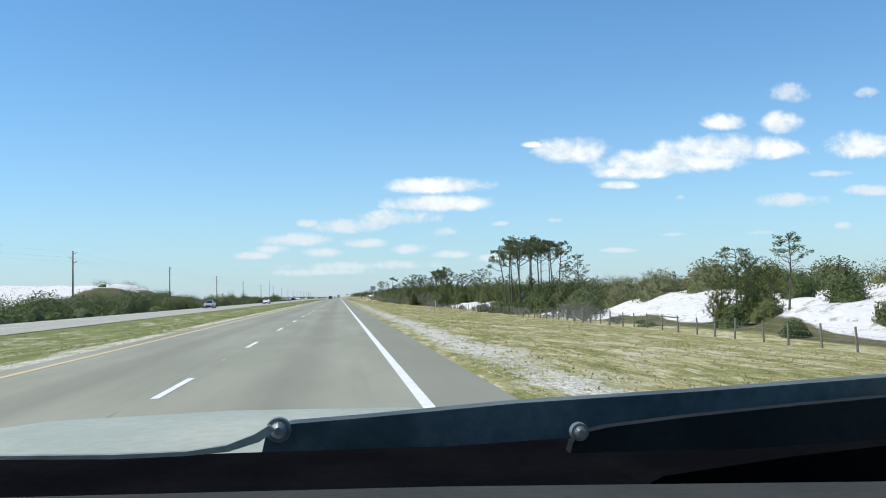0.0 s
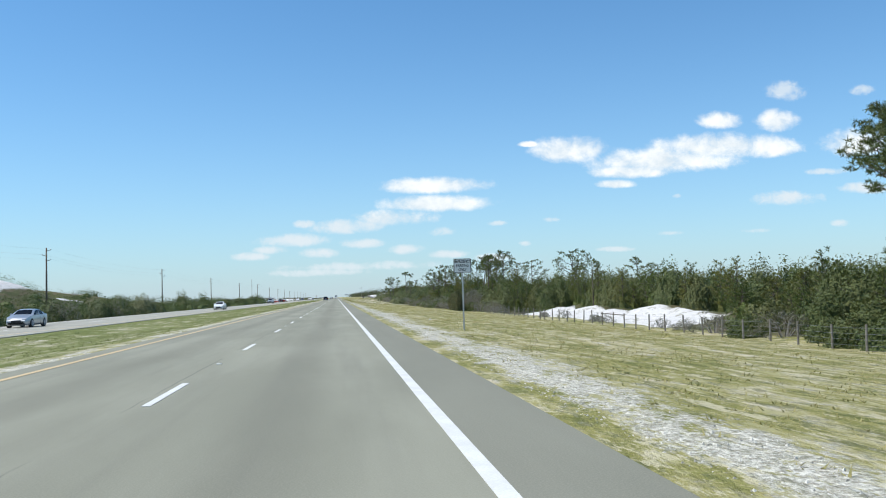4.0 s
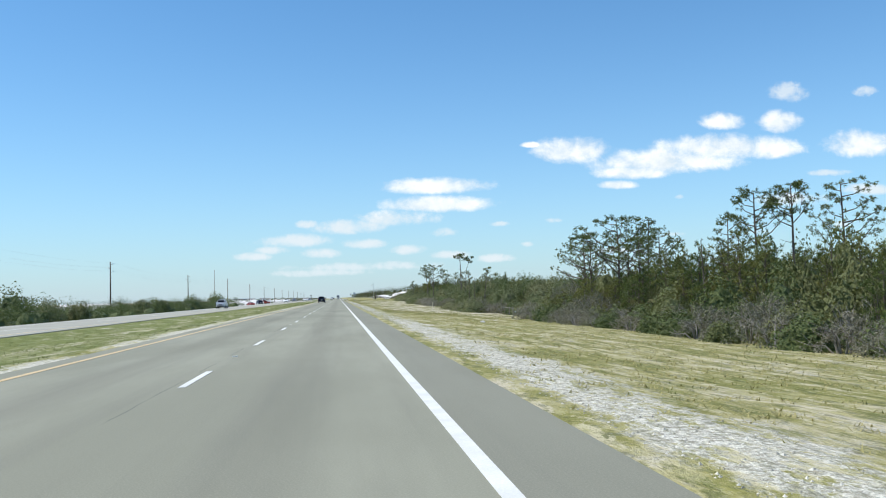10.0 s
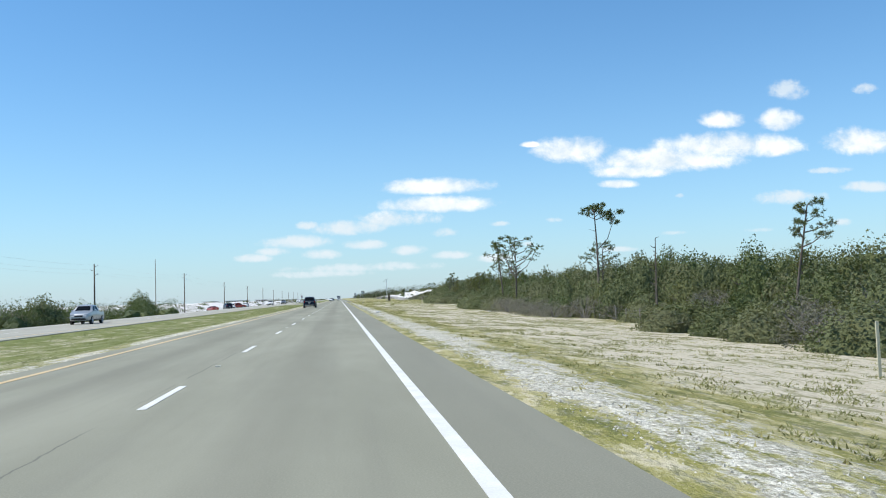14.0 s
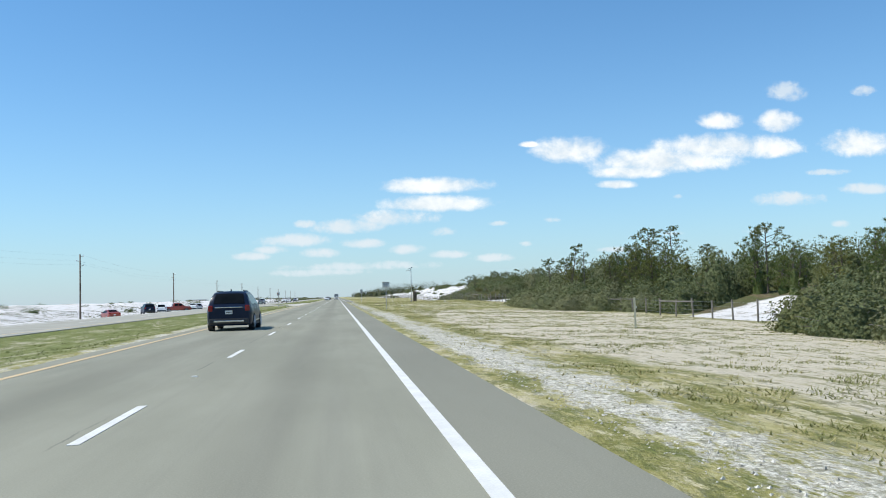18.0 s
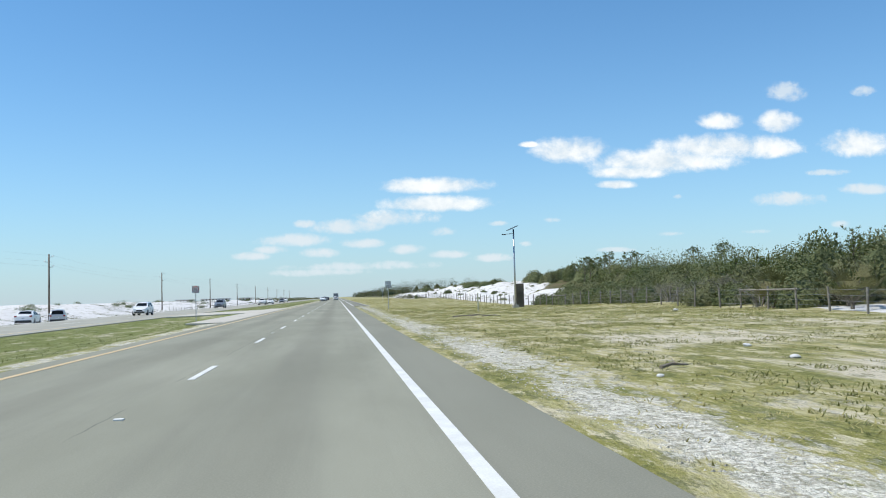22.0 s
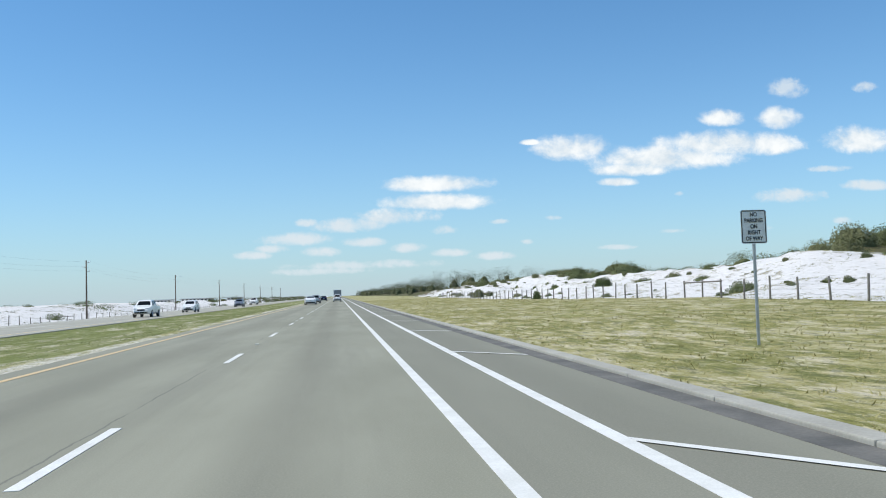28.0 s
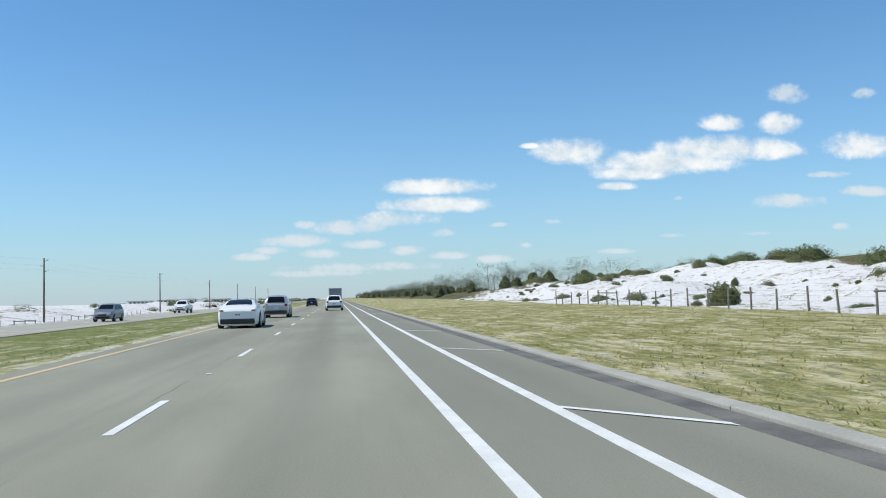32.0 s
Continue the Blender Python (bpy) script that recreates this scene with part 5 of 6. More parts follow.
for side, dz in ((0.62, 0.25), (-0.62, 1.05), (0.62, 1.85)):
    for a, b in zip(POLES[:-1], POLES[1:]):
        v, fc, n = [], [], 8
        for k in range(n + 1):
            t = k / n
            y, z = a[1] + (b[1] - a[1]) * t, a[2] + (b[2] - a[2]) * t - dz - 3.2 * t * (1 - t)
            x = a[0] + (b[0] - a[0]) * t + side
            v += [(x, y, z + 0.005), (x - 0.005, y, z - 0.004), (x + 0.005, y, z - 0.004)]
        for i in range(n):
            for j in range(3):
                q = (j + 1) % 3
                fc.append((3 * i + j, 3 * i + q, 3 * i + 3 + q, 3 * i + 3 + j))
        part("wire", mesh_of("wire", v, fc, WIRE), None, lines)


# ---- signs ----
def lettering(text, size, x, z, parent, mat=None, squeeze=1.0):
    cu = bpy.data.curves.new("lettering", "FONT")
    cu.body, cu.size, cu.align_x, cu.align_y, cu.extrude = text, size, "CENTER", "CENTER", 0.0015
    cu.offset = size * 0.018
    ob = new("lettering", cu)
    ob.parent = parent
    ob.matrix_basis = pose(x, -0.012, z, 90, 0, 0) @ Matrix.Diagonal((squeeze, 1, 1, 1))
    cu.materials.append(mat or SIGN_BLACK)
    me = bpy.data.meshes.new_from_object(ob.evaluated_get(bpy.context.evaluated_depsgraph_get()))
    m = ob.matrix_basis.copy()
    bpy.data.objects.remove(ob)
    out = new("lettering", me)
    out.parent, out.matrix_basis = parent, m
    return out


def rounded_plate(bm, w, h, r, y0, y1):
    pts = []
    for cx, cz, a0 in ((w / 2 - r, h / 2 - r, 0), (-w / 2 + r, h / 2 - r, 90), (-w / 2 + r, -h / 2 + r, 180), (w / 2 - r, -h / 2 + r, 270)):
        for k in range(5):
            a = radians(a0 + 22.5 * k)
            pts.append((cx + r * math.cos(a), cz + r * math.sin(a)))
    a = [bm.verts.new((x, y0, z)) for x, z in pts]
    b = [bm.verts.new((x, y1, z)) for x, z in pts]
    bm.faces.new(a)
    bm.faces.new(list(reversed(b)))
    for i in range(len(pts)):
        j = (i + 1) % len(pts)
        bm.faces.new((a[j], a[i], b[i], b[j]))
    return bm


def ring_frame(bm, w, h, t, r, y):
    outer, inner = [], []
    for ww, hh, rr, out in ((w, h, r, outer), (w - 2 * t, h - 2 * t, max(0.01, r - t), inner)):
        for cx, cz, a0 in ((ww / 2 - rr, hh / 2 - rr, 0), (-ww / 2 + rr, hh / 2 - rr, 90), (-ww / 2 + rr, -hh / 2 + rr, 180), (ww / 2 - rr, -hh / 2 + rr, 270)):
            for k in range(5):
                a = radians(a0 + 22.5 * k)
                out.append(bm.verts.new((cx + rr * math.cos(a), y, cz + rr * math.sin(a))))
    n = len(outer)
    for i in range(n):
        j = (i + 1) % n
        bm.faces.new((outer[i], outer[j], inner[j], inner[i]))
    return bm


def road_sign(x, y, w, h, top, label, turn=0.0):
    z = level(x, y)
    s = thing("road_sign", label, "sign", (x, y, z), turn, group="signs beside the road")
    part("post", box(bmesh.new(), 0, 0.03, (top - z) / 2 - 0.15, 0.06, 0.05, top - z + 0.3, 0.008), GALVANISED, s)
    panel = part("panel", rounded_plate(bmesh.new(), w, h, 0.05, -0.004, 0.0), SIGN_WHITE, s)
    panel.location = (0, -0.004, top - z - h / 2)
    part("border", ring_frame(bmesh.new(), w - 0.03, h - 0.03, 0.022, 0.04, -0.0065), SIGN_BLACK, panel)
    return panel


EMERGENCY = "white rectangular sign with black letters about emergency parking"
for x, y, top in ((5.6, 134.5, 2.85), (5.6, 536.2, 2.87)):
    p = road_sign(x, y, 0.76, 0.61, top, EMERGENCY)
    for text, z in (("EMERGENCY", 0.17), ("PARKING", 0.0), ("ONLY", -0.17)):
        lettering(text, 0.165, 0, z, p, squeeze=0.78)
p = road_sign(5.75, 638.0, 0.61, 0.76, 2.93, "white bike lane sign with a bicycle symbol and black letters")
for text, z in (("LANE", -0.08), ("AHEAD", -0.26)):
    lettering(text, 0.19, 0, z, p, squeeze=0.82)


def bicycle(parent, z):
    bm = bmesh.new()
    for cx in (-0.13, 0.13):
        for k in range(16):
            a, b = 2 * math.pi * k / 16, 2 * math.pi * (k + 1) / 16
            rod(bm, (cx + 0.08 * math.cos(a), -0.008, z + 0.08 * math.sin(a)), (cx + 0.08 * math.cos(b), -0.008, z + 0.08 * math.sin(b)), 0.009, 0.009, 4)
    for a, b in (((-0.13, 0), (-0.06, 0.13)), ((-0.06, 0.13), (0.09, 0.13)), ((0.09, 0.13), (0.0, 0.0)), ((0.0, 0.0), (-0.06, 0.13)), ((0.0, 0.0), (-0.13, 0.0)), ((0.13, 0), (0.08, 0.18)), ((0.04, 0.18), (0.1, 0.18)), ((-0.1, 0.16), (-0.03, 0.16))):
        rod(bm, (a[0], -0.008, z + a[1]), (b[0], -0.008, z + b[1]), 0.009, 0.009, 4)
    return part("bicycle_symbol", bm, SIGN_BLACK, parent)


bicycle(p, 0.14)
p = road_sign(9.45, 719.2, 0.61, 0.76, 3.0, "white no parking sign with faded dark letters")
for text, z in (("NO", 0.27), ("PARKING", 0.135), ("ON", 0.0), ("RIGHT", -0.135), ("OF WAY", -0.27)):
    lettering(text, 0.13, 0, z, p, SIGN_BLACK, 0.8)
p = road_sign(-11.6, 621.0, 0.61, 0.61, 2.65, "white square sign forbidding a U-turn in the median")
bm = bmesh.new()
for k in range(28):
    a, b = 2 * math.pi * k / 28, 2 * math.pi * (k + 1) / 28
    rod(bm, (0.235 * math.cos(a), -0.009, 0.235 * math.sin(a)), (0.235 * math.cos(b), -0.009, 0.235 * math.sin(b)), 0.022, 0.022, 4)
rod(bm, (-0.16, -0.009, 0.16), (0.16, -0.009, -0.16), 0.022, 0.022, 4)
part("red_ring", bm, SIGN_RED, p)
bm = bmesh.new()
for k in range(8):
    a, b = math.pi * k / 8, math.pi * (k + 1) / 8
    rod(bm, (0.08 * math.cos(a), -0.006, 0.05 + 0.08 * math.sin(a)), (0.08 * math.cos(b), -0.006, 0.05 + 0.08 * math.sin(b)), 0.02, 0.02, 4)
rod(bm, (0.08, -0.006, 0.05), (0.08, -0.006, -0.15), 0.02, 0.02, 4)
rod(bm, (-0.08, -0.006, 0.05), (-0.08, -0.006, -0.06), 0.02, 0.02, 4)
rod(bm, (-0.08, -0.006, -0.05), (-0.08, -0.006, -0.13), 0.05, 0.002, 4)
part("turn_arrow", bm, SIGN_BLACK, p)


# ---- solar lamp post with its cabinet ----
def solar_post(x, y, top):
    z = level(x, y)
    s = thing("solar_lamp_post", "tall grey steel post with a solar panel and a side arm", "lamp post", (x, y, z))
    h = top - z
    part("pole", rod(bmesh.new(), (0, 0, -0.2), (0, 0, h), 0.085, 0.06, 10), GALVANISED, s, smooth=True)
    part("base", box(bmesh.new(), 0, 0, 0.1, 0.5, 0.5, 0.3, 0.03), CONCRETE, s)
    arm = part("arm", rod(bmesh.new(), (0, 0, h - 0.35), (-0.85, 0, h - 0.42), 0.03, 0.025, 6), GALVANISED, s)
    part("lamp_head", box(bmesh.new(), -0.85, 0, h - 0.44, 0.35, 0.14, 0.08, 0.02), SIGN_BLACK, arm)
    panel = part("solar_panel", box(bmesh.new(), 0, 0, 0, 0.95, 0.6, 0.04, 0.006), SIGN_BLACK, s, "dark solar panel tilted towards the sun")
    panel.matrix_basis = pose(-0.1, 0, h + 0.1, 0, -24, 10)
    return s


solar_post(15.4, 618.0, 6.75)
cab = thing("signal_cabinet", "dark brown upright equipment box near the lamp post", "cabinet", (16.3, 620.5, level(16.3, 620.5)))
part("case", box(bmesh.new(), 0, 0, 1.05, 0.7, 0.5, 2.1, 0.02), POLE_WOOD, cab)
part("door", box(bmesh.new(), 0, -0.26, 1.1, 0.58, 0.03, 1.7, 0.01), POLE_WOOD, cab)

# ---- marker posts and litter on the verge ----
marker = None
for x, y in ((13.0, 113.4), (13.3, 362.0), (13.5, 480.0), (11.0, 611.0)):
    z = level(x, y)
    if marker is None:
        marker = thing("marker_post", "thin cream plastic marker post in the grass", "marker post", (x, y, z), group="marker posts on the verge")
        part("stake", box(bmesh.new(), 0, 0, 0.62, 0.09, 0.03, 1.5, 0.01), CREAM_PLASTIC, marker)
    else:
        copy_thing(marker, pose(x, y, z))
tag = None
for x, y, top in [(24.1, 276.7, -1.16), (24.0, 357.3, -0.81), (24.1, 419.5, -0.72), (24.1, 509.6, 0.21), (24.1, 577.1, 0.77), (21.0, 442.3, -0.31)]:
    z = level(x, y)
    m = pose(x, y, z) @ Matrix.Diagonal((1, 1, (top + 0.12 - z) / 1.4, 1))
    if tag is None:
        tag = thing("boundary_marker", "small white plate on a thin grey post beside the fence", "marker post", group="white plates along the fence")
        part("post", rod(bmesh.new(), (0, 0, -0.25), (0, 0, 1.4), 0.035, 0.03, 7), GREY_WOOD, tag)
        part("plate", box(bmesh.new(), 0, -0.045, 1.26, 0.17, 0.014, 0.26, 0.004), SIGN_WHITE, tag)
        tag.matrix_basis = m
    else:
        copy_thing(tag, m)
CREAM_PAPER = plain("crumpled_white_plastic", (0.75, 0.74, 0.72), (0.6, 0.59, 0.57), 6.0, 30.0, 0.6)
for k, (x, y, s) in enumerate(((10.0, 565.6, 0.13), (9.2, 562.0, 0.12), (5.3, 559.0, 0.08), (18.8, 448.0, 0.22), (6.6, 157.0, 0.1), (11.9, 111.0, 0.26), (3.75, 420.3, 0.24), (9.9, 300.0, 0.2), (23.0, 480.0, 0.22), (19.0, 592.0, 0.2))):
    bm = bmesh.new()
    bmesh.ops.create_icosphere(bm, subdivisions=2, radius=s)
    for v in bm.verts:
        v.co = v.co * (0.75 + 0.5 * noise.noise(v.co * 6 + Vector((k * 3.1, 0, 0))))
        v.co.z *= 0.5
    t = thing("litter", "crumpled white plastic litter lying on the verge", "litter", (x, y, level(x, y) + 0.3 * s), group="litter on the verge")
    part("bag", bm, CREAM_PAPER, t)

# ---- fallen branches on the verge ----
WOOD_GREY = plain("bleached_branch", (0.2, 0.165, 0.12), (0.34, 0.3, 0.24), 5.0, 40.0, 0.9)
for x, y, turn, ln in ((7.7, 595.8, 8, 1.5), (9.2, 595.4, -6, 1.1), (8.5, 596.6, 20, 1.3), (6.0, 560.2, 30, 0.7)):
    b = thing("fallen_branch", "bleached fallen branch lying in the grass", "branch", (x, y, level(x, y) + 0.03), turn, "fallen branches on the verge")
    bm = rod(bmesh.new(), (-ln / 2, 0, 0.02), (0, 0.06, 0.05), 0.035, 0.03, 6)
    rod(bm, (0, 0.06, 0.05), (ln / 2, -0.03, 0.02), 0.03, 0.012, 6)
    part("stem", bm, WOOD_GREY, b)
    part("side_twig", rod(bmesh.new(), (0.1, 0.05, 0.05), (0.1 + ln * 0.25, 0.28, 0.12), 0.016, 0.006, 5), WOOD_GREY, b)

# ---- low beach buildings far beyond the left dunes ----
PALE_WALL = plain("pale_render", (0.62, 0.6, 0.56), (0.72, 0.7, 0.66), 0.5, 8.0, 0.9)
FLAT_ROOF = plain("grey_roof_sheet", (0.3, 0.32, 0.34), (0.4, 0.42, 0.44), 0.5, 8.0, 0.7)
for x, y, wide, high in ((-152, 1660, 34, 2.4), (-200, 1720, 22, 3.4), (-128, 1790, 18, 3.0)):
    z = level(x, y)
    b = thing("beach_pavilion", "low pale beach building with a flat roof far beyond the dunes", "building", (x, y, z), group="beach buildings")
    wall = part("wall", box(bmesh.new(), 0, 0, high / 2 - 0.3, wide, 12, high + 0.6), PALE_WALL, b)
    part("roof", box(bmesh.new(), 0, 0, high + 0.25, wide + 3, 14, 0.5, 0.05), FLAT_ROOF, b)
    for k in range(int(wide / 4)):
        part("window", box(bmesh.new(), -wide / 2 + 2.5 + 4 * k, -6.02, high * 0.55, 2.0, 0.12, 1.6), SIGN_BLACK, wall)

# ---- vehicles ----
def paint(name, a, metal=0.0, rough=0.28, spec=0.4, coat=0.4):
    s = Shader(name)
    at = s.where("object")
    dust = s.noise(at, 2.2, 5.0)
    c = s.mix(s.ramp(dust, 0.45, 0.8, 0.0, 0.25), a, tuple(0.8 * v + 0.03 for v in a))
    return s.finish(c, s.ramp(dust, 0.3, 0.8, rough, rough + 0.15), metal, spec, coat)


WHITE_PAINT, SILVER_PAINT = paint("white_car_paint", (0.82, 0.82, 0.8)), paint("silver_car_paint", (0.42, 0.44, 0.46), 0.5)
BLUE_BLACK_PAINT, GREY_PAINT = paint("blue_black_car_paint", (0.008, 0.016, 0.038), spec=0.15, coat=0.12), paint("grey_car_paint", (0.2, 0.22, 0.25), 0.4)
RED_PAINT = paint("dull_red_car_paint", (0.3, 0.05, 0.03))
CAR_GLASS = plain("dark_car_glass", (0.008, 0.01, 0.012), (0.014, 0.016, 0.019), 2.0, 20.0, 0.1, bump=0.0, spec=0.06)
RUBBER = plain("tyre_rubber", (0.018, 0.018, 0.018), (0.035, 0.034, 0.032), 5.0, 40.0, 0.85)
BLACK_TRIM = plain("black_car_trim", (0.02, 0.02, 0.021), (0.035, 0.035, 0.036), 5.0, 40.0, 0.55)
ALLOY = plain("alloy_rim", (0.42, 0.43, 0.44), (0.55, 0.55, 0.56), 5.0, 40.0, 0.35, 0.9, bump=0.0)
CHROME = plain("chrome_trim", (0.7, 0.7, 0.71), (0.6, 0.6, 0.61), 5.0, 40.0, 0.15, 1.0, bump=0.0)
TAIL_RED = plain("red_lamp_lens", (0.3, 0.012, 0.012), (0.22, 0.01, 0.01), 5.0, 40.0, 0.15, bump=0.0)
LAMP_CLEAR = plain("clear_lamp_lens", (0.6, 0.62, 0.64), (0.5, 0.52, 0.54), 5.0, 40.0, 0.12, bump=0.0)


def loft(stations, section):
    """A closed skin over cross-sections; section(w, zb, zt) gives the right half from the bottom middle to the top middle."""
    bm = bmesh.new()
    rings = []
    for y, w, zb, zt in stations:
        half = section(w, zb, zt)
        pts = half + [(-x, z) for x, z in reversed(half) if x > 1e-6]
        rings.append([bm.verts.new((x, y, z)) for x, z in pts])
    for a, b in zip(rings[:-1], rings[1:]):
        n = len(a)
        for i in range(n):
            j = (i + 1) % n
            bm.faces.new((a[i], a[j], b[j], b[i]))
    bm.faces.new(rings[0])
    bm.faces.new(list(reversed(rings[-1])))
    bmesh.ops.recalc_face_normals(bm, faces=bm.faces)
    return bm


def body_section(w, zb, zt):
    m = (zb + zt) / 2
    return [(0.0, zb), (w * 0.86, zb), (w * 0.96, zb + 0.1), (w, m - 0.05), (w * 0.985, m + 0.12), (w * 0.955, zt - 0.07), (w * 0.88, zt - 0.015), (w * 0.6, zt + 0.01), (0.0, zt + 0.02)]


def crisp(ob):
    ob.data.set_sharp_from_angle(angle=radians(32))
    return ob


def quad(bm, pts):
    bm.faces.new([bm.verts.new(p) for p in pts])
    return bm


def wheel_at(car, x, y, r, wide, side):
    w = part("wheel", rod(bmesh.new(), (x - side * wide, y, r), (x, y, r), r, r * 0.97, 28), RUBBER, car, "black tyre", smooth=False)
    bm = bmesh.new()
    rod(bm, (x - side * 0.02, y, r), (x + side * 0.012, y, r), r * 0.16, r * 0.12, 12)
    for k in range(10):
        a = 2 * math.pi * k / 10
        rod(bm, (x + side * 0.006, y + 0.14 * r * math.cos(a), r + 0.14 * r * math.sin(a)), (x + side * 0.004, y + 0.68 * r * math.cos(a + 0.09), r + 0.68 * r * math.sin(a + 0.09)), 0.028, 0.02, 4)
    for k in range(24):
        a, b = 2 * math.pi * k / 24, 2 * math.pi * (k + 1) / 24
        rod(bm, (x + side * 0.003, y + 0.69 * r * math.cos(a), r + 0.69 * r * math.sin(a)), (x + side * 0.003, y + 0.69 * r * math.cos(b), r + 0.69 * r * math.sin(b)), 0.022, 0.022, 4)
    part("rim", bm, ALLOY, w, "bright multi-spoke alloy rim")
    return w


def vehicle(name, label, at, turn, colour, L, W, H, belt, bonnet, tail, line, rear, front, panes, clear=0.24, wheel=0.36, group="", rails=False, chrome=False, low_black=True, lamp=(0.3, 0.2, 0.22), narrow=0.24, hips=0.0):
    """L, W, H: overall size. line: the outline from the side, as distances from the rear end and heights. rear, front: where the rear
    window and the windscreen begin and end on it. panes: where each side window begins and ends. narrow: how far the sides lean in."""
    c = thing(name, label, "car", at, turn, group)
    hw, y0 = W / 2, -L / 2
    ld, lz = [p[0] for p in line], [p[1] for p in line]

    def outline(d):
        return sum(float(np.interp(d + k, ld, lz)) for k in (-0.06, -0.03, 0.0, 0.03, 0.06)) / 5

    def plan(d):
        """Half the width at that distance from the rear end."""
        nose, back = min(1.0, (L - d) / 0.9), min(1.0, d / 0.45)
        return hw * (0.74 + 0.26 * math.sin(nose * math.pi / 2) ** 0.7) * (0.87 + 0.13 * math.sin(back * math.pi / 2) ** 0.8) + hips * math.exp(-((d - 0.22 * L) / 0.5) ** 2)

    def skin(d):
        """The right half of the section there, from the bottom middle to the top middle."""
        w, z1 = plan(d), outline(d)
        end = max(0.0, 1 - d / 0.12) + max(0.0, 1 - (L - d) / 0.2)
        zb = clear + 0.16 * end
        b = min(belt, z1 - 0.03)
        m = b - zb
        wr = w * (0.95 - narrow * max(0.0, z1 - belt) / (H - belt))
        return [(0.0, zb), (w * 0.82, zb), (w * 0.94, zb + 0.05), (w * 0.985, zb + 0.22 * m), (w, zb + 0.5 * m), (w * 0.995, zb + 0.72 * m), (w * 0.965, zb + 0.9 * m), (w * 0.945, b),
                (w * 0.945 + (wr - w * 0.945) * 0.5, b + (z1 - b) * 0.47), (wr, b + (z1 - b) * 0.86), (wr * 0.94, b + (z1 - b) * 0.955), (wr * 0.8, z1 - 0.008), (wr * 0.45, z1 + 0.012), (0.0, z1 + 0.018)]

    bm = bmesh.new()
    cuts_at = sorted(set([0.0, 0.03, 0.07, 0.12, 0.2, 0.3, L - 0.3, L - 0.18, L - 0.09, L - 0.03, L] + [L * k / 34 for k in range(3, 33)]))
    rings = []
    for d in cuts_at:
        half = skin(d)
        rings.append([bm.verts.new((x, y0 + d, z)) for x, z in half + [(-x, z) for x, z in reversed(half[1:-1])]])
    for a, b in zip(rings[:-1], rings[1:]):
        for i in range(len(a)):
            j = (i + 1) % len(a)
            bm.faces.new((a[i], a[j], b[j], b[i]))
    bm.faces.new(rings[0])
    bm.faces.new(list(reversed(rings[-1])))
    bmesh.ops.recalc_face_normals(bm, faces=bm.faces)
    crisp(part("body", bm, colour, c, smooth=True))

    def end_glass(title, a, b):
        """A pane that follows the outline between two distances."""
        bm, rows = bmesh.new(), []
        for k in range(7):
            d = a + (b - a) * k / 6
            half = skin(d)
            xs, z1 = half[11][0], outline(d)
            slope = (outline(d + 0.02) - outline(d - 0.02)) / 0.04
            n = Vector((0, -slope, 1)).normalized() * 0.016
            rows.append([bm.verts.new((xs * t, y0 + d + n.y, z1 + n.z + (0.018 if abs(t) < 0.3 else 0.012 if abs(t) < 0.7 else -0.004))) for t in (-0.98, -0.6, -0.2, 0.2, 0.6, 0.98)])
        for p, q in zip(rows[:-1], rows[1:]):
            for i in range(5):
                bm.faces.new((p[i], p[i + 1], q[i + 1], q[i]))
        return part(title, bm, CAR_GLASS, c, smooth=True)

    for side in (-1, 1):
        for a, b in panes:
            bm, rows = bmesh.new(), []
            for k in range(8):
                d = a + (b - a) * k / 7
                half = skin(d)
                (x0, zlow), (x2, zhigh) = half[7], half[9]
                rows.append([bm.verts.new((side * (x0 + (x2 - x0) * f + 0.012), y0 + d, zlow + (zhigh - zlow) * f)) for f in (0.08, 0.5, 0.93)])
            for p, q in zip(rows[:-1], rows[1:]):
                for i in range(2):
                    bm.faces.new((p[i], p[i + 1], q[i + 1], q[i]))
            part("side_window", bm, CAR_GLASS, c, smooth=True)
        br, bf = y0 + panes[0][0], y0 + panes[-1][1]
        mirror = part("door_mirror", box(bmesh.new(), side * (hw + 0.1), bf - 0.35, belt + 0.08, 0.2, 0.12, 0.16, 0.045), colour, c)
        part("mirror_glass", quad(bmesh.new(), [(side * (hw + 0.1) + dx, bf - 0.414, belt + 0.08 + dz) for dx, dz in ((-0.07, -0.05), (0.07, -0.05), (0.07, 0.05), (-0.07, 0.05))]), CHROME, mirror)
        for a, b in panes[-2:]:
            dd = a + 0.12
            part("door_handle", box(bmesh.new(), side * (plan(dd) * 0.972 + 0.012), y0 + dd, belt - 0.1, 0.03, 0.17, 0.03, 0.008), CHROME if chrome else colour, c)
            part("door_seam", box(bmesh.new(), side * (plan(a) * 0.995), y0 + a - 0.04, (belt + clear) / 2, 0.014, 0.012, belt - clear - 0.25), BLACK_TRIM, c)
        part("sill", box(bmesh.new(), side * hw * 0.975, 0.0, clear + 0.06, 0.05, L * 0.5, 0.12, 0.015), BLACK_TRIM, c)
        if chrome:
            part("sill_trim", box(bmesh.new(), side * (hw * 1.0 + 0.004), 0.0, clear + 0.2, 0.02, L * 0.46, 0.035, 0.006), CHROME, c)
        for yy in (y0 + 0.205 * L, -y0 - 0.19 * L):
            w = plan(yy - y0)
            # solid black disc stands in for the shaded arch opening round the tyre
            part("wheel_arch", rod(bmesh.new(), (side * (w - 0.2), yy, wheel + 0.01), (side * (w * 0.985 + 0.012), yy, wheel + 0.01), wheel * 1.14, wheel * 1.12, 26), BLACK_TRIM, c)
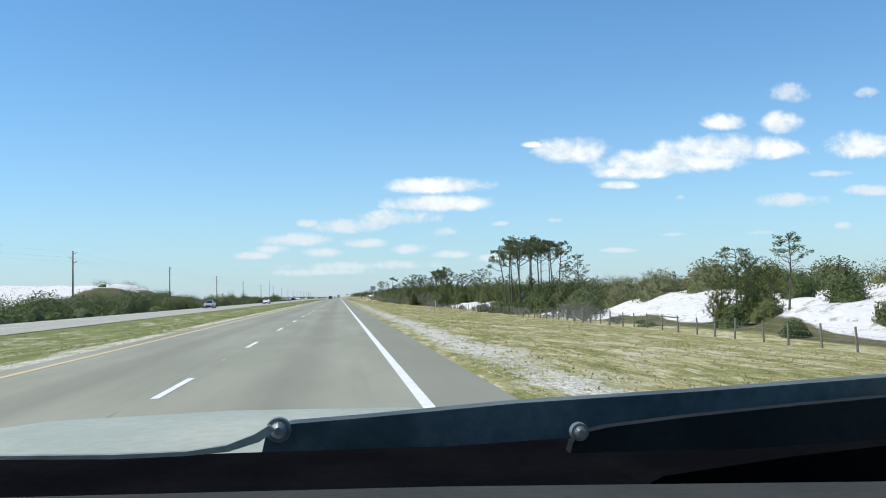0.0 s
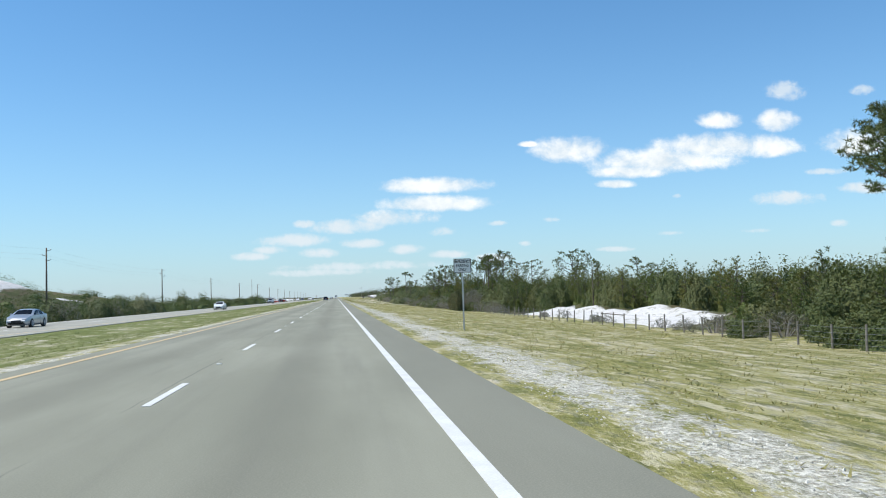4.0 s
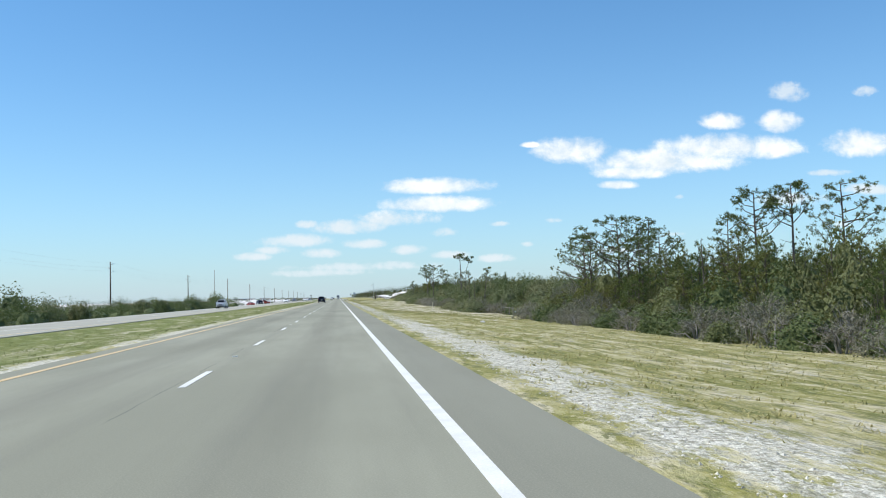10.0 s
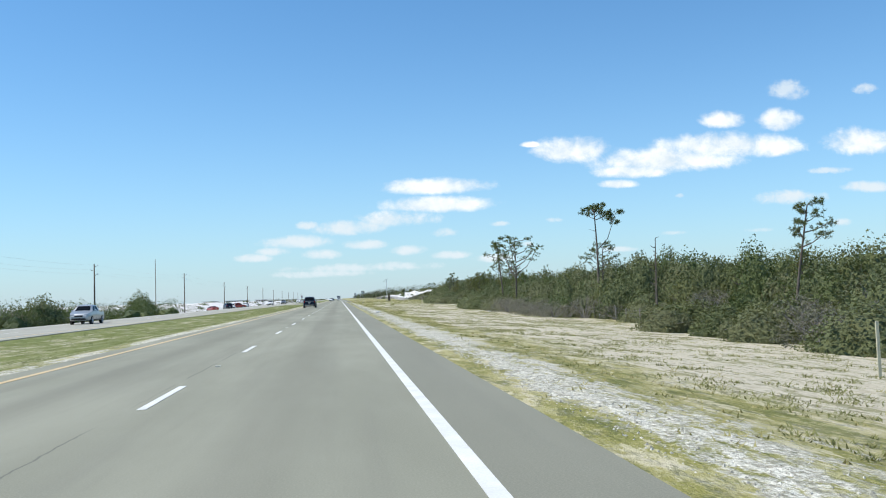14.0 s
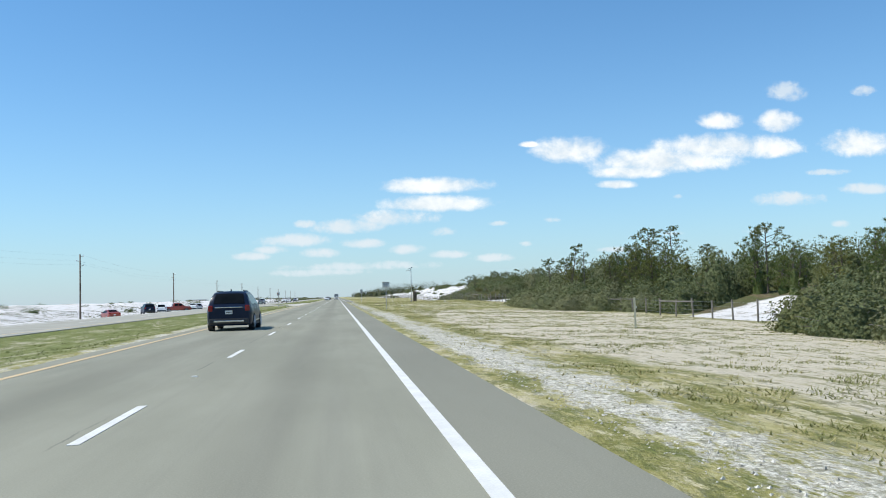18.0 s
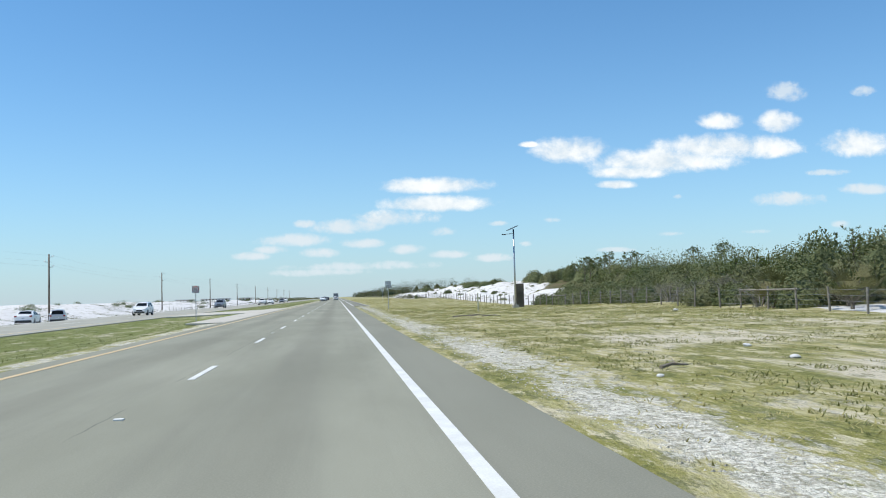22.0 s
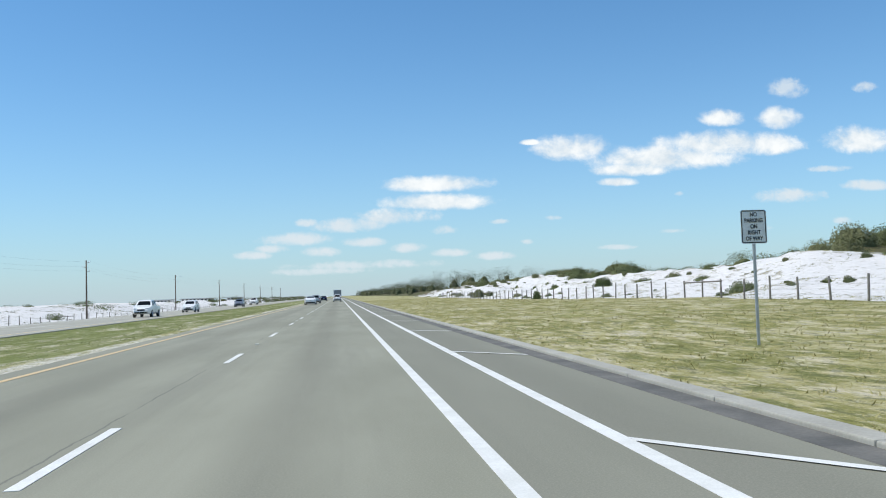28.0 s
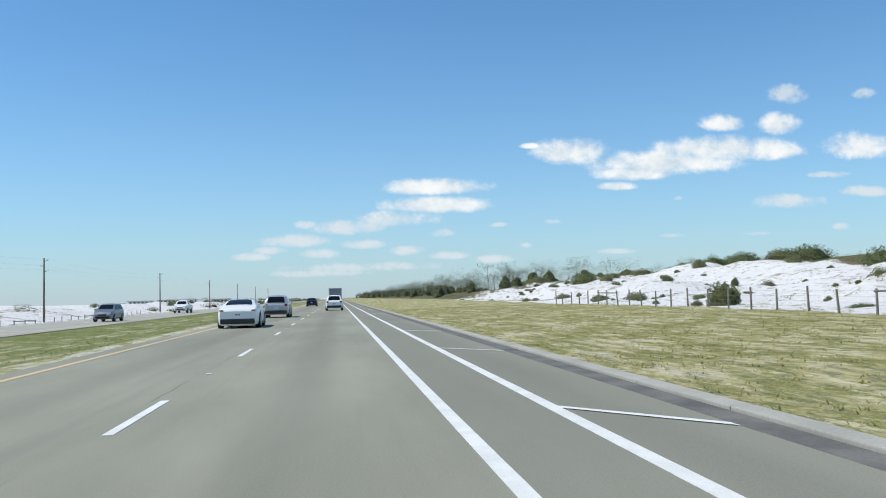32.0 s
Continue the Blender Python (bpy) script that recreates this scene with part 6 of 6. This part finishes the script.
            wheel_at(c, side * (w + 0.018), yy, wheel, 0.24, side)
        lw = plan(0.06) * lamp[0]
        part("tail_lamp", box(bmesh.new(), side * (plan(0.08) * 0.985 - lw / 2), y0 + 0.09, tail - lamp[2], lw, 0.22, lamp[1], 0.035), TAIL_RED, c)
        part("headlamp", box(bmesh.new(), side * plan(L - 0.2) * 0.72, -y0 - 0.2, bonnet - 0.24, hw * 0.34, 0.3, 0.13, 0.04), LAMP_CLEAR, c)
        if rails:
            d0, d1 = panes[0][0] + 0.2, panes[-1][1] - 1.0
            x0 = skin((d0 + d1) / 2)[11][0]
            part("roof_rail", rod(bmesh.new(), (side * x0, y0 + d0, outline(d0) + 0.035), (side * x0, y0 + d1, outline(d1) + 0.035), 0.026, 0.026, 6), colour if colour is BLUE_BLACK_PAINT else BLACK_TRIM, c)
            part("rail_foot", box(bmesh.new(), side * x0, y0 + (d0 + d1) / 2, outline((d0 + d1) / 2) + 0.015, 0.03, d1 - d0, 0.03), BLACK_TRIM, c)
    end_glass("rear_window", *rear)
    end_glass("windscreen", *front)
    part("rear_bumper", box(bmesh.new(), 0, y0 + 0.06, clear + 0.2, W * 0.86, 0.2, 0.26, 0.06), BLACK_TRIM if low_black else colour, c)
    if chrome:
        part("bumper_trim", box(bmesh.new(), 0, y0 - 0.05, clear + 0.2, W * 0.66, 0.03, 0.08, 0.012), CHROME, c)
        part("tailgate_trim", box(bmesh.new(), 0, y0 + 0.0, tail - 0.08, W * 0.6, 0.05, 0.045, 0.012), CHROME, c)
        part("roof_aerial", box(bmesh.new(), 0, y0 + 1.0, outline(1.0) + 0.06, 0.04, 0.14, 0.09, 0.015), BLACK_TRIM, c)
    part("front_bumper", box(bmesh.new(), 0, -y0 - 0.09, clear + 0.2, W * 0.7, 0.18, 0.24, 0.06), BLACK_TRIM, c)
    part("grille", box(bmesh.new(), 0, -y0 - 0.04, bonnet - 0.38, W * 0.4, 0.1, 0.18, 0.02), BLACK_TRIM, c)
    plate = part("number_plate", box(bmesh.new(), 0, y0 - 0.005, tail - 0.3, 0.31, 0.03, 0.16, 0.006), SIGN_WHITE, c)
    for k in range(6):
        part("plate_bar", box(bmesh.new(), -0.1 + 0.04 * k, y0 - 0.023, tail - 0.305, 0.026, 0.006, 0.07), SIGN_BLACK, plate)
    return c


SUV = dict(L=5.0, W=2.0, H=1.77, belt=1.13, bonnet=1.09, tail=1.13, wheel=0.385, rear=(0.13, 0.42), front=(3.05, 3.72), panes=((0.62, 1.4), (1.5, 2.45), (2.54, 3.62)), lamp=(0.22, 0.26, 0.12),
           line=[(0, 0.92), (0.04, 1.08), (0.1, 1.14), (0.3, 1.5), (0.46, 1.69), (0.7, 1.75), (1.5, 1.77), (2.4, 1.77), (2.95, 1.7), (3.85, 1.16), (4.1, 1.1), (4.65, 1.03), (4.9, 0.9), (5.0, 0.7)])
COUPE = dict(L=5.0, W=1.94, H=1.42, belt=0.96, bonnet=0.86, tail=0.98, clear=0.15, wheel=0.36, rear=(0.75, 1.75), front=(2.75, 3.5), panes=((1.25, 1.95), (2.05, 3.3)), lamp=(0.24, 0.06, 0.1), narrow=0.3, hips=0.05,
             line=[(0, 0.78), (0.04, 0.92), (0.14, 0.99), (0.5, 1.06), (1.0, 1.23), (1.5, 1.36), (2.0, 1.42), (2.4, 1.41), (2.8, 1.32), (3.5, 1.0), (3.75, 0.9), (4.4, 0.82), (4.8, 0.7), (5.0, 0.5)])
SMALL_SUV = dict(L=4.6, W=1.87, H=1.68, belt=1.07, bonnet=1.0, tail=1.06, wheel=0.35, rear=(0.14, 0.5), front=(2.75, 3.4), panes=((0.65, 1.15), (1.24, 2.1), (2.18, 3.28)), lamp=(0.26, 0.18, 0.1),
                 line=[(0, 0.88), (0.04, 1.02), (0.12, 1.08), (0.36, 1.44), (0.56, 1.6), (0.8, 1.66), (1.6, 1.68), (2.2, 1.67), (2.65, 1.6), (3.5, 1.1), (3.75, 1.02), (4.3, 0.95), (4.5, 0.84), (4.6, 0.62)])
SEDAN = dict(L=4.8, W=1.84, H=1.46, belt=0.97, bonnet=0.88, tail=1.0, clear=0.17, wheel=0.33, rear=(0.8, 1.35), front=(2.7, 3.4), panes=((1.2, 1.95), (2.04, 3.25)), lamp=(0.3, 0.16, 0.1),
             line=[(0, 0.84), (0.04, 0.98), (0.12, 1.03), (0.7, 1.06), (1.35, 1.38), (1.7, 1.45), (2.2, 1.46), (2.65, 1.38), (3.45, 1.0), (3.7, 0.92), (4.4, 0.84), (4.7, 0.72), (4.8, 0.52)])
PICKUP = dict(L=5.7, W=2.0, H=1.9, belt=1.24, bonnet=1.18, tail=1.1, clear=0.35, wheel=0.4, rear=(2.0, 2.14), front=(3.75, 4.3), panes=((2.3, 3.05), (3.14, 4.2)), lamp=(0.14, 0.3, 0.1),
              line=[(0, 1.02), (0.04, 1.14), (0.12, 1.17), (1.88, 1.17), (1.98, 1.3), (2.16, 1.8), (2.35, 1.88), (3.2, 1.9), (3.65, 1.82), (4.35, 1.27), (4.6, 1.2), (5.3, 1.12), (5.6, 0.98), (5.7, 0.75)])
ROAD = "traffic on the road"
vehicle("car", "large blue-black SUV with roof rails and chrome trim", (-4.45, 484.4, 0.0), 0, BLUE_BLACK_PAINT, rails=True, chrome=True, group=ROAD, **SUV)
vehicle("car", "white fastback car with a black lower bumper", (-4.72, 853.6, 0.0), 0, WHITE_PAINT, group=ROAD, **COUPE)
vehicle("car", "silver grey compact SUV in the inner lane", (-4.4, 875.5, 0.0), 0, SILVER_PAINT, group=ROAD, **SMALL_SUV)
vehicle("car", "white SUV with a dark bumper in the outer lane", (-0.2, 905.0, 0.0), 0, WHITE_PAINT, group=ROAD, **SMALL_SUV)
vehicle("car", "small dark saloon car far ahead", (-4.3, 962.0, 0.0), 0, BLUE_BLACK_PAINT, group=ROAD, **SEDAN)
ONCOMING = "oncoming and parked vehicles"
vehicle("pickup", "white pickup truck on the opposite carriageway", (-21.3, 801.0, OPP_Z), 180, WHITE_PAINT, group=ONCOMING, **PICKUP)
vehicle("car", "white SUV on the opposite carriageway", (-21.2, 829.5, OPP_Z), 180, WHITE_PAINT, group=ONCOMING, **SMALL_SUV)
vehicle("car", "white SUV beside the sand on the far lane", (-24.8, 662.0, OPP_Z), 180, WHITE_PAINT, group=ONCOMING, **SMALL_SUV)
vehicle("car", "dark SUV on the far lane", (-24.7, 736.0, OPP_Z), 180, GREY_PAINT, group=ONCOMING, **SUV)
vehicle("car", "dark SUV coming the other way", (-21.4, 893.0, OPP_Z), 180, GREY_PAINT, group=ONCOMING, **SMALL_SUV)
vehicle("pickup", "white pickup coming the other way", (-23.0, 942.0, OPP_Z), 180, WHITE_PAINT, group=ONCOMING, **PICKUP)
vehicle("car", "silver saloon on the opposite carriageway", (-24.7, 172.0, OPP_Z), 180, SILVER_PAINT, group=ONCOMING, **SEDAN)
vehicle("car", "white saloon on the opposite carriageway", (-21.2, 262.0, OPP_Z), 180, WHITE_PAINT, group=ONCOMING, **SEDAN)
vehicle("pickup", "silver pickup on the opposite carriageway", (-24.7, 432.0, OPP_Z), 180, SILVER_PAINT, group=ONCOMING, **PICKUP)
for x, y, turn, colour, spec, words in ((-31.2, 592, 20, BLUE_BLACK_PAINT, SMALL_SUV, "dark SUV parked on the sand"), (-31.8, 606, 12, WHITE_PAINT, SMALL_SUV, "white SUV parked on the sand"),
                                        (-32.3, 624, -70, RED_PAINT, PICKUP, "dull red pickup parked askew on the sand"), (-31.6, 640, 8, WHITE_PAINT, SEDAN, "white saloon parked on the sand"),
                                        (-32.6, 653, 15, SILVER_PAINT, SMALL_SUV, "silver SUV parked on the sand"), (-33.0, 575, 30, RED_PAINT, SEDAN, "red saloon parked on the sand")):
    vehicle("car" if spec is not PICKUP else "pickup", words, (x, y, max(level(x - 1, y - 2), level(x + 1, y + 2), level(x + 1, y - 2), level(x - 1, y + 2), level(x, y))), turn, colour, group=ONCOMING, **spec)

# box truck far ahead in the outer lane
truck = thing("box_truck", "pale grey box truck far ahead in the outer lane", "truck", (-0.2, 972.0, 0.0), group=ROAD)
part("cargo_box", box(bmesh.new(), 0, -0.8, 2.05, 2.4, 5.4, 2.3, 0.04), SILVER_PAINT, truck)
part("rear_door", box(bmesh.new(), 0, -3.51, 2.05, 2.1, 0.04, 2.05, 0.01), GREY_PAINT, truck)
part("cab", box(bmesh.new(), 0, 3.0, 1.5, 2.1, 1.9, 1.9, 0.18), WHITE_PAINT, truck)
part("rear_bumper", box(bmesh.new(), 0, -3.5, 0.62, 2.2, 0.16, 0.16, 0.02), BLACK_TRIM, truck)
part("chassis", box(bmesh.new(), 0, 0, 0.75, 0.9, 6.8, 0.25, 0.02), BLACK_TRIM, truck)
for side in (-1, 1):
    for yy in (-2.3, 3.0):
        wheel_at(truck, side * 1.12, yy, 0.42, 0.3, side)

# ---- the car that carries the camera, as it stood at the start ----
own = thing("open_car", "cream car with a black windscreen band and wide wiper arms", "car", (0.02, 0.3, 0.0))
HOOD_PAINT = plain("faded_cream_bonnet_paint", (0.34, 0.36, 0.29), (0.42, 0.435, 0.35), 2.0, 30.0, 0.55, spec=0.2, bump=0.02)
DASH = plain("grey_dashboard_vinyl", (0.04, 0.044, 0.04), (0.055, 0.058, 0.053), 5.0, 80.0, 0.8, spec=0.1)
# black plastic with the shade inside the car put into its colour
COWL = plain("shade_blackened_cowl_plastic", (0.004, 0.004, 0.005), (0.007, 0.007, 0.008), 5.0, 60.0, 1.0, spec=0.0)
COWL_EDGE = plain("dark_grey_rubber", (0.014, 0.017, 0.018), (0.024, 0.028, 0.03), 6.0, 60.0, 0.85, spec=0.05)
SEAL = plain("pale_worn_seal", (0.2, 0.22, 0.2), (0.34, 0.36, 0.32), 30.0, 120.0, 0.8, spec=0.1)
NUT_METAL = plain("dull_nut_steel", (0.16, 0.18, 0.18), (0.28, 0.3, 0.3), 20.0, 80.0, 0.45, 0.4)
ARM = plain("dark_wiper_arm_paint", (0.06, 0.078, 0.078), (0.13, 0.155, 0.15), 9.0, 60.0, 0.6, spec=0.15)
st = [(-2.6, 0.72, 0.4, 0.75), (-2.5, 0.84, 0.3, 0.9), (-1.6, 0.92, 0.24, 0.93), (0.45, 0.92, 0.24, 0.93), (0.85, 0.92, 0.24, 1.03), (2.2, 0.9, 0.24, 1.04), (2.6, 0.84, 0.3, 1.03), (2.78, 0.74, 0.42, 0.86)]
part("body", loft(st, body_section), HOOD_PAINT, own, smooth=True)
for side in (-1, 1):
    for yy in (-1.6, 1.85):
        # black disc on the flank, standing for the shade inside the arch
        part("wheel_arch", rod(bmesh.new(), (side * 0.7, yy, 0.35), (side * 0.925, yy, 0.35), 0.4, 0.39, 24), BLACK_TRIM, own)
        wheel_at(own, side * 0.94, yy, 0.34, 0.22, side)
    part("headlamp", box(bmesh.new(), side * 0.6, 2.76, 0.72, 0.3, 0.2, 0.13, 0.04), LAMP_CLEAR, own)
    part("tail_lamp", box(bmesh.new(), side * 0.66, -2.55, 0.72, 0.26, 0.12, 0.16, 0.03), TAIL_RED, own)
part("front_bumper", box(bmesh.new(), 0, 2.82, 0.48, 1.4, 0.16, 0.22, 0.05), HOOD_PAINT, own)
part("rear_bumper", box(bmesh.new(), 0, -2.56, 0.5, 1.5, 0.16, 0.22, 0.05), HOOD_PAINT, own)


def slab(name, outline, y0, y1, mat, parent, label=""):
    """A board with that outline in x and z, standing between two distances."""
    bm = bmesh.new()
    a = [bm.verts.new((x, y0, z)) for x, z in outline]
    b = [bm.verts.new((x, y1, z)) for x, z in outline]
    bm.faces.new(a)
    bm.faces.new(list(reversed(b)))
    for i in range(len(outline)):
        j = (i + 1) % len(outline)
        bm.faces.new((a[j], a[i], b[i], b[j]))
    bmesh.ops.recalc_face_normals(bm, faces=bm.faces)
    return part(name, bm, mat, parent, label, smooth=False)
arm = slab("wiper_arm", [(0.200, 1.148), (0.207, 1.179), (0.218, 1.192), (0.244, 1.197), (0.341, 1.201), (0.563, 1.213), (0.848, 1.220), (1.212, 1.233), (1.210, 1.204), (0.910, 1.185), (0.643, 1.150), (0.472, 1.135), (0.308, 1.135)], 1.26, 1.30, ARM, own, "wide blue-grey wiper arm")
cowl = slab("cowl", [(-0.253, 1.178), (0.089, 1.172), (0.460, 1.167), (0.620, 1.171), (0.641, 1.180), (0.779, 1.193), (1.139, 1.216), (1.125, 0.977), (-0.252, 1.059)], 0.90, 1.20, COWL, own, "black plastic cowl under the windscreen edge, darkened for cabin shade")
slab("dashboard", [(-0.074, 1.226), (0.394, 1.214), (0.857, 1.196), (0.847, 1.025), (-0.073, 1.095)], 0.25, 0.75, DASH, own, "grey vinyl dashboard top")
blade = slab("lower_wiper", [(0.528, 1.218), (0.531, 1.228), (0.544, 1.237), (0.567, 1.241), (0.642, 1.247), (0.76, 1.254), (0.883, 1.26), (0.881, 1.218), (0.699, 1.214)], 0.845, 0.862, COWL_EDGE, own, "dark grey second wiper lying on the black band")
slab("bonnet_seal", [(-0.01, 1.236), (0.103, 1.232), (0.169, 1.232), (0.205, 1.236), (0.231, 1.245), (0.245, 1.253), (0.25, 1.248), (0.236, 1.238), (0.207, 1.23), (0.169, 1.228), (0.103, 1.228), (-0.01, 1.233)], 0.866, 0.874, SEAL, own, "pale worn seal along the foot of the windscreen")


def nut(parent, x, y, z, r):
    """A domed nut on a flat washer."""
    bm = rod(bmesh.new(), (x, y + 0.006, z), (x, y - 0.001, z), r * 1.5, r * 1.4, 20)
    rod(bm, (x, y, z), (x, y - r * 0.5, z), r, r * 0.92, 14)
    rod(bm, (x, y - r * 0.5, z), (x, y - r * 0.9, z), r * 0.9, r * 0.45, 14)
    return part("wiper_nut", bm, NUT_METAL, parent, "dull steel nut", smooth=False)


nut(arm, 0.226, 1.252, 1.190, 0.012)
nut(blade, 0.537, 0.842, 1.238, 0.006)
# roof and pillars stay out of view, added to shade the dashboard
roof = part("roof", loft([(-1.35, 0.66, 1.5, 1.56), (-1.1, 0.74, 1.54, 1.62), (-0.4, 0.76, 1.56, 1.65), (0.35, 0.72, 1.55, 1.62)], lambda w, zb, zt: [(0.0, zb), (w, zb - 0.02), (w, zb + 0.02), (w * 0.85, zt), (0.0, zt + 0.01)]), HOOD_PAINT, own, smooth=True)
for side in (-1, 1):
    part("rear_pillar", rod(bmesh.new(), (side * 0.7, -1.3, 1.53), (side * 0.84, -1.9, 0.9), 0.05, 0.06, 8), HOOD_PAINT, own)
